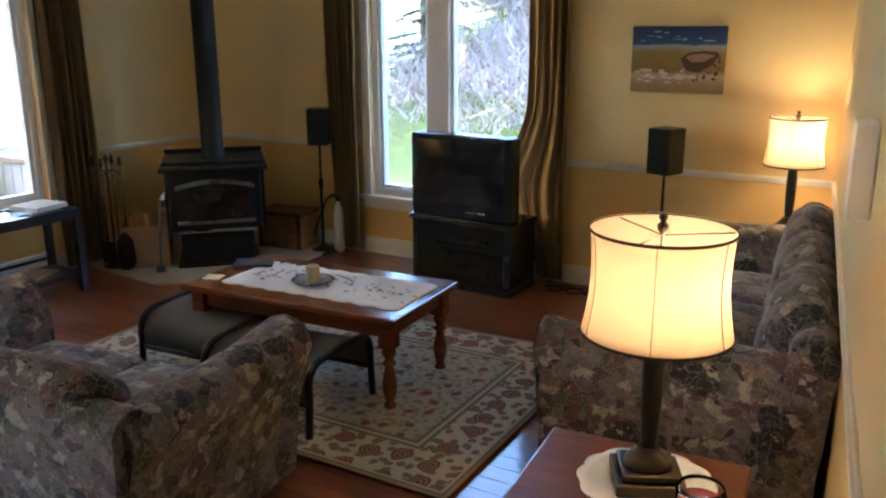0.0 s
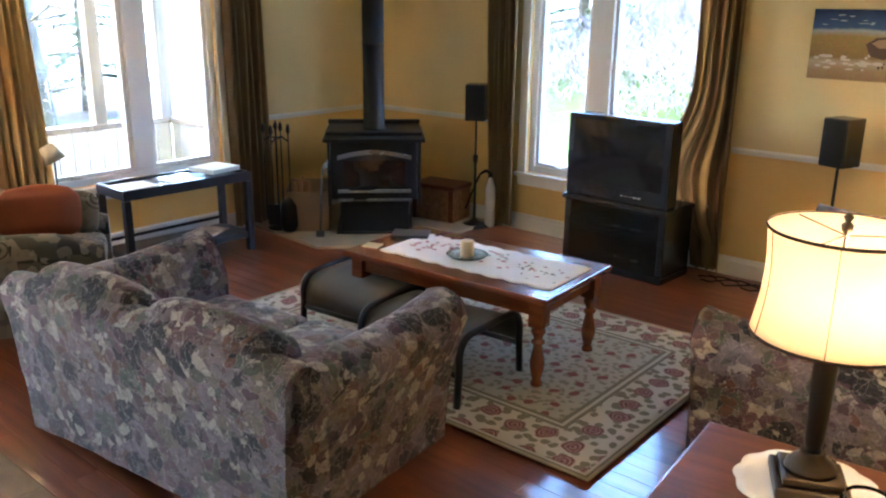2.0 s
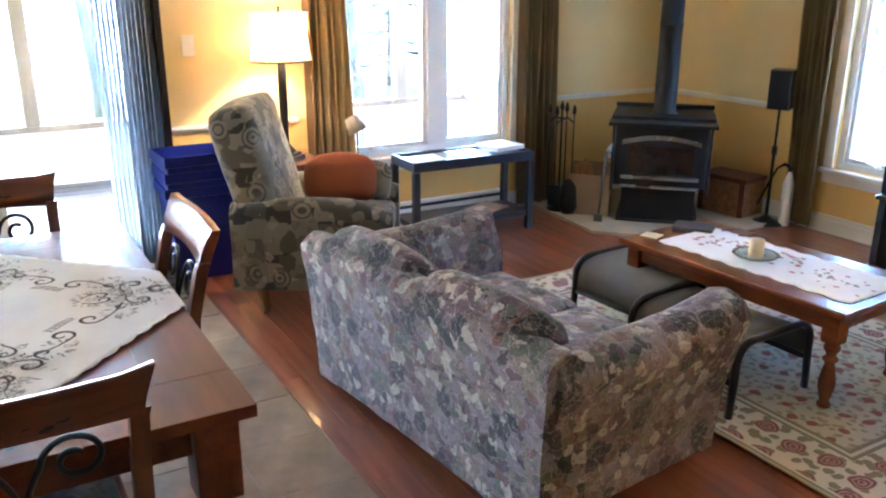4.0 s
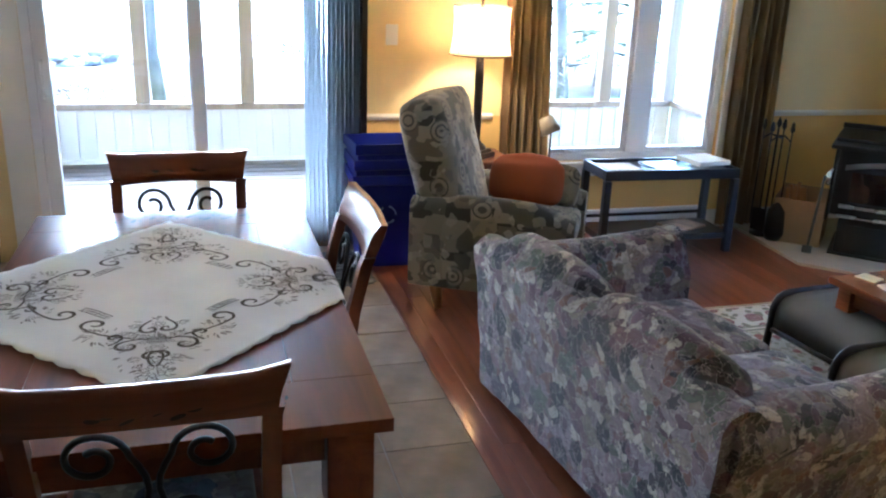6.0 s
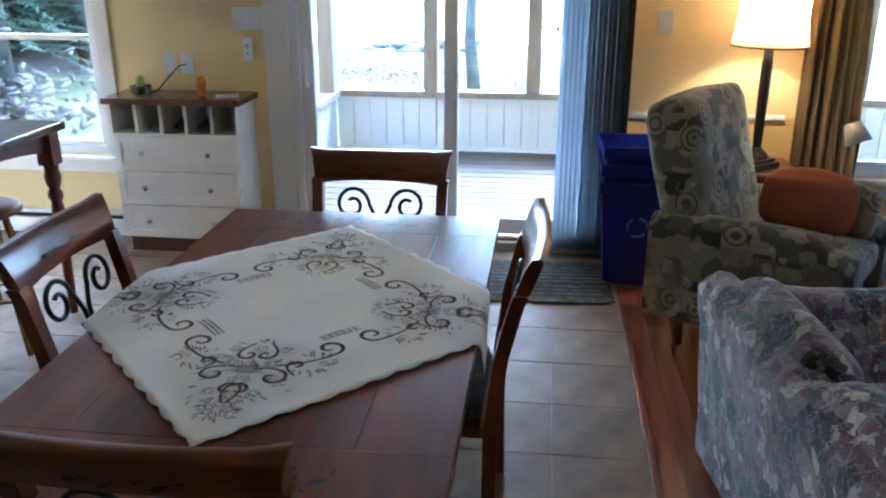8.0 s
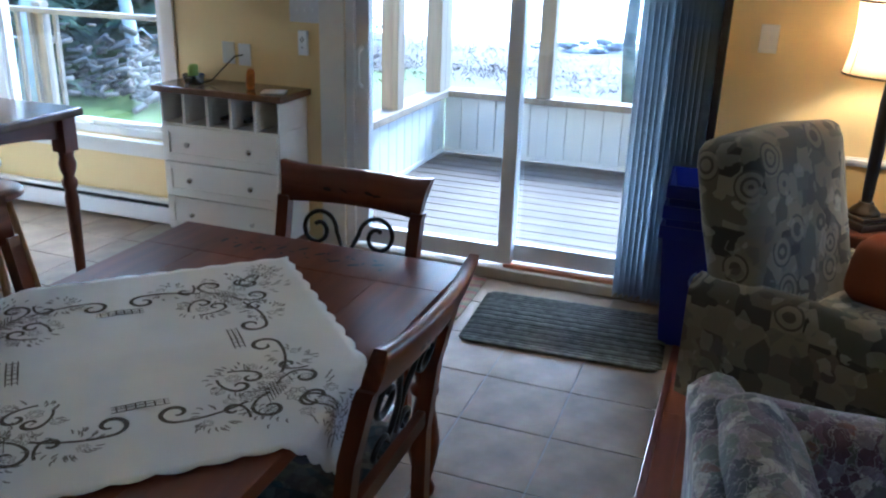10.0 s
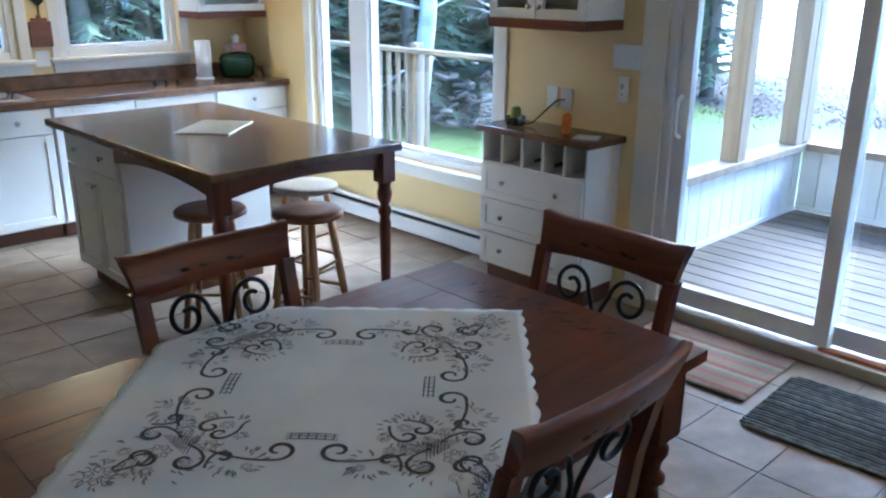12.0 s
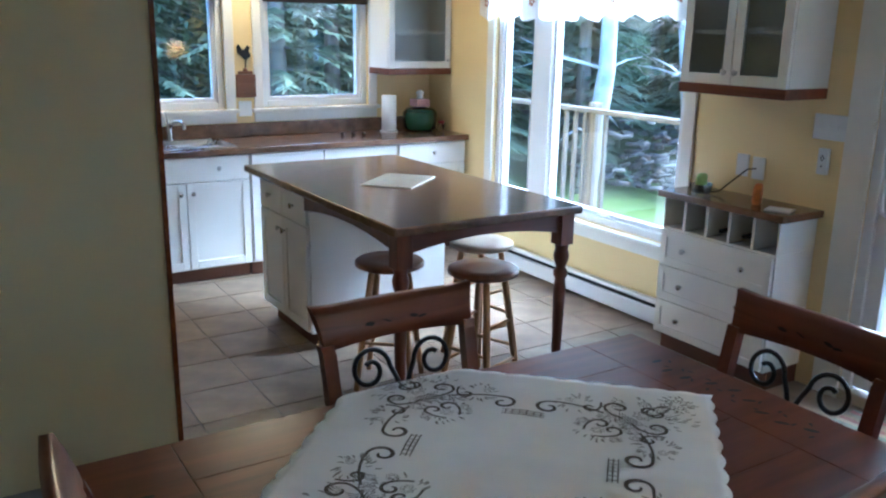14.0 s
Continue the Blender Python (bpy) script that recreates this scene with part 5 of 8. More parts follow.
def scroll(cx, cy, r0, a0, turns, lead, hand=1, z=0.0):
    """A volute that winds in from a lead-in stroke."""
    pts = []
    for k in range(28):
        u = k / 27
        r = r0 * (1 - 0.78 * u)
        a = a0 + hand * turns * 2 * math.pi * u
        pts.append((cx + r * math.cos(a), cy + r * math.sin(a), z))
    d = Vector((pts[0][0] - pts[1][0], pts[0][1] - pts[1][1], 0)).normalized()
    n = Vector((-d.y, d.x, 0)) * -hand
    first = [tuple(Vector(pts[0]) + d * lead * s + n * lead * 0.35 * s * s) for s in (1.0, 0.8, 0.6, 0.4, 0.2)]
    return first + pts


# coffee table cloth and things on it
cm = pose(-1.85, 2.78, RUG_Z + 0.4495, 0, 0, 3.8)
ob = thing("table_runner", cm, "white table runner with pink roses and scalloped edge", "table runner")
bm = bmesh.new()
sheet(bm, [[Vector((-0.45 + 1.0 * i / 60, (-0.21 + 0.42 * j / 12) * (1 + 0.09 * abs(math.sin(i * 0.42)) - 0.06), 0.0025 + 0.001 * noise.noise(Vector((i * 0.5, j, 1))))) for i in range(61)] for j in range(13)], 0.0015)
part("cloth", bm, LINEN, ob)
rnd = random.Random(8)
rose, leaf_c = tinted("rose_print", (0.42, 0.12, 0.13), 0.9), tinted("leaf_print", (0.20, 0.22, 0.14), 0.9)
for name, mat, count, size in (("rose_print", rose, 46, 0.014), ("leaf_print", leaf_c, 60, 0.010)):
    bm = bmesh.new()
    for k in range(count):
        c = rnd.choice([(-0.28, 0.02), (-0.02, -0.03), (0.24, 0.03), (0.42, -0.02), (-0.15, 0.08), (0.10, 0.10)])
        x, y, r = c[0] + rnd.gauss(0, 0.055), max(-0.15, min(0.15, c[1] + rnd.gauss(0, 0.045))), size * rnd.uniform(0.5, 1.2)
        bm.faces.new([bm.verts.new((x + r * math.cos(a) * 1.0, y + r * rnd.uniform(0.6, 1.0) * math.sin(a), 0.0055 + 0.0002 * (k % 3))) for a in [6.283 * q / 6 for q in range(6)]])
    o = part(name, bm, mat, ob)
    tagged(o, kind="stuff")
DISH = tinted("pale_green_glass", (0.70, 0.76, 0.72), 0.12, vary=0.03, bump=0)
DISH.node_tree.nodes["Principled BSDF"].inputs["Transmission Weight"].default_value = 0.85
ob = thing("candle_dish", cm @ Matrix.Translation((-0.02, -0.03, 0.005)), "cream pillar candle on a clear glass dish", "candle")
bm = bmesh.new()
lathe(bm, [(0.05, 0.0), (0.09, 0.006), (0.105, 0.018), (0.10, 0.018), (0.085, 0.010), (0.01, 0.006)], 28)
part("dish", bm, DISH, ob, "pale glass dish")
bm = bmesh.new()
lathe(bm, [(0.033, 0.0075), (0.034, 0.015), (0.034, 0.085), (0.028, 0.088), (0.005, 0.084)], 20)
part("candle", bm, tinted("cream_wax", (0.75, 0.62, 0.38), 0.45), ob)
bm = bmesh.new()
box(bm, -0.07, 0.07, -0.10, 0.10, 0, 0.015, bevel=0.002)
solo("book", bm, [tinted("dark_book_cover", (0.05, 0.05, 0.07), 0.35, vary=0.4, coarse=12)], "dark covered book lying on the coffee table", "book", m=cm @ Matrix.Translation((-0.50, 0.12, 0.0)) @ pose(0, 0, 0, 0, 0, -60))
for k in range(2):
    bm = bmesh.new()
    tube(bm, [(0, 0, 0.007), (0.11, 0, 0.009)], 0.005, 6)
    solo("pen", bm, [tinted("bordeaux_pen", (0.12, 0.03, 0.04), 0.3)], "slim dark pen lying on the runner", "pen", m=cm @ Matrix.Translation((-0.36 + 0.10 * k, 0.16, 0.008)) @ pose(0, 0, 0, 0, 0, 70 - 30 * k))
bm = bmesh.new()
box(bm, -0.045, 0.045, -0.04, 0.04, 0, 0.004)
solo("note_pad", bm, [tinted("pale_yellow_paper", (0.75, 0.70, 0.42), 0.8)], "pale yellow note pad on the table corner", "note pad", m=cm @ Matrix.Translation((-0.53, -0.16, 0.0)) @ pose(0, 0, 0, 0, 0, 15))

# end table: doily and jar candle
em = pose(0.13, 1.60, 0.5605)
bm = bmesh.new()
n = 64
rings = [[Vector((r * (1 + 0.06 * abs(math.sin(6 * a)) * (r > 0.1)) * math.cos(a), r * (1 + 0.06 * abs(math.sin(6 * a)) * (r > 0.1)) * math.sin(a), 0.0012)) for a in [2 * math.pi * k / n for k in range(n + 1)]] for r in (0.02, 0.09, 0.14, 0.165)]
sheet(bm, rings, 0.0008)
solo("doily", bm, [LINEN], "cream crocheted doily under the lamp", "doily", m=em @ Matrix.Translation((0, 0, 0.0)))
ob = thing("jar_candle", pose(0.285, 1.50, 0.561), "pink jar candle in clear glass", "candle")
bm = bmesh.new()
lathe(bm, [(0.045, 0.0), (0.055, 0.006), (0.058, 0.07), (0.052, 0.085), (0.049, 0.085), (0.054, 0.07), (0.051, 0.01), (0.005, 0.006)], 24)
part("jar", bm, CLEAR, ob)
bm = bmesh.new()
lathe(bm, [(0.049, 0.0105), (0.0525, 0.05), (0.0, 0.05)][:2] + [(0.004, 0.051)], 20)
part("wax", bm, tinted("pink_wax", (0.45, 0.10, 0.09), 0.4), ob)

# painting of a beached boat
pm = pose(-0.715, N - 0.001, 1.475)
ob = thing("painting", pm, "unframed canvas of a rowboat on a sandy shore", "painting")
m_, t_, b_ = principled("beach_canvas")
co_ = t_.nodes.new("ShaderNodeTexCoord").outputs["Object"]
sp_ = t_.nodes.new("ShaderNodeSeparateXYZ")
link(t_, co_, sp_.inputs[0])
wv = noise_node(t_, co_, 9, 4)
hh = math_node(t_, "ADD", math_node(t_, "MULTIPLY", sp_.outputs[2], 2.5), math_node(t_, "MULTIPLY", wv.outputs["Fac"], 0.12))
cc = ramp_node(t_, math_node(t_, "ADD", hh, 0.44), [(0.0, (0.30, 0.18, 0.07)), (0.16, (0.36, 0.25, 0.12)), (0.27, (0.46, 0.38, 0.26)), (0.34, (0.24, 0.15, 0.04)), (0.62, (0.30, 0.21, 0.05)), (0.70, (0.32, 0.35, 0.36)), (0.74, (0.03, 0.08, 0.22)), (1.0, (0.012, 0.03, 0.12))]).outputs["Color"]
dab = noise_node(t_, co_, 60, 5, 1.0)
link(t_, mix_node(t_, 0.5, cc, dab.outputs["Color"], "SOFT_LIGHT"), b_.inputs["Base Color"])
b_.inputs["Roughness"].default_value = 0.6
bump_to(t_, b_, dab.outputs["Fac"], 0.3, 0.002)
bm = bmesh.new()
box(bm, -0.275, 0.275, -0.028, 0, -0.19, 0.195, bevel=0.003)
part("canvas", bm, m_, ob)
for nm, seed, count, zlo, zhi, xlo, xhi, rx, rz, mt in (("painted_rocks", 3, 26, -0.13, -0.05, -0.25, 0.10, 0.035, 0.010, tinted("painted_pale_stone", (0.55, 0.50, 0.42), 0.6, vary=0.3)), ("painted_reeds", 5, 24, -0.12, 0.02, 0.10, 0.25, 0.018, 0.010, tinted("painted_umber", (0.06, 0.045, 0.02), 0.6, vary=0.4)), ("painted_clouds", 8, 12, 0.11, 0.165, -0.24, 0.24, 0.045, 0.004, tinted("painted_cloud", (0.40, 0.45, 0.52), 0.6))):
    bm, rp = bmesh.new(), random.Random(seed)
    for k in range(count):
        cx, cz, w_, h_ = rp.uniform(xlo, xhi), rp.uniform(zlo, zhi), rx * rp.uniform(0.3, 1.0), rz * rp.uniform(0.4, 1.0)
        bm.faces.new([bm.verts.new((max(-0.27, min(0.27, cx + w_ * math.cos(a) * rp.uniform(0.7, 1))), -0.0286 - 0.00001 * k, cz + h_ * math.sin(a))) for a in [6.283 * q / 7 for q in range(7)]])
    tagged(part(nm, bm, mt, ob), kind="stuff")
bm = bmesh.new()
hull = [(0.02, 0.01), (0.05, -0.055), (0.12, -0.07), (0.20, -0.03), (0.245, 0.03), (0.23, 0.05), (0.15, 0.055), (0.07, 0.045)]
bm.faces.new([bm.verts.new((x, -0.0292, z)) for x, z in hull])
part("painted_hull", bm, tinted("painted_brown", (0.07, 0.04, 0.025), 0.6, vary=0.4), ob)
bm = bmesh.new()
inner = [(0.05, 0.015), (0.09, -0.01), (0.16, -0.005), (0.22, 0.03), (0.15, 0.042), (0.08, 0.035)]
bm.faces.new([bm.verts.new((x, -0.0296, z)) for x, z in inner])
part("painted_boat_inside", bm, tinted("painted_tan", (0.30, 0.20, 0.12), 0.6, vary=0.3), ob)


# ---- dining ----
TX, TY, TZ = -1.98, -0.31, 0.76
four_leg_table("dining_table", pose(TX, TY, 0, 0, 0, 0), 1.70, 0.97, TZ, 0.052, 0.032, DINING, "red-brown wooden dining table with turned legs", "dining table", 0.10, board_lines=((-0.64, 5), (0.64, 5)))
bm = bmesh.new()
rnd = random.Random(3)
for end in (-1, 1):
    for k in range(26):
        y = -0.27 + 0.54 * k / 25
        x = end * (0.745 + 0.03 * math.sin(k * 1.7))
        r = 0.006 + 0.006 * (k % 3 == 0)
        bm.faces.new([bm.verts.new((x + r * 1.7 * math.cos(a) * math.cos(k) - r * 0.7 * math.sin(a) * math.sin(k), y + r * 1.7 * math.cos(a) * math.sin(k) + r * 0.7 * math.sin(a) * math.cos(k), 0)) for a in [6.283 * q / 8 for q in range(8)]])
inl = new("table_inlay", mesh_of("table_inlay", bm, [IRON]))
inl.parent = [o for o in scene.objects if o.name == "dining_table"][0]
inl.location = (0, 0, TZ + 0.0012)
tagged(inl, "pierced leaf inlay", kind="stuff")

# cut-work cloth laid cornerwise
half = 0.475
cl = thing("tablecloth", pose(TX - 0.005, TY - 0.015, TZ + 0.0035), "white cut-work tablecloth laid cornerwise with scalloped edge", "tablecloth")


def lay(u, v, lift=0.0):
    """Where a point of the cloth lies on the table, falling over the long edges."""
    x, y = (u - v) / math.sqrt(2), (u + v) / math.sqrt(2)
    lim = 0.492
    z = 0.0024 * noise.noise(Vector((x * 8, y * 8, 2))) + 0.0034 + lift
    z += 0.0022 * (math.exp(-(u / 0.022) ** 2) + math.exp(-(v / 0.022) ** 2) + math.exp(-((u - 0.24) / 0.02) ** 2))
    if abs(y) > lim:
        over = abs(y) - lim
        r = 0.02
        s = 1 if y > 0 else -1
        if over < r * 1.57:
            a = over / r
            y, z = s * (lim + r * math.sin(a) + lift * math.sin(a)), z - r * (1 - math.cos(a))
        else:
            y, z = s * (lim + r + lift), z - r - (over - r * 1.57)
    return Vector((x, y, z))


bm = bmesh.new()
n = 64
rows = []
for j in range(n + 1):
    row = []
    for i in range(n + 1):
        u, v = -half + 2 * half * i / n, -half + 2 * half * j / n
        wob = lambda s: 0.010 * abs(math.sin(s * 42))
        if i in (0, n):
            u += (-1 if i == 0 else 1) * wob(v)
        if j in (0, n):
            v += (-1 if j == 0 else 1) * wob(u)
        row.append(lay(u, v))
    rows.append(row)
sheet(bm, rows, 0.001)
part("cloth", bm, LINEN, cl)
bm, bs = bmesh.new(), bmesh.new()
L = 0.0014


def spin(p, q):
    c, s = math.cos(q * math.pi / 2), math.sin(q * math.pi / 2)
    return (p[0] * c - p[1] * s, p[0] * s + p[1] * c, 0)


def stroke(target, pts, width, q):
    flat = [Vector(spin(p, q)) for p in pts]
    left, right = [], []
    for k, p in enumerate(flat):
        d = flat[min(k + 1, len(flat) - 1)] - flat[max(k - 1, 0)]
        nn = Vector((-d.y, d.x, 0)).normalized() * (width / 2 * (0.5 + 0.5 * math.sin(math.pi * min(1, max(0.1, k / (len(flat) - 1))))))
        left.append(target.verts.new(lay(p.x + nn.x, p.y + nn.y, L)))
        right.append(target.verts.new(lay(p.x - nn.x, p.y - nn.y, L)))
    for k in range(len(flat) - 1):
        target.faces.new((left[k], left[k + 1], right[k + 1], right[k]))


def petal_ring(target, cx, cy, r, count, q):
    for k in range(count):
        a = 2 * math.pi * k / count
        stroke(target, [(cx + r * 0.3 * math.cos(a), cy + r * 0.3 * math.sin(a), 0), (cx + r * 0.8 * math.cos(a + 0.35), cy + r * 0.8 * math.sin(a + 0.35), 0), (cx + r * math.cos(a), cy + r * math.sin(a), 0), (cx + r * 0.8 * math.cos(a - 0.35), cy + r * 0.8 * math.sin(a - 0.35), 0), (cx + r * 0.3 * math.cos(a), cy + r * 0.3 * math.sin(a), 0)], r * 0.13, q)


for q in range(4):
    # mirrored volutes along each side
    for s in (1, -1):
        hook = [(s * x, y, 0) for x, y, _ in scroll(0.060, -0.285, 0.036, -1.45, 1.05, 0.13, -1)]
        stroke(bm, hook, 0.0105, q)
    for k in range(6):
        stroke(bm, [(-0.045 + 0.018 * k, -0.245, 0), (-0.045 + 0.018 * k, -0.222, 0)], 0.005, q)
    for y in (-0.245, -0.233, -0.222):
        stroke(bm, [(-0.055, y, 0), (0.0, y, 0), (0.055, y, 0)], 0.004, q)
    # corner bouquet
    for s in (1, -1):
        for cx, cy, r, a0, tr, ld, hd in ((0.235, -0.330, 0.036, 2.4, 1.0, 0.05, 1), (0.318, -0.335, 0.030, 0.6, 0.95, 0.05, 1), (0.225, -0.195, 0.026, 1.2, 0.95, 0.05, -1), (0.165, -0.315, 0.022, 0.2, 0.9, 0.04, 1)):
            pts = scroll(cx, cy, r, a0, tr, ld, hd)
            if s < 0:
                pts = [(-y, -x, 0) for x, y, _ in pts]
            stroke(bm, pts, 0.0095, q)
    for k in range(7):
        for e in (0, 1):
            o = -0.03 + 0.01 * k
            a, b = (0.262 + o * 0.7, -0.262 + o * 0.7 - 0.028), (0.262 + o * 0.7 + 0.0, -0.262 + o * 0.7 + 0.028)
            if e:
                a, b = (0.262 + o * 0.7 - 0.028, -0.262 + o * 0.7), (0.262 + o * 0.7 + 0.028, -0.262 + o * 0.7)
            stroke(bm, [(*a, 0), (*b, 0)], 0.0035, q)
    for cx, cy, r in ((0.30, -0.30, 0.028), (0.275, -0.205, 0.022), (0.205, -0.275, 0.022), (0.385, -0.385, 0.034), (0.19, -0.19, 0.018), (0.335, -0.235, 0.016), (0.235, -0.335, 0.016), (0.345, -0.345, 0.020), (0.25, -0.25, 0.020), (0.37, -0.30, 0.016), (0.30, -0.37, 0.016), (0.15, -0.235, 0.016), (0.235, -0.15, 0.016), (0.11, -0.345, 0.013), (0.345, -0.11, 0.013), (0.165, -0.28, 0.014)):
        petal_ring(bs, cx, cy, r, 7, q)
    rq = random.Random(q)
    for k in range(170):
        a = rq.uniform(0, 6.28)
        c = rq.choice([(0.30, -0.30, 0.10), (0.385, -0.385, 0.045), (0.13, -0.33, 0.05), (0.33, -0.13, 0.05), (0.20, -0.20, 0.07), (0.30, -0.30, 0.13)])
        x, y = c[0] + c[2] * math.cos(a) * rq.uniform(0.5, 1), c[1] + c[2] * math.sin(a) * rq.uniform(0.5, 1)
        stroke(bs, [(x, y, 0), (x + 0.008 * math.cos(a), y + 0.008 * math.sin(a), 0), (x + 0.016 * math.cos(a + 0.3), y + 0.016 * math.sin(a + 0.3), 0)], 0.0045, q)
tagged(part("cutwork", bm, CUTWORK, cl, "dark open cut-work scrolls"), kind="stuff")
tagged(part("embroidery", bs, STITCH, cl, "grey stitched flowers"), kind="stuff")

PADS = cells("slate_seat_pad", [(0.05, 0.06, 0.09), (0.10, 0.10, 0.11), (0.16, 0.15, 0.13), (0.04, 0.07, 0.09)], 16.0, 0.6)


def dining_chair(m, label):
    """Faces +y. Raked back posts, a broad bowed top rail, iron volutes, padded seat."""
    ob = thing("dining_chair", m, label, "chair", "chairs round the dining table")
    hw = 0.235
    for s in (-1, 1):
        bm = bmesh.new()
        pts = [(-0.205, 0.0), (-0.20, 0.25), (-0.20, 0.46), (-0.225, 0.66), (-0.262, 0.815), (-0.272, 0.84)]
        rows = [[Vector((s * (hw - 0.02 * max(0, (0.5 - z)) + 0.02 * max(0, z - 0.8) / 0.13 + dx), y + dy, z)) for dx, dy in ((-0.02, -0.019), (0.02, -0.019), (0.02, 0.019), (-0.02, 0.019), (-0.02, -0.019))] for y, z in pts]
        sheet(bm, rows, smooth=False)
        bm.faces.new([bm.verts.new(p) for p in rows[-1][:4]])
        bm.faces.new([bm.verts.new(p) for p in rows[0][:4]])
        part("back_post", bm, CHERRY_Z, ob)
    bm = bmesh.new()
    rows = []
    for z, y, t in ((0.822, -0.268, 0.017), (0.87, -0.284, 0.020), (0.915, -0.300, 0.019), (0.936, -0.310, 0.013)):
        rows.append((z, y, t))
    ring = []
    for i in range(17):
        u = i / 8 - 1
        bow = -0.022 * (1 - u * u)
        rise = 0.010 * max(0.0, abs(u) - 0.75) / 0.25
        here = []
        for k, (z, y, t) in enumerate(rows):
            x = u * (hw + 0.012 + 0.026 * (k / 3) ** 1.5)
            here.append((x, y + bow, z + (rise if k == 3 else 0.0) + (0.010 * (1 - u * u) if k == 0 else 0.0), t))
        ring.append([Vector((x, y - t, z)) for x, y, z, t in here] + [Vector((x, y + t, z)) for x, y, z, t in reversed(here)])
        ring[-1].append(ring[-1][0].copy())
    sheet(bm, ring)
    for e in (0, -1):
        bm.faces.new([bm.verts.new(p) for p in ring[e][:8]])
    part("top_rail", bm, CHERRY, ob)
    bm = bmesh.new()
    for k in range(7):
        x = -0.09 + 0.03 * k
        bow = -0.022 * (1 - (x / hw) ** 2)
        for yy in (0.0142, -0.0142):
            c = Vector((x, -0.284 + bow + yy * 1.46, 0.868 + 0.008 * math.sin(k * 2.2)))
            bm.faces.new([bm.verts.new(c + Vector((0.016 * math.cos(a), 0, 0.007 * math.sin(a + 0.5 * k)))) for a in [6.283 * j / 8 for j in range(8)]])
    tagged(part("carving", bm, ESPRESSO, ob, "dark carved leaves"), kind="stuff")
    for s in (-1, 1):
        bm = bmesh.new()
        pts = []
        for k in range(30):
            u = k / 29
            r = 0.068 * (1 - 0.72 * u)
            a = math.pi * 1.0 - u * 2 * math.pi * 1.35
            pts.append((s * (0.108 + r * math.cos(a)), 0, 0.742 + r * math.sin(a)))
        stem = []
        for k in range(16):
            r = 0.012 + 0.034 * k / 15
            a = math.pi * (2.6 - 1.6 * k / 15)
            stem.append((s * (0.072 + r * math.cos(a)), 0, 0.575 - r * math.sin(a)))
        stem += [(s * 0.016, 0, 0.615), (s * 0.010, 0, 0.65), (s * 0.014, 0, 0.685)]
        full = [(x, -0.232 - (z - 0.66) * 0.22, z) for x, _, z in stem + [(s * 0.026, 0, 0.715)] + pts]
        tube(bm, full, 0.0075, 7)
        part("iron_scroll", bm, IRON, ob, "black iron volute")
    for z, y in ((0.50, -0.205),):
        bm = bmesh.new()
        box(bm, -hw + 0.02, hw - 0.02, y - 0.012, y + 0.012, z - 0.022, z + 0.022, bevel=0.004)
        part("lower_rail", bm, CHERRY, ob)
    bm = bmesh.new()
    box(bm, -0.23, 0.23, -0.18, 0.22, 0.405, 0.44, bevel=0.008)
    part("seat_frame", bm, CHERRY, ob)
    bm = bmesh.new()
    cushion(bm, -0.205, 0.205, -0.175, 0.205, 0.441, 0.475, 0.012, 8, corner=0.45)
    part("seat_pad", bm, PADS, ob, "slate patterned seat pad")
    for s in (-1, 1):
        bm = bmesh.new()
        lathe(bm, [(0.014, 0.0), (0.019, 0.05), (0.023, 0.30), (0.018, 0.32), (0.024, 0.34), (0.024, 0.404)], 12, m=Matrix.Translation((s * 0.20, 0.19, 0)))
        part("front_leg", bm, CHERRY_Z, ob)
        bm = bmesh.new()
        tube(bm, [(s * 0.205, -0.19, 0.18), (s * 0.20, 0.18, 0.18)], 0.011, 8)
        part("stretcher", bm, CHERRY, ob)
    return ob


dc = dining_chair(pose(-3.045 + 0.305, -0.29, 0, 0, 0, -90), "carved wooden dining chair with iron scrolls at the table's door end")
tagged(copy_thing(dc, pose(-1.07 - 0.305, -0.32, 0, 0, 0, 90)), "carved wooden dining chair with iron scrolls pushed under the table end")
tagged(copy_thing(dc, pose(-2.19, 0.31 - 0.305, 0, 0, 0, 180)), "carved wooden dining chair with iron scrolls beside the loveseat aisle")
tagged(copy_thing(dc, pose(-2.075, -1.04 + 0.305, 0, 0, 0, 0)), "carved wooden dining chair with iron scrolls on the kitchen side")

# mats by the patio door
def braid_material(name, cols, axis, scale):
    m, t, b = principled(name)
    co = t.nodes.new("ShaderNodeTexCoord").outputs["Object"]
    sp = t.nodes.new("ShaderNodeSeparateXYZ")
    link(t, co, sp.inputs[0])
    n = noise_node(t, co, 40, 3)
    f = math_node(t, "FRACT", math_node(t, "ADD", math_node(t, "MULTIPLY", sp.outputs[axis], scale), math_node(t, "MULTIPLY", n.outputs["Fac"], 0.12)))
    col = ramp_node(t, f, [(k / len(cols), c) for k, c in enumerate(cols)], "CONSTANT").outputs["Color"]
    fine = noise_node(t, co, 150, 3)
    link(t, mix_node(t, 0.5, col, fine.outputs["Color"], "SOFT_LIGHT"), b.inputs["Base Color"])
    b.inputs["Roughness"].default_value = 1.0
    bump_to(t, b, fine.outputs["Fac"], 0.6, 0.004)
    return m


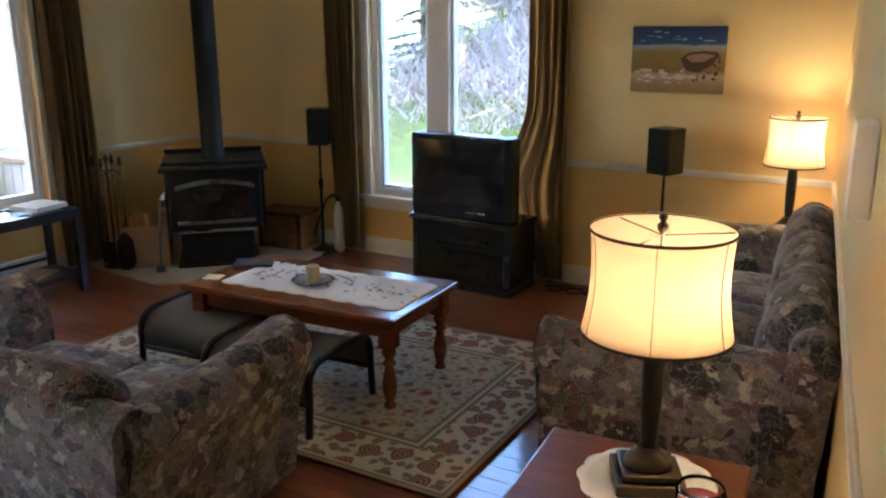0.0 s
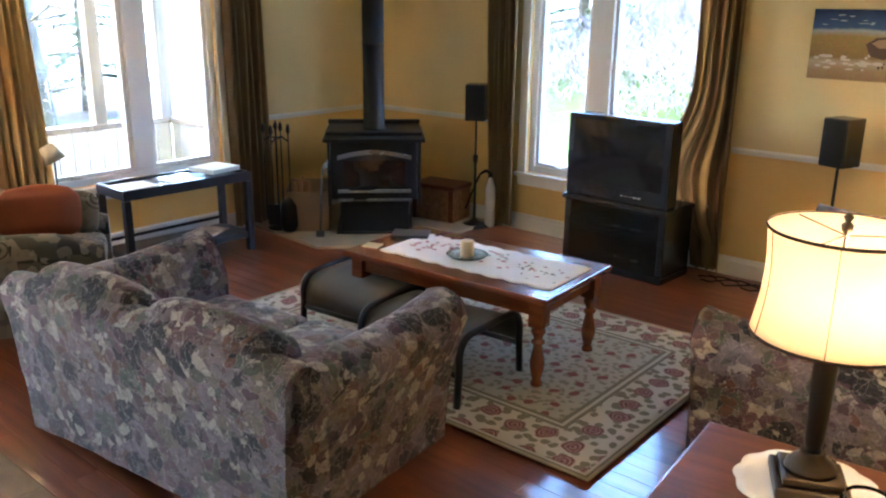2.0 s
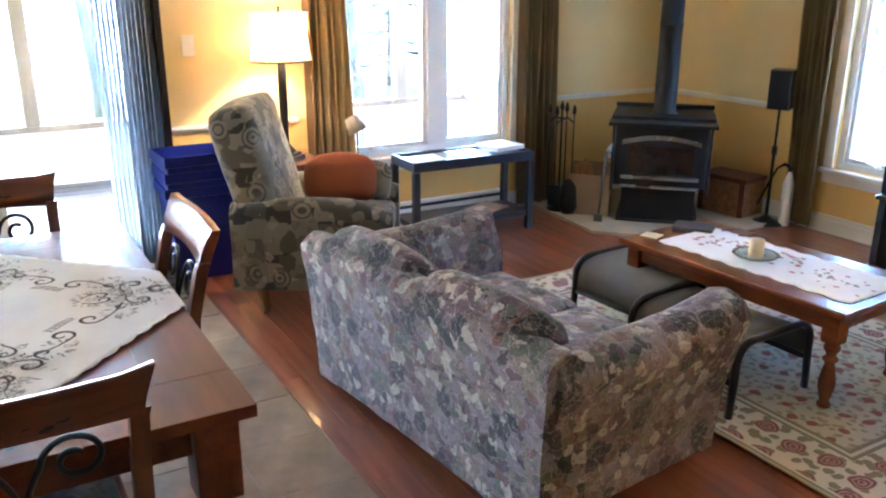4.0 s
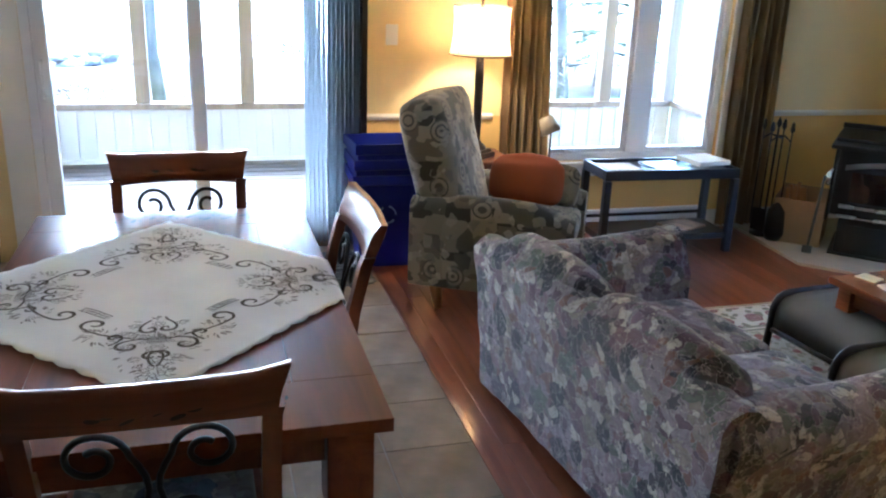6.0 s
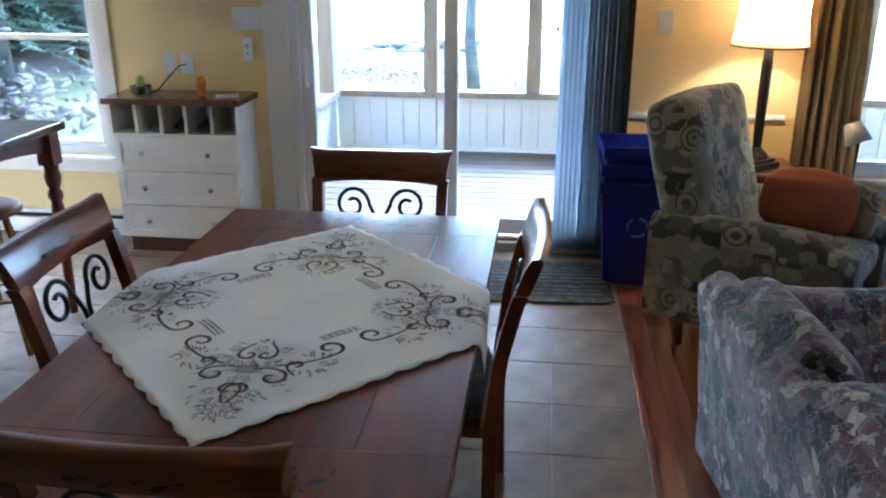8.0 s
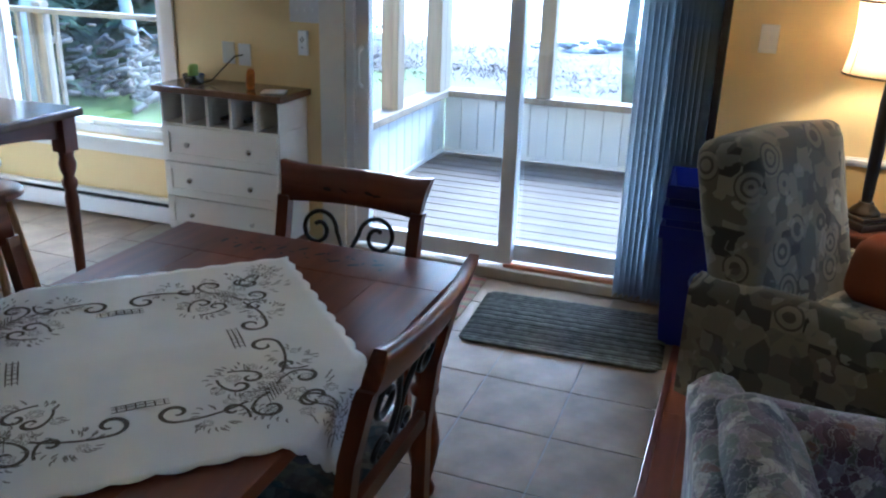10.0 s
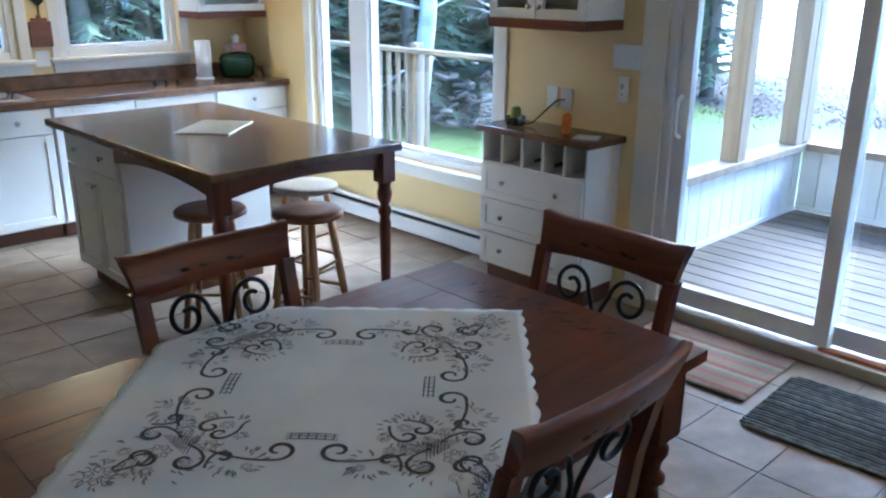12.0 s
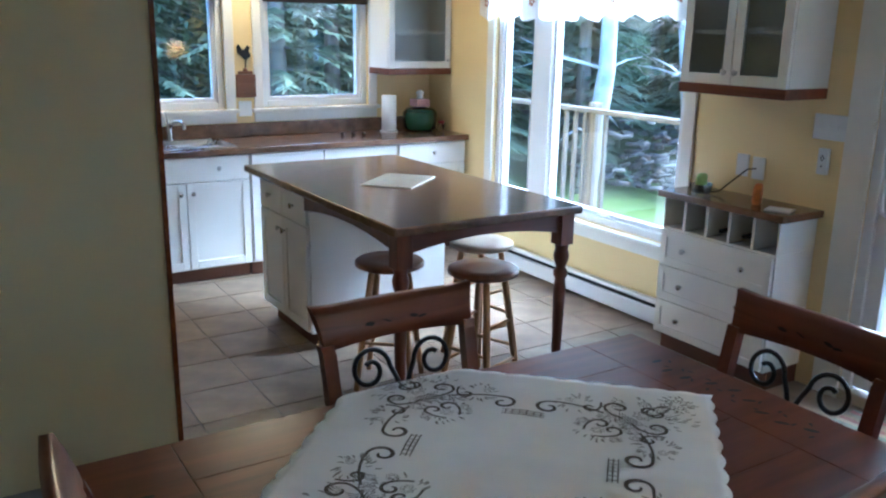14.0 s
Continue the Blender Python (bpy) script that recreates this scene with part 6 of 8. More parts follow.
ob = thing("braided_mat", pose(-4.12, 0.25, 0.001, 0, 0, 3), "grey-green braided door mat on the tiles", "mat")
braid = tinted("grey_green_braid", (0.135, 0.135, 0.12), 1.0, vary=0.45, fine=90, coarse=30, bump=0.6, per_object=0.6)
for k in range(24):
    bm = bmesh.new()
    x = -0.276 + 0.024 * k
    cut = 0.02 if k in (0, 23) else 0.0
    tube(bm, [(x + 0.002 * math.sin(j * 1.9), -0.44 + cut + (0.88 - 2 * cut) * j / 30, 0.008) for j in range(31)], [0.005] + [0.0105 + 0.0015 * (j % 2) for j in range(29)] + [0.005], 6)
    for v in bm.verts:
        v.co.z = max(0.0, min(0.017, v.co.z))
    part("braid", bm, braid, ob)
bm = bmesh.new()
sheet(bm, [[Vector((-0.27 + 0.54 * i / 10, -0.35 + 0.70 * j / 14, 0.007)) for i in range(11)] for j in range(15)], -0.006)
solo("striped_rug", bm, [braid_material("striped_cotton", [(0.25, 0.18, 0.11), (0.22, 0.10, 0.08), (0.29, 0.23, 0.15), (0.18, 0.18, 0.13), (0.28, 0.11, 0.095), (0.23, 0.185, 0.125)], 0, 5.5)], "thin cotton rug with pink and tan stripes", "rug", m=pose(-4.25, -0.60, 0.001, 0, 0, 2))

# switches and sensors
def plate(name, m, w, h, toggles, label, category):
    ob = thing(name, m, label, category)
    bm = bmesh.new()
    box(bm, -w / 2, w / 2, -0.007, -0.0006, -h / 2, h / 2, bevel=0.003)
    part("plate", bm, VINYL, ob)
    for k in range(toggles):
        bm = bmesh.new()
        x = (k - (toggles - 1) / 2) * 0.046
        box(bm, x - 0.006, x + 0.006, -0.016, -0.0075, -0.006, 0.012, bevel=0.002)
        part("toggle", bm, VINYL, ob)
    return ob


plate("light_switch", m_west @ Matrix.Translation((3.67, 0, 1.295)), 0.17, 0.12, 3, "white triple light switch above the drawer cabinet", "light switch")
plate("light_switch", m_west @ Matrix.Translation((5.79 + 0.13, 0, 1.30)), 0.075, 0.12, 1, "white light switch by the patio door", "light switch")
plate("wall_outlet", m_west @ Matrix.Translation((3.20, 0, 1.05)), 0.075, 0.115, 0, "white wall outlet above the drawer cabinet", "outlet")
plate("wall_outlet", m_west @ Matrix.Translation((3.30, 0, 1.045)), 0.075, 0.115, 0, "white wall outlet above the drawer cabinet", "outlet")
ob = thing("remote_holder", m_west @ Matrix.Translation((3.665, 0, 1.13)), "white remote control in a wall cradle", "remote")
bm = bmesh.new()
box(bm, -0.026, 0.026, -0.025, -0.0006, -0.06, 0.065, bevel=0.005)
part("body", bm, VINYL, ob)
bm = bmesh.new()
for x, z in ((0, 0.03), (-0.008, 0.02), (0.008, 0.02), (0, 0.01), (0, -0.02)):
    box(bm, x - 0.004, x + 0.004, -0.0275, -0.0255, z - 0.003, z + 0.003)
tagged(part("buttons", bm, PLASTIC, ob), kind="stuff")
plate("light_switch", m_east @ Matrix.Translation((2.1, 0, 1.25)), 0.075, 0.12, 1, "white light switch on the wall by the sofa", "light switch")
ob = thing("thermostat", m_east @ Matrix.Translation((2.75, 0, 1.32)), "white wall chime box above the sofa end", "chime box")
bm = bmesh.new()
box(bm, -0.09, 0.09, -0.055, -0.0006, -0.12, 0.12, bevel=0.006)
part("case", bm, VINYL, ob)

# ---- kitchen ----
def knob(parent, x, y, z, mat=None):
    bm = bmesh.new()
    lathe(bm, [(0.006, 0.0), (0.006, 0.012), (0.014, 0.016), (0.015, 0.024), (0.004, 0.028)], 12, m=Matrix.Translation((x, y, z)) @ pose(0, 0, 0, -90, 0, 0))
    part("knob", bm, mat or STEEL, parent)


def shaker(parent, x0, x1, z0, z1, y, name, knobs=(), pane=None):
    """A framed door or drawer front with a recessed panel; its face looks along +y."""
    bm = bmesh.new()
    f = min(0.05, (z1 - z0) * 0.28)
    if pane or z1 - z0 > 0.2:
        for a, b, c, d in ((x0, x0 + f, z0, z1), (x1 - f, x1, z0, z1), (x0 + f, x1 - f, z0, z0 + f), (x0 + f, x1 - f, z1 - f, z1)):
            box(bm, a, b, y, y + 0.02, c, d, bevel=0.002)
        if not pane:
            box(bm, x0 + f, x1 - f, y, y + 0.011, z0 + f, z1 - f)
    else:
        box(bm, x0, x1, y, y + 0.02, z0, z1, bevel=0.003)
    o = part(name, bm, WHITE, parent)
    if pane:
        bm = bmesh.new()
        box(bm, x0 + f, x1 - f, y + 0.006, y + 0.010, z0 + f, z1 - f)
        part("pane", bm, pane, o)
    for kx, kz in knobs:
        knob(o, kx, y + 0.02, kz)
    return o


def base_unit(m, w, depth, h, fronts, label, kick=0.10, name="base_cabinet", category="cabinet"):
    ob = thing(name, m, label, category)
    bm = bmesh.new()
    box(bm, 0.001, w - 0.001, 0, depth - 0.022, kick, h, bevel=0.002)
    part("body", bm, WHITE, ob)
    bm = bmesh.new()
    box(bm, 0.001, w - 0.001, 0, depth - 0.09, 0, kick - 0.001)
    part("toe_kick", bm, KICK, ob)
    for x0, x1, z0, z1, kn, nm in fronts:
        shaker(ob, x0, x1, z0, z1, depth - 0.0215, nm, kn)
    return ob


CY = S + 0.003
m_sb = lambda x: Matrix.Translation((x, CY, 0))
base_unit(m_sb(-2.82), 0.88, 0.575, 0.875, [(0.01, 0.87, 0.71, 0.865, [(0.22, 0.79), (0.66, 0.79)], "drawer"), (0.01, 0.437, 0.115, 0.70, [(0.40, 0.63)], "door"), (0.443, 0.87, 0.115, 0.70, [(0.48, 0.63)], "door")], "white sink cabinet with framed doors")
dw = thing("dishwasher", m_sb(-3.36), "white built-in dishwasher under the brown worktop", "dishwasher")
bm = bmesh.new()
box(bm, 0.002, 0.538, 0, 0.56, 0.10, 0.875, bevel=0.004)
part("body", bm, VINYL, dw)
bm = bmesh.new()
box(bm, 0.006, 0.534, 0.561, 0.58, 0.115, 0.73, bevel=0.004)
part("door", bm, VINYL, dw)
bm = bmesh.new()
box(bm, 0.006, 0.534, 0.561, 0.59, 0.735, 0.87, bevel=0.006)
box(bm, 0.12, 0.42, 0.5905, 0.60, 0.83, 0.85, bevel=0.003)
part("control_panel", bm, VINYL, dw)
bm = bmesh.new()
box(bm, 0.01, 0.53, 0.0, 0.50, 0, 0.099)
part("toe_kick", bm, KICK, dw)
base_unit(m_sb(-3.97), 0.605, 0.575, 0.875, [(0.008, 0.597, 0.71, 0.865, [(0.30, 0.79)], "drawer"), (0.008, 0.597, 0.42, 0.70, [(0.30, 0.62)], "drawer"), (0.008, 0.597, 0.115, 0.41, [(0.30, 0.33)], "drawer")], "white drawer cabinet with steel knobs")
base_unit(m_sb(-4.585), 0.61, 0.575, 0.875, [(0.008, 0.602, 0.71, 0.865, [(0.30, 0.79)], "drawer"), (0.008, 0.602, 0.42, 0.70, [(0.30, 0.62)], "drawer"), (0.008, 0.602, 0.115, 0.41, [(0.30, 0.33)], "drawer")], "white corner drawer cabinet with steel knobs")
ct = thing("worktop", Matrix(), "brown laminate kitchen worktop with raised back edge", "worktop")
bm = bmesh.new()
SX0, SX1, SY0, SY1 = -2.74, -1.98, -4.93, -4.49
for a, b, c, d in ((-4.588, SX0, CY, -4.40), (SX1, -1.72, CY, -4.40), (SX0, SX1, CY, SY0), (SX0, SX1, SY1, -4.40)):
    box(bm, a, b, c, d, 0.877, 0.915)
box(bm, -4.588, -1.72, -4.4, -4.385, 0.875, 0.917, bevel=0.006)
part("top", bm, LAMINATE, ct)
bm = bmesh.new()
box(bm, -4.588, -1.72, CY, CY + 0.022, 0.916, 1.015, bevel=0.005)
part("backsplash", bm, LAMINATE, ct)
sk = thing("kitchen_sink", pose((SX0 + SX1) / 2, (SY0 + SY1) / 2, 0.9155), "double bowl stainless steel sink", "sink")
bm = bmesh.new()
hx, hy = (SX1 - SX0) / 2, (SY1 - SY0) / 2
for a, b in ((-hx + 0.03, -0.02), (0.02, hx - 0.03)):
    rows = [[Vector((p, q, z)) for p, q in ((a + e, -hy + 0.03 + e), (b - e, -hy + 0.03 + e), (b - e, hy - 0.08 - e), (a + e, hy - 0.08 - e), (a + e, -hy + 0.03 + e))] for e, z in ((0, 0.004), (0.012, -0.02), (0.02, -0.15))]
    sheet(bm, rows, smooth=False)
    bm.faces.new([bm.verts.new(p) for p in rows[-1][:4]])
part("bowl", bm, STEEL, sk)
bm = bmesh.new()
for b in ((-hx - 0.012, hx + 0.012, -hy - 0.012, -hy + 0.03), (-hx - 0.012, hx + 0.012, hy - 0.08, hy + 0.012), (-hx - 0.012, -hx + 0.03, -hy + 0.03, hy - 0.08), (hx - 0.03, hx + 0.012, -hy + 0.03, hy - 0.08), (-0.02, 0.02, -hy + 0.03, hy - 0.08)):
    box(bm, *b, 0.0005, 0.006, bevel=0.002)
part("rim", bm, STEEL, sk)
fa = thing("faucet", pose(-2.42, -4.95 + 0.03, 0.9165), "chrome single lever kitchen faucet", "faucet")
bm = bmesh.new()
lathe(bm, [(0.03, 0), (0.03, 0.01), (0.018, 0.02), (0.018, 0.10), (0.012, 0.12)], 16)
tube(bm, [(0, 0, 0.09), (-0.02, 0.05, 0.14), (-0.05, 0.12, 0.15), (-0.06, 0.16, 0.13), (-0.06, 0.165, 0.10)], 0.012, 10)
part("spout", bm, STEEL, fa)
bm = bmesh.new()
tube(bm, [(0, 0, 0.12), (0.01, -0.01, 0.15), (0.02, 0.0, 0.20)], [0.014, 0.01, 0.007], 8)
part("lever", bm, STEEL, fa)

# kitchen island with overhanging top
il = thing("kitchen_island", pose(-3.025, -2.755, 0), "white kitchen island with brown top on turned legs", "kitchen island")
bm = bmesh.new()
box(bm, -0.42, 0.42, -0.84, -0.16, 0.10, 0.884, bevel=0.003)
part("body", bm, WHITE, il)
bm = bmesh.new()
box(bm, -0.37, 0.37, -0.80, -0.20, 0, 0.099)
part("toe_kick", bm, KICK, il)
side = Matrix.Translation((0.42, -0.16, 0)) @ pose(0, 0, 0, 0, 0, -90)


def island_front(x0, x1, z0, z1, kn, nm):
    bm = bmesh.new()
    f = min(0.05, (z1 - z0) * 0.28)
    if z1 - z0 > 0.2:
        for a, b, c, d in ((x0, x0 + f, z0, z1), (x1 - f, x1, z0, z1), (x0 + f, x1 - f, z0, z0 + f), (x0 + f, x1 - f, z1 - f, z1)):
            box(bm, a, b, 0.0005, 0.02, c, d, bevel=0.002, m=side)
        box(bm, x0 + f, x1 - f, 0.0005, 0.011, z0 + f, z1 - f, m=side)
    else:
        box(bm, x0, x1, 0.0005, 0.02, z0, z1, bevel=0.003, m=side)
    o = part(nm, bm, WHITE, il)
    for kx, kz in kn:
        bm = bmesh.new()
        lathe(bm, [(0.006, 0.0), (0.006, 0.012), (0.014, 0.016), (0.015, 0.024), (0.004, 0.028)], 12, m=side @ Matrix.Translation((kx, 0.02, kz)) @ pose(0, 0, 0, -90, 0, 0))
        part("knob", bm, STEEL, o)


island_front(0.008, 0.336, 0.70, 0.865, [(0.17, 0.785)], "drawer")
island_front(0.342, 0.672, 0.70, 0.865, [(0.51, 0.785)], "drawer")
island_front(0.008, 0.336, 0.115, 0.69, [(0.30, 0.62)], "door")
island_front(0.342, 0.672, 0.115, 0.69, [(0.375, 0.62)], "door")
bm = bmesh.new()
box(bm, -0.505, 0.505, -0.915, 0.915, 0.886, 0.925, bevel=0.010)
part("top", bm, LAMINATE, il)
for s in (-1, 1):
    bm = bmesh.new()
    rows = [[Vector((s * 0.44 + dx, -0.155 + 1.0 * k / 14, z)) for dx, z in ((-0.011, 0.885), (0.011, 0.885), (0.011, 0.885 - 0.05 - 0.045 * (2 * k / 14 - 1) ** 2), (-0.011, 0.885 - 0.05 - 0.045 * (2 * k / 14 - 1) ** 2), (-0.011, 0.885))] for k in range(15)]
    sheet(bm, rows, smooth=False)
    part("apron", bm, CHERRY, il)
    bm = bmesh.new()
    lathe(bm, [(0.016, 0.0), (0.019, 0.02), (0.030, 0.52), (0.024, 0.56), (0.034, 0.58), (0.034, 0.60), (0.022, 0.62), (0.034, 0.65), (0.038, 0.68), (0.030, 0.71), (0.034, 0.735)], 16, m=Matrix.Translation((s * 0.44, 0.85, 0)))
    box(bm, s * 0.44 - 0.038, s * 0.44 + 0.038, 0.812, 0.888, 0.735, 0.885, bevel=0.004)
    part("leg", bm, CHERRY_Z, il)
bm = bmesh.new()
rows = [[Vector((-0.42 + 0.84 * k / 14, 0.85 + dy, z)) for dy, z in ((-0.011, 0.885), (0.011, 0.885), (0.011, 0.885 - 0.05 - 0.045 * (2 * k / 14 - 1) ** 2), (-0.011, 0.885 - 0.05 - 0.045 * (2 * k / 14 - 1) ** 2), (-0.011, 0.885))] for k in range(15)]
sheet(bm, rows, smooth=False)
part("apron", bm, CHERRY, il)
tv_ = thing("glass_trivet", pose(-3.07, -2.79, 0.9255, 0, 0, 40), "glass cutting board printed with olives and leaves", "cutting board")
bm = bmesh.new()
box(bm, -0.19, 0.19, -0.14, 0.14, 0, 0.007, bevel=0.002)
part("board", bm, tinted("cream_print", (0.74, 0.69, 0.54), 0.15, vary=0.15, coat=0.5), tv_)
bm = bmesh.new()
rnd = random.Random(6)
for k in range(34):
    x, y, r = rnd.uniform(-0.15, 0.15), rnd.uniform(-0.10, 0.10), rnd.uniform(0.006, 0.018)
    bm.faces.new([bm.verts.new((x + r * math.cos(a), y + 0.6 * r * math.sin(a), 0.0078 + 0.0001 * k / 34)) for a in [6.283 * q / 7 for q in range(7)]])
tagged(part("print", bm, tinted("olive_print", (0.13, 0.13, 0.05), 0.3, vary=0.5, coarse=30), tv_), kind="stuff")


def stool(m, seat_mat, label):
    ob = thing("bar_stool", m, label, "stool", "round bar stools")
    bm = bmesh.new()
    lathe(bm, [(0.155, 0.605), (0.168, 0.612), (0.168, 0.630), (0.158, 0.638), (0.08, 0.634), (0.01, 0.633)], 28)
    part("seat", bm, seat_mat, ob)
    feet = []
    for k in range(4):
        a = math.pi / 4 + k * math.pi / 2
        top, bot = Vector((0.10 * math.cos(a), 0.10 * math.sin(a), 0.604)), Vector((0.195 * math.cos(a), 0.195 * math.sin(a), 0.0))
        bm = bmesh.new()
        tube(bm, [bot, bot.lerp(top, 0.5), top], [0.014, 0.018, 0.016], 8)
        part("leg", bm, OAK, ob)
        feet.append((bot, top))
    for u, pairs in ((0.30, (0, 2)), (0.40, (1, 3)), (0.62, (0, 2))):
        for k in pairs:
            bm = bmesh.new()
            a, b = feet[k], feet[(k + 1) % 4]
            tube(bm, [a[0].lerp(a[1], u), b[0].lerp(b[1], u)], 0.009, 8)
            part("rung", bm, OAK, ob)
    return ob


s1 = stool(pose(-3.10, -2.03, 0, 0, 0, 20), DARKOAK, "round wooden bar stool with walnut seat by the island")
s2 = stool(pose(-2.78, -2.36, 0, 0, 0, 50), DARKOAK, "round wooden bar stool with walnut seat under the island")
s3 = stool(pose(-3.38, -2.45, 0, 0, 0, 10), tinted("pale_stool_seat", (0.62, 0.50, 0.34), 0.4), "round bar stool with pale seat under the island")

# drawer cabinet with pigeonholes against the west wall
dcab = thing("drawer_cabinet", Matrix.Translation((W + 0.003, -2.05, 0)), "white drawer cabinet with pigeonholes and brown top", "cabinet")
DW_, DD_ = 0.72, 0.285
bm = bmesh.new()
box(bm, 0, DD_, 0, DW_, 0.10, 0.70, bevel=0.002)
part("body", bm, WHITE, dcab)
bm = bmesh.new()
box(bm, 0, DD_ - 0.05, 0.01, DW_ - 0.01, 0, 0.099)
part("toe_kick", bm, KICK, dcab)
bm = bmesh.new()
box(bm, 0, 0.02, 0, DW_, 0.7005, 0.862)
part("back_panel", bm, WHITE, dcab)
for k in range(6):
    bm = bmesh.new()
    y = DW_ * k / 5
    box(bm, 0.0205, DD_, max(0, y - 0.008), min(DW_, y + 0.008), 0.7005, 0.862, bevel=0.001)
    part("divider", bm, WHITE, dcab)
bm = bmesh.new()
box(bm, -0.001, DD_ + 0.03, -0.03, DW_ + 0.03, 0.863, 0.898, bevel=0.006)
part("top", bm, LAMINATE, dcab)
for z0, z1 in ((0.50, 0.69), (0.305, 0.49), (0.11, 0.295)):
    bm = bmesh.new()
    for a, b, c, d in ((0.01, 0.05, z0, z1), (DW_ - 0.05, DW_ - 0.01, z0, z1), (0.05, DW_ - 0.05, z0, z0 + 0.04), (0.05, DW_ - 0.05, z1 - 0.04, z1)):
        box(bm, DD_ + 0.0005, DD_ + 0.02, a, b, c, d, bevel=0.002)
    box(bm, DD_ + 0.0005, DD_ + 0.012, 0.05, DW_ - 0.05, z0 + 0.04, z1 - 0.04)
    o = part("drawer", bm, WHITE, dcab)
    for y in (0.17, 0.55):
        bm = bmesh.new()
        lathe(bm, [(0.006, 0.0), (0.006, 0.012), (0.014, 0.016), (0.015, 0.024), (0.004, 0.028)], 12, m=Matrix.Translation((DD_ + 0.012, y, (z0 + z1) / 2)) @ pose(0, 0, 0, 0, 90, 0))
        part("knob", bm, STEEL, o)
for y in (0.36, 0.50):
    bm = bmesh.new()
    lathe(bm, [(0.035, 0.0), (0.038, 0.01), (0.012, 0.16), (0.012, 0.2)], 12, m=Matrix.Translation((W + 0.06, -2.05 + y, 0.742)) @ pose(0, 0, 0, 0, 90, 0))
    solo("wine_bottle", bm, [tinted("dark_bottle", (0.01, 0.012, 0.01), 0.15)], "dark wine bottle lying in a pigeonhole", "bottle")
# small ceiling fixture over the sink
cf = thing("ceiling_light", pose(-2.95, -4.72, H), "small lit ceiling light over the sink", "ceiling light")
bm = bmesh.new()
lathe(bm, [(0.09, -0.001), (0.09, -0.03), (0.07, -0.04)], 20)
part("base", bm, STEEL, cf)
bm = bmesh.new()
lathe(bm, [(0.065, -0.041), (0.06, -0.09), (0.03, -0.11)], 20)
part("diffuser", bm, BULB, cf, "warm glowing glass")
lamp_light("sink_glow", (-2.95, -4.72, H - 0.16), 1.2)
# on the drawer cabinet
gl = thing("glass_dish", pose(-4.40, -1.90, 0.899), "clear glass dish with a green sachet", "dish")
bm = bmesh.new()
lathe(bm, [(0.04, 0), (0.05, 0.004), (0.06, 0.05), (0.056, 0.05), (0.046, 0.008), (0.005, 0.006)], 18)
part("bowl", bm, CLEAR, gl)
bm = bmesh.new()
cushion(bm, -0.035, 0.035, -0.012, 0.012, 0.012, 0.10, 0.006, 5, corner=0.4)
part("sachet", bm, tinted("lime_wrapper", (0.45, 0.55, 0.12), 0.35), gl)
bm = bmesh.new()
for k in range(2):
    cushion(bm, -0.02 + 0.03 * k, 0.01 + 0.03 * k, -0.02, 0.02, 0, 0.10, 0.006, 5, corner=0.3)
solo("orange_packet", bm, [tinted("orange_card", (0.60, 0.20, 0.03), 0.4, vary=0.25, coarse=30)], "small orange packet on the brown cabinet top", "packet", m=pose(-4.42, -1.56, 0.899, 0, 0, 30))
bm = bmesh.new()
box(bm, -0.05, 0.05, -0.06, 0.06, 0, 0.008, bevel=0.002)
solo("envelope", bm, [PAPER], "white envelope on the brown cabinet top", "envelope", m=pose(-4.38, -1.40, 0.899, 0, 0, 20))
bm = bmesh.new()
tube(bm, [(W + 0.02, -1.70, 1.045), (W + 0.05, -1.73, 1.04), (W + 0.09, -1.79, 0.97), (W + 0.13, -1.83, 0.915), (W + 0.17, -1.86, 0.906)], 0.004, 6)
solo("charger_cable", bm, [PLASTIC], "thin black charger cable plugged into the outlet", "cable")

# wall cabinets with frosted doors
FROST = glass("frosted_cabinet_glass", (0.85, 0.90, 0.88), 0.25)


def wall_cabinet(m, w, depth, z0, z1, doors, label):
    ob = thing("wall_cabinet", m, label, "wall cabinet", "white wall cabinets")
    bm = bmesh.new()
    for b in ((0, 0.018, 0.0, depth - 0.022, z0, z1), (w - 0.018, w, 0.0, depth - 0.022, z0, z1), (0.0185, w - 0.0185, 0, 0.012, z0, z1), (0.0185, w - 0.0185, 0.0125, depth - 0.022, z0, z0 + 0.018), (0.0185, w - 0.0185, 0.0125, depth - 0.022, z1 - 0.018, z1)):
        box(bm, *b)
    part("body", bm, WHITE, ob)
    for k in (1, 2):
        bm = bmesh.new()
        z = z0 + (z1 - z0) * k / 3
        box(bm, 0.0185, w - 0.0185, 0.0125, depth - 0.04, z, z + 0.015)
        part("shelf", bm, WHITE, ob)
    for k in range(doors):
        a, b = w * k / doors + 0.003, w * (k + 1) / doors - 0.003
        kx = b - 0.03 if k == 0 and doors > 1 else a + 0.03
        shaker(ob, a, b, z0, z1, depth - 0.0215, "door", [(kx, z0 + 0.06)], FROST)
    bm = bmesh.new()
    box(bm, -0.003, w + 0.003, 0.0, depth + 0.003, z0 - 0.05, z0 - 0.001, bevel=0.004)
    part("light_rail", bm, CHERRY, ob, "reddish wood strip")


wall_cabinet(Matrix.Translation((-4.585, CY, 0)), 0.56, 0.33, 1.415, 2.20, 1, "white wall cabinet with glass door in the corner")
wall_cabinet(Matrix.Translation((W + 0.003, -1.37, 0)) @ pose(0, 0, 0, 0, 0, -90), 0.63, 0.31, 1.475, 2.20, 2, "white wall cabinet with two frosted glass doors")

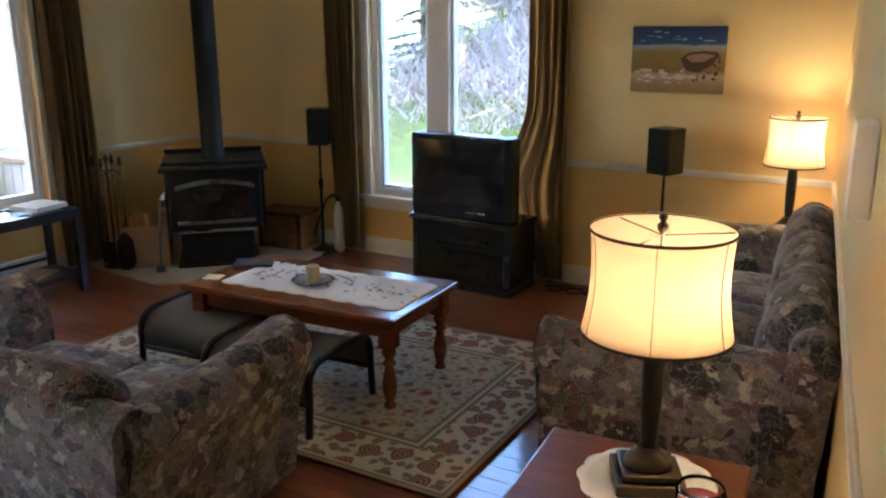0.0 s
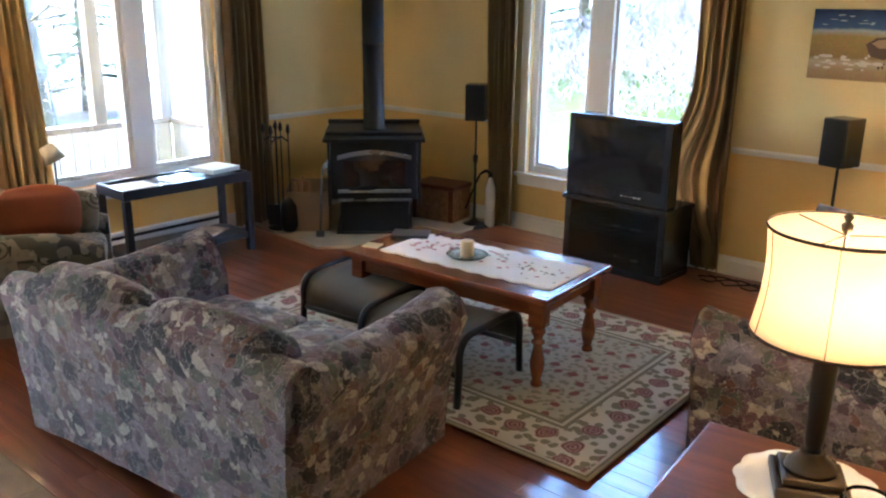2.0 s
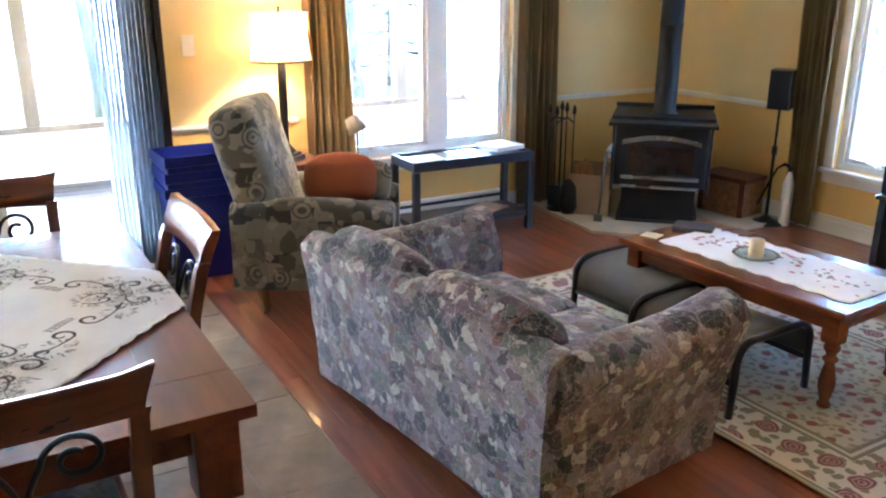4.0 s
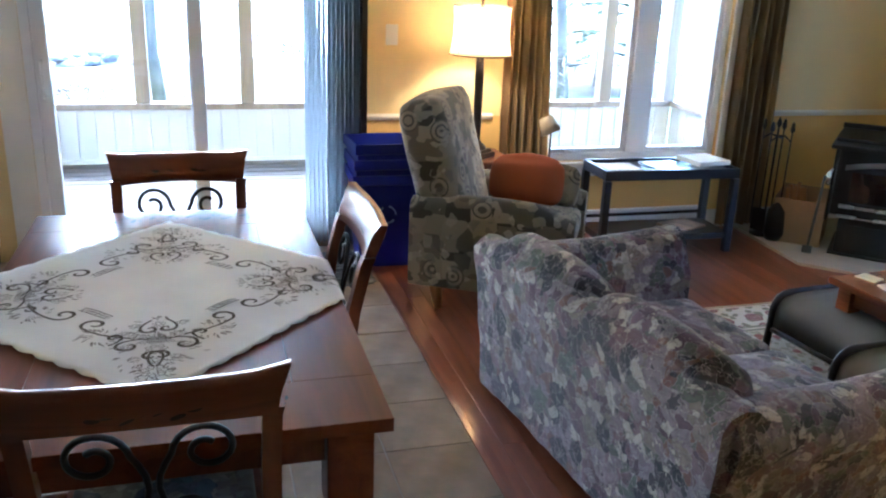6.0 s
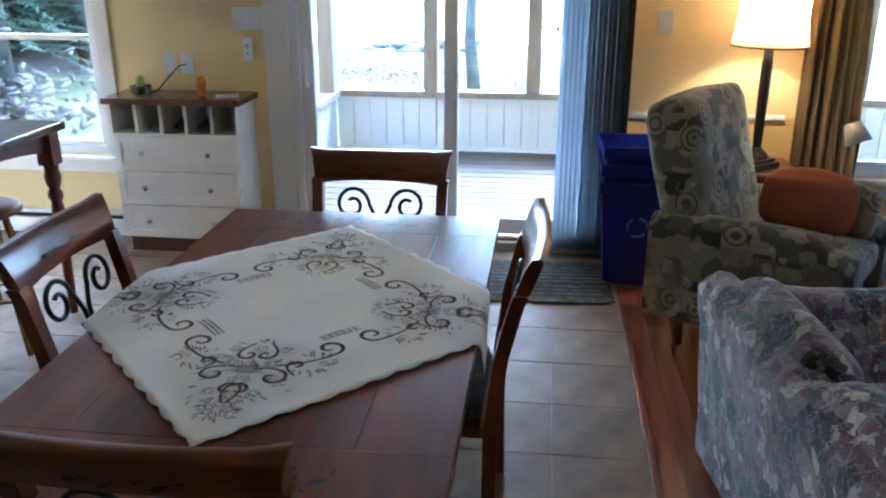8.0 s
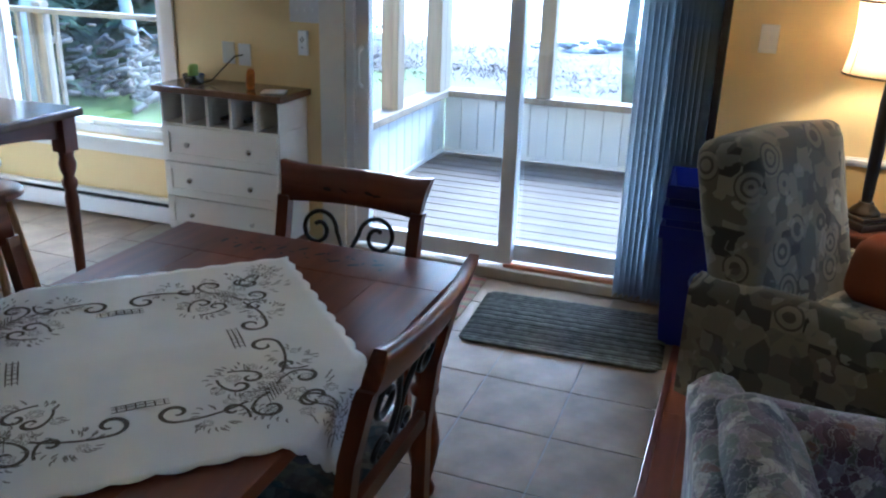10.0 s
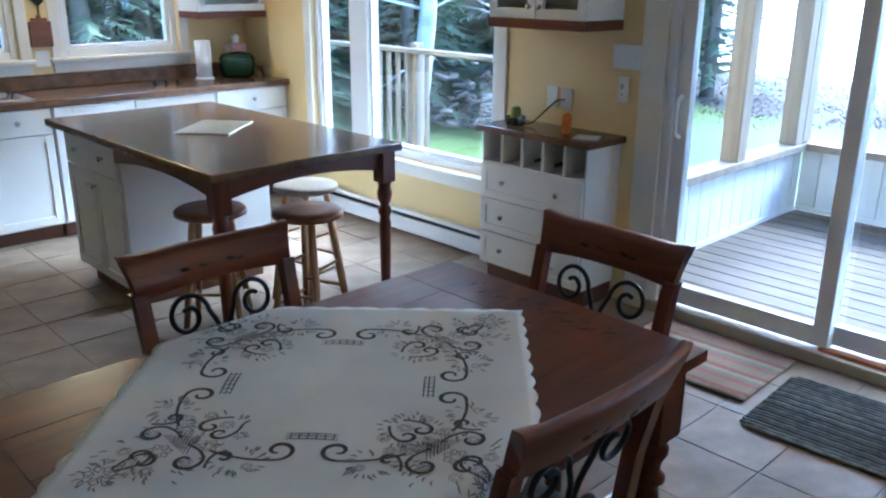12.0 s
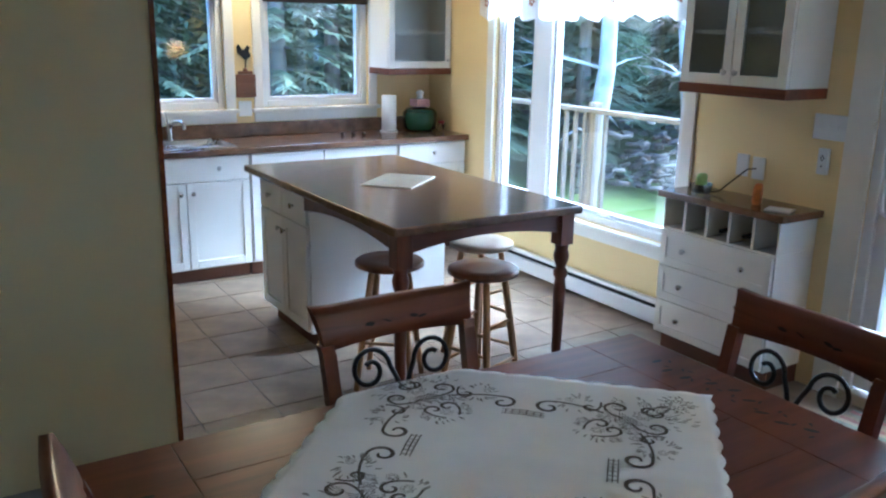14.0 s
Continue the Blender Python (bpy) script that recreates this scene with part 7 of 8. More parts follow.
# counter things
pt = thing("paper_towel_roll", pose(-4.10, -4.80, 0.9165), "white paper towel roll on an upright holder", "paper towel")
bm = bmesh.new()
lathe(bm, [(0.07, 0), (0.07, 0.012), (0.012, 0.014), (0.012, 0.015)], 20)
part("holder", bm, WHITE, pt)
bm = bmesh.new()
lathe(bm, [(0.022, 0.016), (0.058, 0.016), (0.058, 0.285), (0.022, 0.285)], 24)
part("roll", bm, PAPER, pt)
cr = thing("crock", pose(-4.37, -4.78, 0.9165), "dark green ceramic slow cooker with lid", "crock pot")
bm = bmesh.new()
lathe(bm, [(0.10, 0), (0.13, 0.02), (0.14, 0.09), (0.135, 0.15), (0.128, 0.155)], 26)
part("pot", bm, tinted("dark_green_glaze", (0.012, 0.05, 0.025), 0.15), cr)
bm = bmesh.new()
lathe(bm, [(0.128, 0.156), (0.11, 0.175), (0.03, 0.19), (0.012, 0.192)], 24)
part("lid", bm, tinted("dark_green_lid", (0.015, 0.05, 0.03), 0.12), cr)
tb = thing("tissue_box", pose(-4.37, -4.78, 1.1095), "pink tissue box with a tissue pulled up", "tissue box")
bm = bmesh.new()
box(bm, -0.06, 0.06, -0.06, 0.06, 0, 0.06, bevel=0.004)
part("box", bm, tinted("dusty_pink_card", (0.45, 0.25, 0.26), 0.6, vary=0.2, coarse=20), tb)
bm = bmesh.new()
lathe(bm, [(0.03, 0.061), (0.022, 0.085), (0.035, 0.11), (0.012, 0.13)], 9, cap=True)
part("tissue", bm, PAPER, tb)
for k in range(3):
    bm = bmesh.new()
    lathe(bm, [(0.010, 0), (0.018, 0.008), (0.016, 0.022), (0.004, 0.03)], 10, m=pose(-3.66 - 0.08 * k, -4.72 + 0.02 * k, 0.9165))
    solo("dark_nut", bm, [ESPRESSO], "small dark stopper lying on the worktop", "stopper")
jr = thing("spice_jar", pose(-4.50, -4.66, 0.9165), "small jar with red lid near the crock", "jar")
bm = bmesh.new()
lathe(bm, [(0.025, 0), (0.028, 0.01), (0.028, 0.06), (0.024, 0.065)], 14)
part("jar", bm, CLEAR, jr)
bm = bmesh.new()
lathe(bm, [(0.027, 0.0655), (0.027, 0.085), (0.01, 0.087)], 14)
part("lid", bm, tinted("red_lid", (0.30, 0.03, 0.03), 0.4), jr)

# wall board with a rooster hook
wb = thing("wall_board", pose(-3.01, S + 0.002, 1.20), "carved wooden wall board under a dark rooster hook", "wall decoration")
bm = bmesh.new()
lathe(bm, [(0.006, 0.0), (0.016, 0.004), (0.016, 0.014), (0.006, 0.018)], 14, m=Matrix.Translation((0, 0, 0.20)) @ pose(0, 0, 0, -90, 0, 0))
box(bm, -0.075, 0.075, 0.0, 0.018, 0, 0.17, bevel=0.008)
box(bm, -0.055, 0.055, 0.001, 0.017, 0.1701, 0.192, bevel=0.007)
for k in range(5):
    box(bm, -0.065, 0.065, 0.0185, 0.021, 0.025 + 0.032 * k, 0.04 + 0.032 * k, bevel=0.001)
part("board", bm, DARKOAK, wb)
bm = bmesh.new()
body = [(-0.045, 0.30), (-0.03, 0.335), (-0.04, 0.36), (-0.02, 0.375), (0.0, 0.345), (0.02, 0.345), (0.045, 0.385), (0.06, 0.36), (0.055, 0.32), (0.02, 0.29), (0.0, 0.27), (0.005, 0.195), (-0.005, 0.195), (-0.01, 0.27)]
f = bm.faces.new([bm.verts.new((x, 0.008, z)) for x, z in body])
ext = bmesh.ops.extrude_face_region(bm, geom=[f])["geom"]
bmesh.ops.translate(bm, verts=[v for v in ext if isinstance(v, bmesh.types.BMVert)], vec=(0, 0.006, 0))
part("rooster_hook", bm, IRON, wb, "black iron rooster outline")
plate("wall_outlet", pose(-3.0, S, 1.12, 0, 0, 180), 0.10, 0.11, 0, "white wall outlet between the sink windows", "outlet")

# valance, woven shade, under the kitchen windows
vl = thing("valance", m_west @ Matrix.Translation((0.80, -0.06, 0)), "sheer white valance with small brown flowers", "valance")
bm = bmesh.new()
rows = []
for j in range(9):
    z = 2.32 - 0.50 * j / 8
    rows.append([Vector((2.1 * i / 120, 0.022 * math.sin(i * 0.55) * (0.5 + j / 16), z - (0.045 * abs(math.sin(i * math.pi / 13)) if j == 8 else 0))) for i in range(121)])
sheet(bm, rows)
sm_, st_, sb_ = principled("sheer_white")
tr_ = st_.nodes.new("ShaderNodeBsdfTranslucent")
tr_.inputs["Color"].default_value = (0.8, 0.8, 0.78, 1)
sb_.inputs["Base Color"].default_value = (0.8, 0.79, 0.76, 1)
sb_.inputs["Roughness"].default_value = 0.9
mx_ = st_.nodes.new("ShaderNodeMixShader")
link(st_, sb_.outputs[0], mx_.inputs[1])
link(st_, tr_.outputs[0], mx_.inputs[2])
link(st_, mx_.outputs[0], st_.nodes["Material Output"].inputs["Surface"])
part("cloth", bm, sm_, vl)
bm = bmesh.new()
for k in range(8):
    c = Vector((0.13 + 0.26 * k, -0.028, 1.90 + 0.004 * (k % 2)))
    for j in range(5):
        a = 6.283 * j / 5
        q = c + Vector((0.02 * math.cos(a), 0, 0.02 * math.sin(a)))
        bm.faces.new([bm.verts.new(q + Vector((0.012 * math.cos(b), -0.0005 * j, 0.012 * math.sin(b)))) for b in [6.283 * n / 6 for n in range(6)]])
tagged(part("flower_print", bm, tinted("brown_flower", (0.35, 0.17, 0.09), 0.9, vary=0.3), vl), kind="stuff")
for x0, x1 in ((4.64, 5.44), (5.76, 6.60)):
    wsd = thing("woven_shade", m_south, "dark woven shade rolled up at the window head", "window shade", "woven shades")
    bm = bmesh.new()
    for k in range(5):
        tube(bm, [(x0, -0.02, 1.905 + 0.035 * k), ((x0 + x1) / 2, -0.022, 1.905 + 0.035 * k), (x1, -0.02, 1.905 + 0.035 * k)], 0.02, 8)
    part("roll", bm, tinted("dark_bamboo", (0.05, 0.028, 0.016), 0.7, vary=0.4, fine=120), wsd)

# cables on the floor by the television
bm = bmesh.new()
for s in range(3):
    tube(bm, [(-1.45 + 0.10 * k + 0.05 * math.sin(k + s), 4.62 + 0.08 * math.sin(k * 1.3 + 2 * s), 0.006) for k in range(9)], 0.005, 5)
solo("floor_cable", bm, [PLASTIC], "loose black cables on the floor by the television", "cable")

# ---- garden ----
BARK = tinted("grey_bark", (0.20, 0.17, 0.14), 0.95, vary=0.35, fine=18, coarse=4, bump=0.6)
PALE_BARK = tinted("pale_birch_bark", (0.50, 0.48, 0.45), 0.85, vary=0.3, fine=14, coarse=3, bump=0.4)


def foliage(name, dark, light):
    m, t, b = principled(name)
    geo = t.nodes.new("ShaderNodeNewGeometry")
    info = t.nodes.new("ShaderNodeObjectInfo")
    col = ramp_node(t, geo.outputs["Random Per Island"], [(0, dark), (1, light)]).outputs["Color"]
    col = mix_node(t, 0.6, col, ramp_node(t, info.outputs["Random"], [(0, (0.7, 0.75, 0.7)), (1, (1.15, 1.1, 0.95))]).outputs["Color"], "MULTIPLY")
    link(t, col, b.inputs["Base Color"])
    b.inputs["Roughness"].default_value = 0.9
    b.inputs["Specular IOR Level"].default_value = 0.1
    return m


NEEDLES = foliage("spruce_needles", (0.14, 0.165, 0.10), (0.25, 0.28, 0.17))
TWIGS = foliage("bare_shrub_twigs", (0.28, 0.22, 0.21), (0.48, 0.39, 0.36))
BRUSH = foliage("dry_shore_brush", (0.06, 0.045, 0.036), (0.13, 0.098, 0.08))
LEAVES = foliage("spring_leaves", (0.14, 0.11, 0.075), (0.24, 0.19, 0.13))


def spruce_meshes(seed, h):
    rnd = random.Random(seed)
    bm = bmesh.new()
    tube(bm, [(0, 0, 0), (0.04, 0.02, h * 0.4), (0, 0, h * 0.98)], [0.16, 0.10, 0.015], 8)
    verts, faces = [], []
    z = h * 0.10
    while z < h * 0.98:
        reach = (1 - z / h) ** 0.8 * h * 0.21 + 0.12
        for k in range(rnd.randint(8, 11)):
            a = rnd.uniform(0, 6.28)
            ln = reach * rnd.uniform(0.6, 1.1)
            droop = rnd.uniform(0.1, 0.35)
            if rnd.random() < 0.5:
                tube(bm, [(0, 0, z), (ln * 0.5 * math.cos(a), ln * 0.5 * math.sin(a), z - droop * ln * 0.3), (ln * 0.9 * math.cos(a), ln * 0.9 * math.sin(a), z - droop * ln * 0.75)], [0.018, 0.011, 0.004], 4)
            n = max(8, int(ln * 26))
            for q in range(n):
                u = 0.2 + 0.8 * q / n
                c = Vector((ln * u * math.cos(a), ln * u * math.sin(a), z - droop * ln * u * u))
                for s in (-1, 1):
                    d = Vector((math.cos(a + s * rnd.uniform(0.5, 1.1)), math.sin(a + s * rnd.uniform(0.5, 1.1)), rnd.uniform(-0.5, 0.15)))
                    w = d.cross(Vector((0, 0, 1))).normalized() * rnd.uniform(0.012, 0.028)
                    tip = c + d * rnd.uniform(0.10, 0.22)
                    i = len(verts)
                    verts += [c - w, c + w, tip + 0.3 * w, tip - 0.3 * w]
                    faces.append((i, i + 1, i + 2, i + 3))
        z += rnd.uniform(0.16, 0.28)
    crown = bpy.data.meshes.new("spruce_crown")
    crown.from_pydata(verts, [], faces)
    crown.materials.append(NEEDLES)
    return mesh_of("spruce_trunk", bm, [BARK]), crown


def plant(trunk, crown, m, name, label, group):
    ob = thing(name, m, label, "tree" if "shrub" not in name else "shrub", group)
    a = new("trunk", trunk)
    b = new("crown", crown)
    a.parent = b.parent = ob
    return ob


GZ = -0.62
kinds = [spruce_meshes(11, 7.5), spruce_meshes(12, 9.0), spruce_meshes(13, 6.0)]
rnd = random.Random(21)
spots = [(-4.6, -9.3), (-3.2, -9.9), (-1.9, -9.2), (-0.6, -10.0), (0.9, -9.4), (-6.0, -10.2), (-7.4, -9.4), (-8.9, -10.6), (-10.3, -9.2), (-11.6, -10.8), (-12.8, -9.0), (-14.4, -10.4), (-13.2, -12.5), (-9.7, -13.0), (-6.2, -13.0), (-2.8, -12.6), (0.2, -13.2), (-16.5, -9.6), (-18, -12), (-11, -15.5), (-4.5, -15.8), (-7.6, -15.5), (-1.2, -15.8), (-15.2, -14.5), (-16.6, -7.4)]
for k, (x, y) in enumerate(spots):
    tr, cw = kinds[k % 3]
    plant(tr, cw, pose(x + rnd.uniform(-0.4, 0.4), y + rnd.uniform(-0.4, 0.4), GZ - 0.1, 0, 0, rnd.uniform(0, 360)), "spruce_tree", "dense green spruce at the edge of the lawn", "spruces behind the kitchen")
for k, (x, y) in enumerate(((-16.0, 8.0), (-14.5, 11.0), (-11.5, 12.5), (-9.0, 15.5), (-8.2, 18.0))):
    tr, cw = kinds[(k + 1) % 3]
    plant(tr, cw, pose(x, y, GZ - 0.1, 0, 0, 70 * k), "spruce_tree", "tall thin spruce beyond the porch", "spruces beyond the porch")


def bare_tree(seed, h, mat_crown, label, m, r=0.13, name="bare_tree", dense=1.0, bark=None):
    """A crooked trunk with limbs and a thin crown of small pieces."""
    rnd = random.Random(seed)
    bm = bmesh.new()
    trunk = [Vector((0.12 * math.sin(k * 0.9 + seed), 0.10 * math.cos(k * 1.1 + seed), h * k / 7)) for k in range(8)]
    tube(bm, trunk, [r * (1 - 0.11 * k) for k in range(8)], 9)
    verts, faces = [], []
    for k in range(int(34 * dense)):
        u = rnd.uniform(0.25, 1.0)
        base = trunk[min(7, int(u * 7))]
        a, ln = rnd.uniform(0, 6.28), h * rnd.uniform(0.12, 0.30) * (1.25 - u)
        mid = base + Vector((math.cos(a) * ln * 0.5, math.sin(a) * ln * 0.5, ln * 0.12))
        end = base + Vector((math.cos(a) * ln, math.sin(a) * ln, rnd.uniform(-0.1, 0.35) * ln))
        tube(bm, [base, mid, end], [0.022, 0.014, 0.005], 5)
        for q in range(16):
            c = base.lerp(end, rnd.uniform(0.3, 1.05)) + Vector((rnd.gauss(0, 0.08), rnd.gauss(0, 0.08), rnd.gauss(0, 0.08)))
            d = Vector((rnd.gauss(0, 1), rnd.gauss(0, 1), rnd.gauss(0, 0.6))).normalized()
            w = d.orthogonal().normalized() * 0.008 if mat_crown is TWIGS else d.orthogonal().normalized() * 0.04
            i = len(verts)
            l = 0.22 if mat_crown is TWIGS else 0.09
            verts += [c - w, c + w, c + d * l + w * 0.4, c + d * l - w * 0.4]
            faces.append((i, i + 1, i + 2, i + 3))
    crown = bpy.data.meshes.new(name + "_crown")
    crown.from_pydata(verts, [], faces)
    crown.materials.append(mat_crown)
    return plant(mesh_of(name + "_trunk", bm, [bark or PALE_BARK]), crown, m, name, label, "")


bare_tree(3, 6.5, TWIGS, "pale dead trunk with bare branches by the deck", pose(-9.3, -8.1, GZ - 0.05), 0.16)
bare_tree(5, 6.0, TWIGS, "pale dead trunk among the spruces", pose(-11.0, -8.0, GZ - 0.05), 0.11)
for k, (x, y) in enumerate(((-11.5, 3.2), (-12.6, 1.4), (-11.8, 5.2), (-13.5, -0.8))):
    bare_tree(30 + k, 7.0, LEAVES if k % 2 else TWIGS, "slim tree with bare limbs beyond the porch", pose(x, y, GZ - 0.05), 0.11, bark=BARK)

# far woods that close the view behind the kitchen
verts, faces = [], []
rnd = random.Random(52)
for k in range(60000):
    x = rnd.uniform(-30, 8)
    west = k % 3 == 0
    top = 11.0 + 2.0 * noise.noise(Vector((x * 0.5, 0, 0)))
    c = Vector((x, -18.5 + rnd.gauss(0, 1.2), GZ + top * rnd.random() ** 0.8))
    if west:
        c = Vector((-19.5 + rnd.gauss(0, 0.9), -9.0 - 11 * (x + 30) / 38, c.z))
    d = Vector((rnd.gauss(0, 1), rnd.gauss(0, 1), rnd.gauss(-0.2, 0.5))).normalized()
    w = d.orthogonal().normalized() * rnd.uniform(0.03, 0.08)
    i = len(verts)
    verts += [c - w, c + w, c + d * 0.5 + w * 0.3, c + d * 0.5 - w * 0.3]
    faces.append((i, i + 1, i + 2, i + 3))
mesh = bpy.data.meshes.new("far_woods")
mesh.from_pydata(verts, [], faces)
mesh.materials.append(NEEDLES)
tagged(new("far_woods", mesh), "dense evergreen woods behind the house", "woods", kind="stuff")

# a plain far wood behind the trees
FARWOOD, ft_, fb_ = principled("far_evergreen_wood")
fco_ = ft_.nodes.new("ShaderNodeTexCoord").outputs["Object"]
fmix_ = mix_node(ft_, 0.5, ramp_node(ft_, noise_node(ft_, fco_, 1.1, 6).outputs["Fac"], [(0.3, (0.035, 0.055, 0.04)), (0.7, (0.13, 0.165, 0.11))]).outputs["Color"], ramp_node(ft_, noise_node(ft_, fco_, 6.0, 6, 1.0).outputs["Fac"], [(0.3, (0.03, 0.045, 0.035)), (0.7, (0.15, 0.18, 0.13))]).outputs["Color"])
link(ft_, fmix_, fb_.inputs["Base Color"])
fb_.inputs["Roughness"].default_value, fb_.inputs["Specular IOR Level"].default_value = 1.0, 0.0
bm = bmesh.new()
line = [(12, -21.5)] + [(8 - 2.6 * k, -21.5) for k in range(11)] + [(-21.5, -20.0), (-22.5, -17), (-22.5, -13.5), (-22.0, -10.5)]
sheet(bm, [[Vector((x, y, GZ - 0.5 + f * (11.5 + 1.8 * noise.noise(Vector((x * 0.7, y * 0.7, 0)))))) for x, y in line] for f in (0.0, 0.5, 1.0)])
structure("backdrop_woods", bm, [FARWOOD], "dark evergreen wood in the distance", "backdrop")

# shrub-covered bank north of the house, and low bushes towards the shore
verts, faces = [], []
rnd = random.Random(40)


def tuft(x, y, z, h, n, spread):
    for _ in range(n):
        c = Vector((x + rnd.gauss(0, spread), y + rnd.gauss(0, spread), z))
        d = Vector((rnd.gauss(0, 0.8), rnd.gauss(0, 0.8), 0.9)).normalized()
        w = d.orthogonal().normalized() * rnd.uniform(0.004, 0.011)
        l = h * rnd.uniform(0.5, 1.1)
        b = Vector((rnd.gauss(0, 0.3), rnd.gauss(0, 0.3), 0.1)) * l
        i = len(verts)
        verts.extend([c - w, c + w, c + d * l * 0.55 + w + b * 0.4, c + d * l * 0.55 - w + b * 0.4, c + d * l + b + w * 0.3, c + d * l + b - w * 0.3])
        faces.extend([(i, i + 1, i + 2, i + 3), (i + 3, i + 2, i + 4, i + 5)])


for k in range(950):
    x, y = rnd.uniform(-9, 7), rnd.uniform(12.5, 25)
    zz = GZ + max(0.0, (y - 11) * 0.42 - 0.2) * max(0, min(1, (x + 14) / 6)) if y > 11 else GZ
    tuft(x, y, zz - 0.05 + 0.5 * rnd.random(), rnd.uniform(0.25, 0.6), 60, 0.5)
mesh = bpy.data.meshes.new("bank_shrubs")
mesh.from_pydata(verts, [], faces)
mesh.materials.append(TWIGS)
tagged(new("bank_shrubs", mesh), "bare brown shrubs covering the bank", "shrubs", kind="stuff")
verts, faces = [], []
for k in range(150):
    tuft(rnd.uniform(-21, -15), rnd.uniform(-9, 9), GZ - 0.05, rnd.uniform(0.04, 0.12), 34, 0.4)
mesh = bpy.data.meshes.new("shore_bushes")
mesh.from_pydata(verts, [], faces)
mesh.materials.append(LEAVES)
tagged(new("shore_bushes", mesh), "low bushes and brush along the shore", "bushes", kind="stuff")
verts, faces = [], []
for k in range(220):
    tuft(rnd.uniform(-21, -14.5), rnd.uniform(-9, 9), GZ - 0.05, rnd.uniform(0.04, 0.13), 30, 0.5)
mesh = bpy.data.meshes.new("shore_brush")
mesh.from_pydata(verts, [], faces)
mesh.materials.append(BRUSH)
tagged(new("shore_brush", mesh), "dry brown brush along the shore", "bushes", kind="stuff")

# heap of boulders at the shore
verts, faces = [], []
rnd = random.Random(61)
bm = bmesh.new()
for k in range(26):
    r = rnd.uniform(0.08, 0.17)
    made = bmesh.ops.create_icosphere(bm, subdivisions=1, radius=r, matrix=pose(-20.3 + rnd.gauss(0, 0.4), -2.7 + rnd.gauss(0, 0.9), GZ + rnd.uniform(-0.05, 0.22)) @ Matrix.Diagonal((1.2, 1.5, 0.7, 1)))["verts"]
    for v in made:
        v.co += 0.3 * r * noise.noise_vector(v.co * 5)
solo("shore_rocks", bm, [tinted("grey_shore_rock", (0.27, 0.25, 0.24), 0.9, vary=0.4, fine=12, coarse=2)], "heap of grey boulders along the shore", "rocks", kind="stuff")

# calm water beyond the lawn
WATER, wt, wbs = principled("pale_sea_water")
wbs.inputs["Base Color"].default_value = (0.45, 0.52, 0.56, 1)
wbs.inputs["Roughness"].default_value = 0.3
wn_ = noise_node(wt, wt.nodes.new("ShaderNodeTexCoord").outputs["Object"], 1.5, 4)
bump_to(wt, wbs, wn_.outputs["Fac"], 0.03, 0.01)
bm = bmesh.new()
sheet(bm, [[Vector((x, y, GZ - 0.30)) for x in (-900, -400, -120, -60, -20)] for y in (-900, -200, -60, -20, 20, 60, 200, 900)])
structure("water", bm, [WATER], "calm pale sea beyond the lawn", "water")

# deck railing outside the kitchen window, with a wood pile behind
dk = thing("deck_railing", pose(-6.0, -9.3, 0, 0, 0, 90), "weathered deck railing with thin balusters", "railing")
RAILW = tinted("grey_rail_wood", (0.19, 0.16, 0.125), 0.8, vary=0.2, fine=30)
bm = bmesh.new()
box(bm, 0, 6.9, -0.05, 0.05, 1.02, 1.06, bevel=0.005)
part("top_rail", bm, RAILW, dk)
bm = bmesh.new()
box(bm, 0, 6.9, -0.02, 0.02, 0.06, 0.12, bevel=0.004)
part("bottom_rail", bm, RAILW, dk)
bm = bmesh.new()
box(bm, -0.045, 0.045, -0.045, 0.045, -0.6, 1.10, bevel=0.005)
post_mesh = mesh_of("railing_post", bm, [POST])
bm = bmesh.new()
box(bm, -0.016, 0.016, -0.016, 0.016, 0.121, 1.019)
bal_mesh = mesh_of("baluster", bm, [RAILW])
for x in (1.0, 2.85, 4.70, 6.6):
    o = new("post", post_mesh)
    o.parent, o.location = dk, (x, 0.0951, 0)
for k in range(18):
    x = 3.9 + 0.13 * k
    if x < 5.0:
        o = new("baluster", bal_mesh)
        o.parent, o.location = dk, (x, 0.0, 0)
bm = bmesh.new()
box(bm, -6.1, W - T - 0.02, -9.4, -1.9, -0.12, -0.05)
structure("deck", bm, [DECK], "weathered board deck outside the kitchen", "deck")
bm = bmesh.new()
rnd = random.Random(9)
for k in range(300):
    r = rnd.uniform(0.02, 0.045)
    lathe(bm, [(r, -0.12), (r * 1.02, 0.0), (r * 0.98, 0.12)], 7, m=pose(-10.6 + rnd.gauss(0, 0.5), -7.3 + rnd.gauss(0, 0.9), GZ + 0.05 + abs(rnd.gauss(0, 0.35)), 90 + rnd.gauss(0, 15), 0, rnd.uniform(60, 120)))
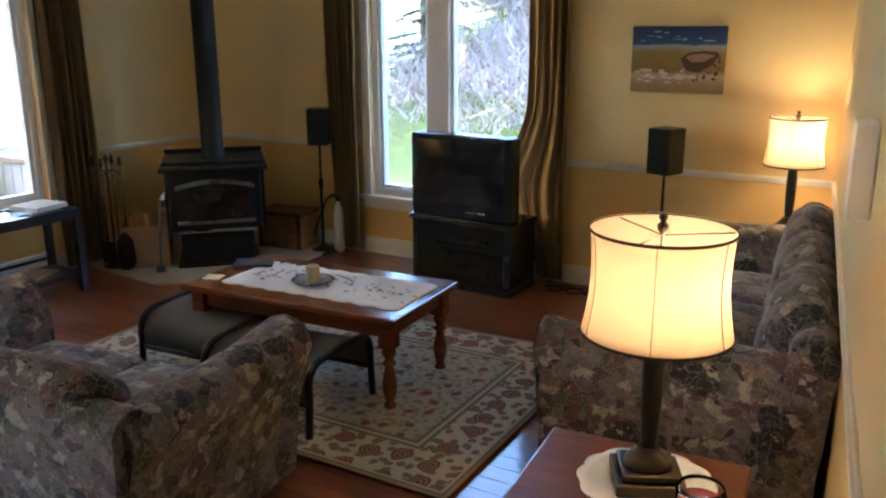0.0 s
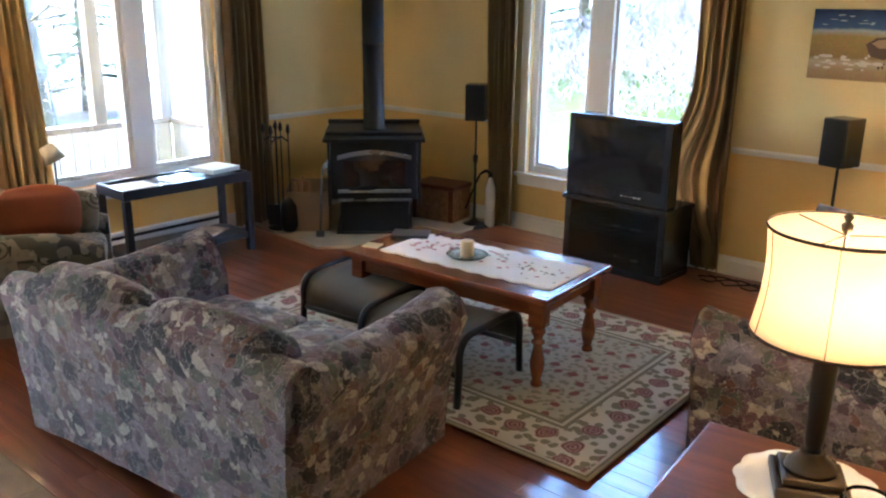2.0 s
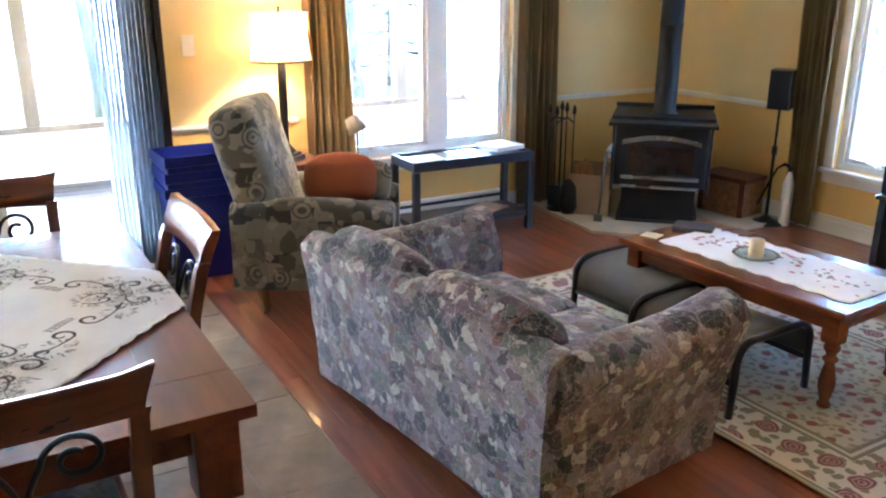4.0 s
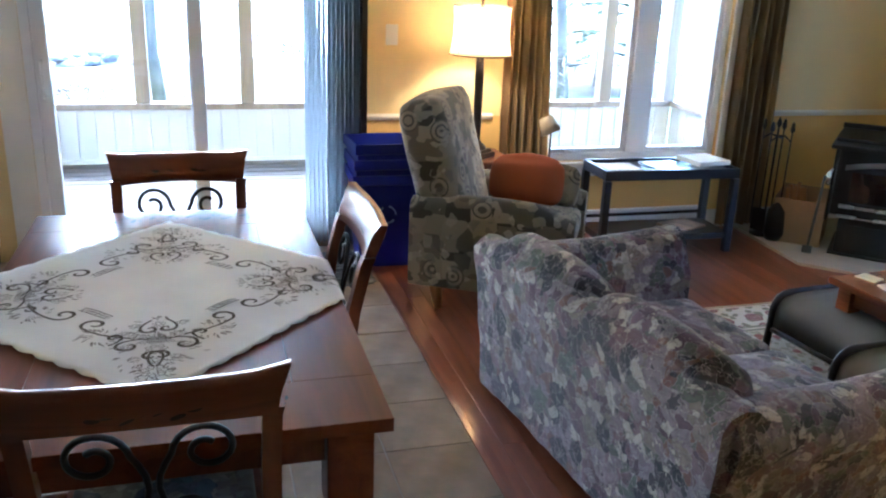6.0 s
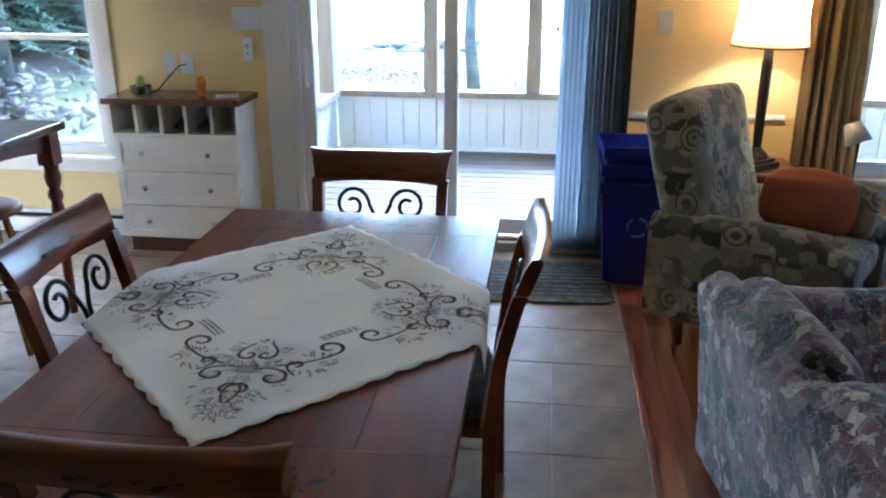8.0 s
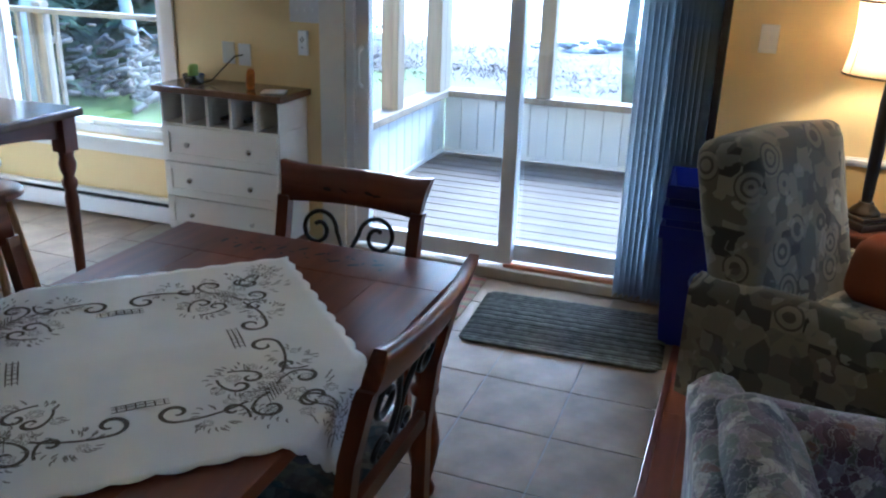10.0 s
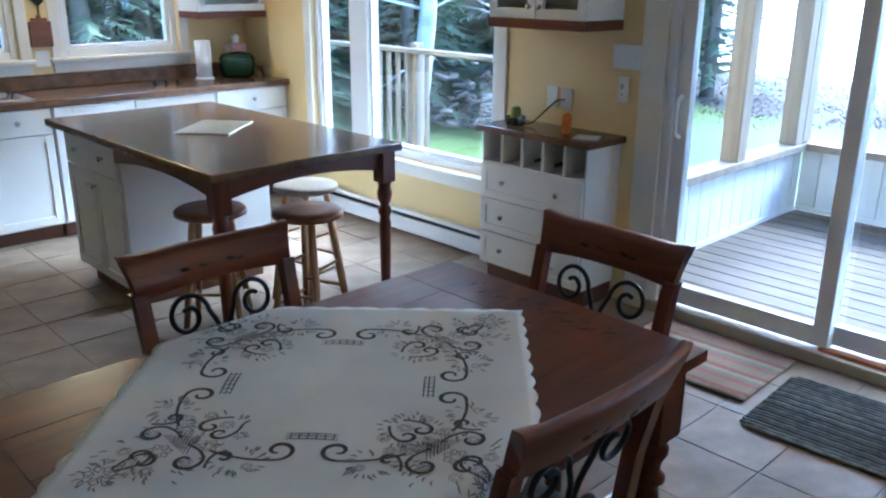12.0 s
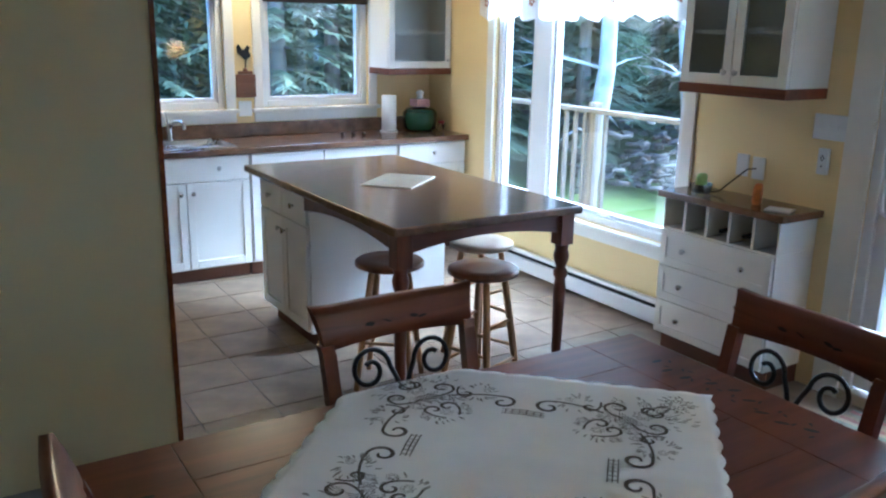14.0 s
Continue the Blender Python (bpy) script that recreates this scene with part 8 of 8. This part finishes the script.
solo("wood_pile", bm, [tinted("split_firewood", (0.10, 0.078, 0.06), 0.9, vary=0.5, coarse=3)], "loose heap of split firewood on the lawn", "wood pile", kind="stuff")

# ---- floors, piece by piece ----
bm = bmesh.new()
box(bm, W - 0.02, 2.6, S - 0.02, 0.735, -0.20, -0.004)
tile_floor = structure("floor_tiled", bm, [GROUT], "grey-beige stone tile floor with narrow grout", "floor")
bm = bmesh.new()
box(bm, W - 0.02, 0.80, 0.735, N + 0.02, -0.20, -0.004)
wood_floor = structure("floor_wood", bm, [tinted("dark_board_gap", (0.04, 0.015, 0.008), 0.6)], "glossy red-brown board floor", "floor")
bm = bmesh.new()
TS = 0.345
box(bm, 0.003, TS - 0.003, 0.003, TS - 0.003, -0.0035, 0.0, bevel=0.0015)
tile_mesh = mesh_of("tile", bm, [TILE])
for i in range(-6, 13):
    for j in range(16):
        x, y = -2.87 + TS * (i - 0), 0.735 - TS * (j + 1)
        if x < W - 0.3 or x > 1.2 or (x > -1.68 and y < -2.3):
            continue
        o = new("tile", tile_mesh)
        o.parent = tile_floor
        o.location = (x, y, 0)
rnd = random.Random(77)
PW = 0.0905
lengths = (0.9, 1.2, 1.5)
plank_meshes = []
for ln in lengths:
    bm = bmesh.new()
    box(bm, 0.0008, ln - 0.0008, 0.0007, PW - 0.0007, -0.0035, 0.0, bevel=0.0008)
    plank_meshes.append(mesh_of("plank", bm, [PLANK]))
rows = int((N - 0.735) / PW) + 1
for j in range(rows):
    y = 0.735 + PW * j
    x, end, cut = W, E0.x + (E1.x - E0.x) * (y - E0.y) / (E1.y - E0.y) + 0.03, rnd.uniform(0.3, 1.0)
    while x < end - 0.02:
        k = rnd.randrange(3)
        run = min(lengths[k] * cut, end - x)
        o = new("plank", plank_meshes[k])
        o.parent = wood_floor
        o.location, o.scale = (x, y, 0), (run / lengths[k], 1, 1)
        x, cut = x + run, 1.0
bm = bmesh.new()
box(bm, W, 0.70, 0.722, 0.748, 0.0005, 0.006, bevel=0.002)
structure("trim_floor_edge", bm, [PLANK], "red-brown strip between tiles and boards", "trim")
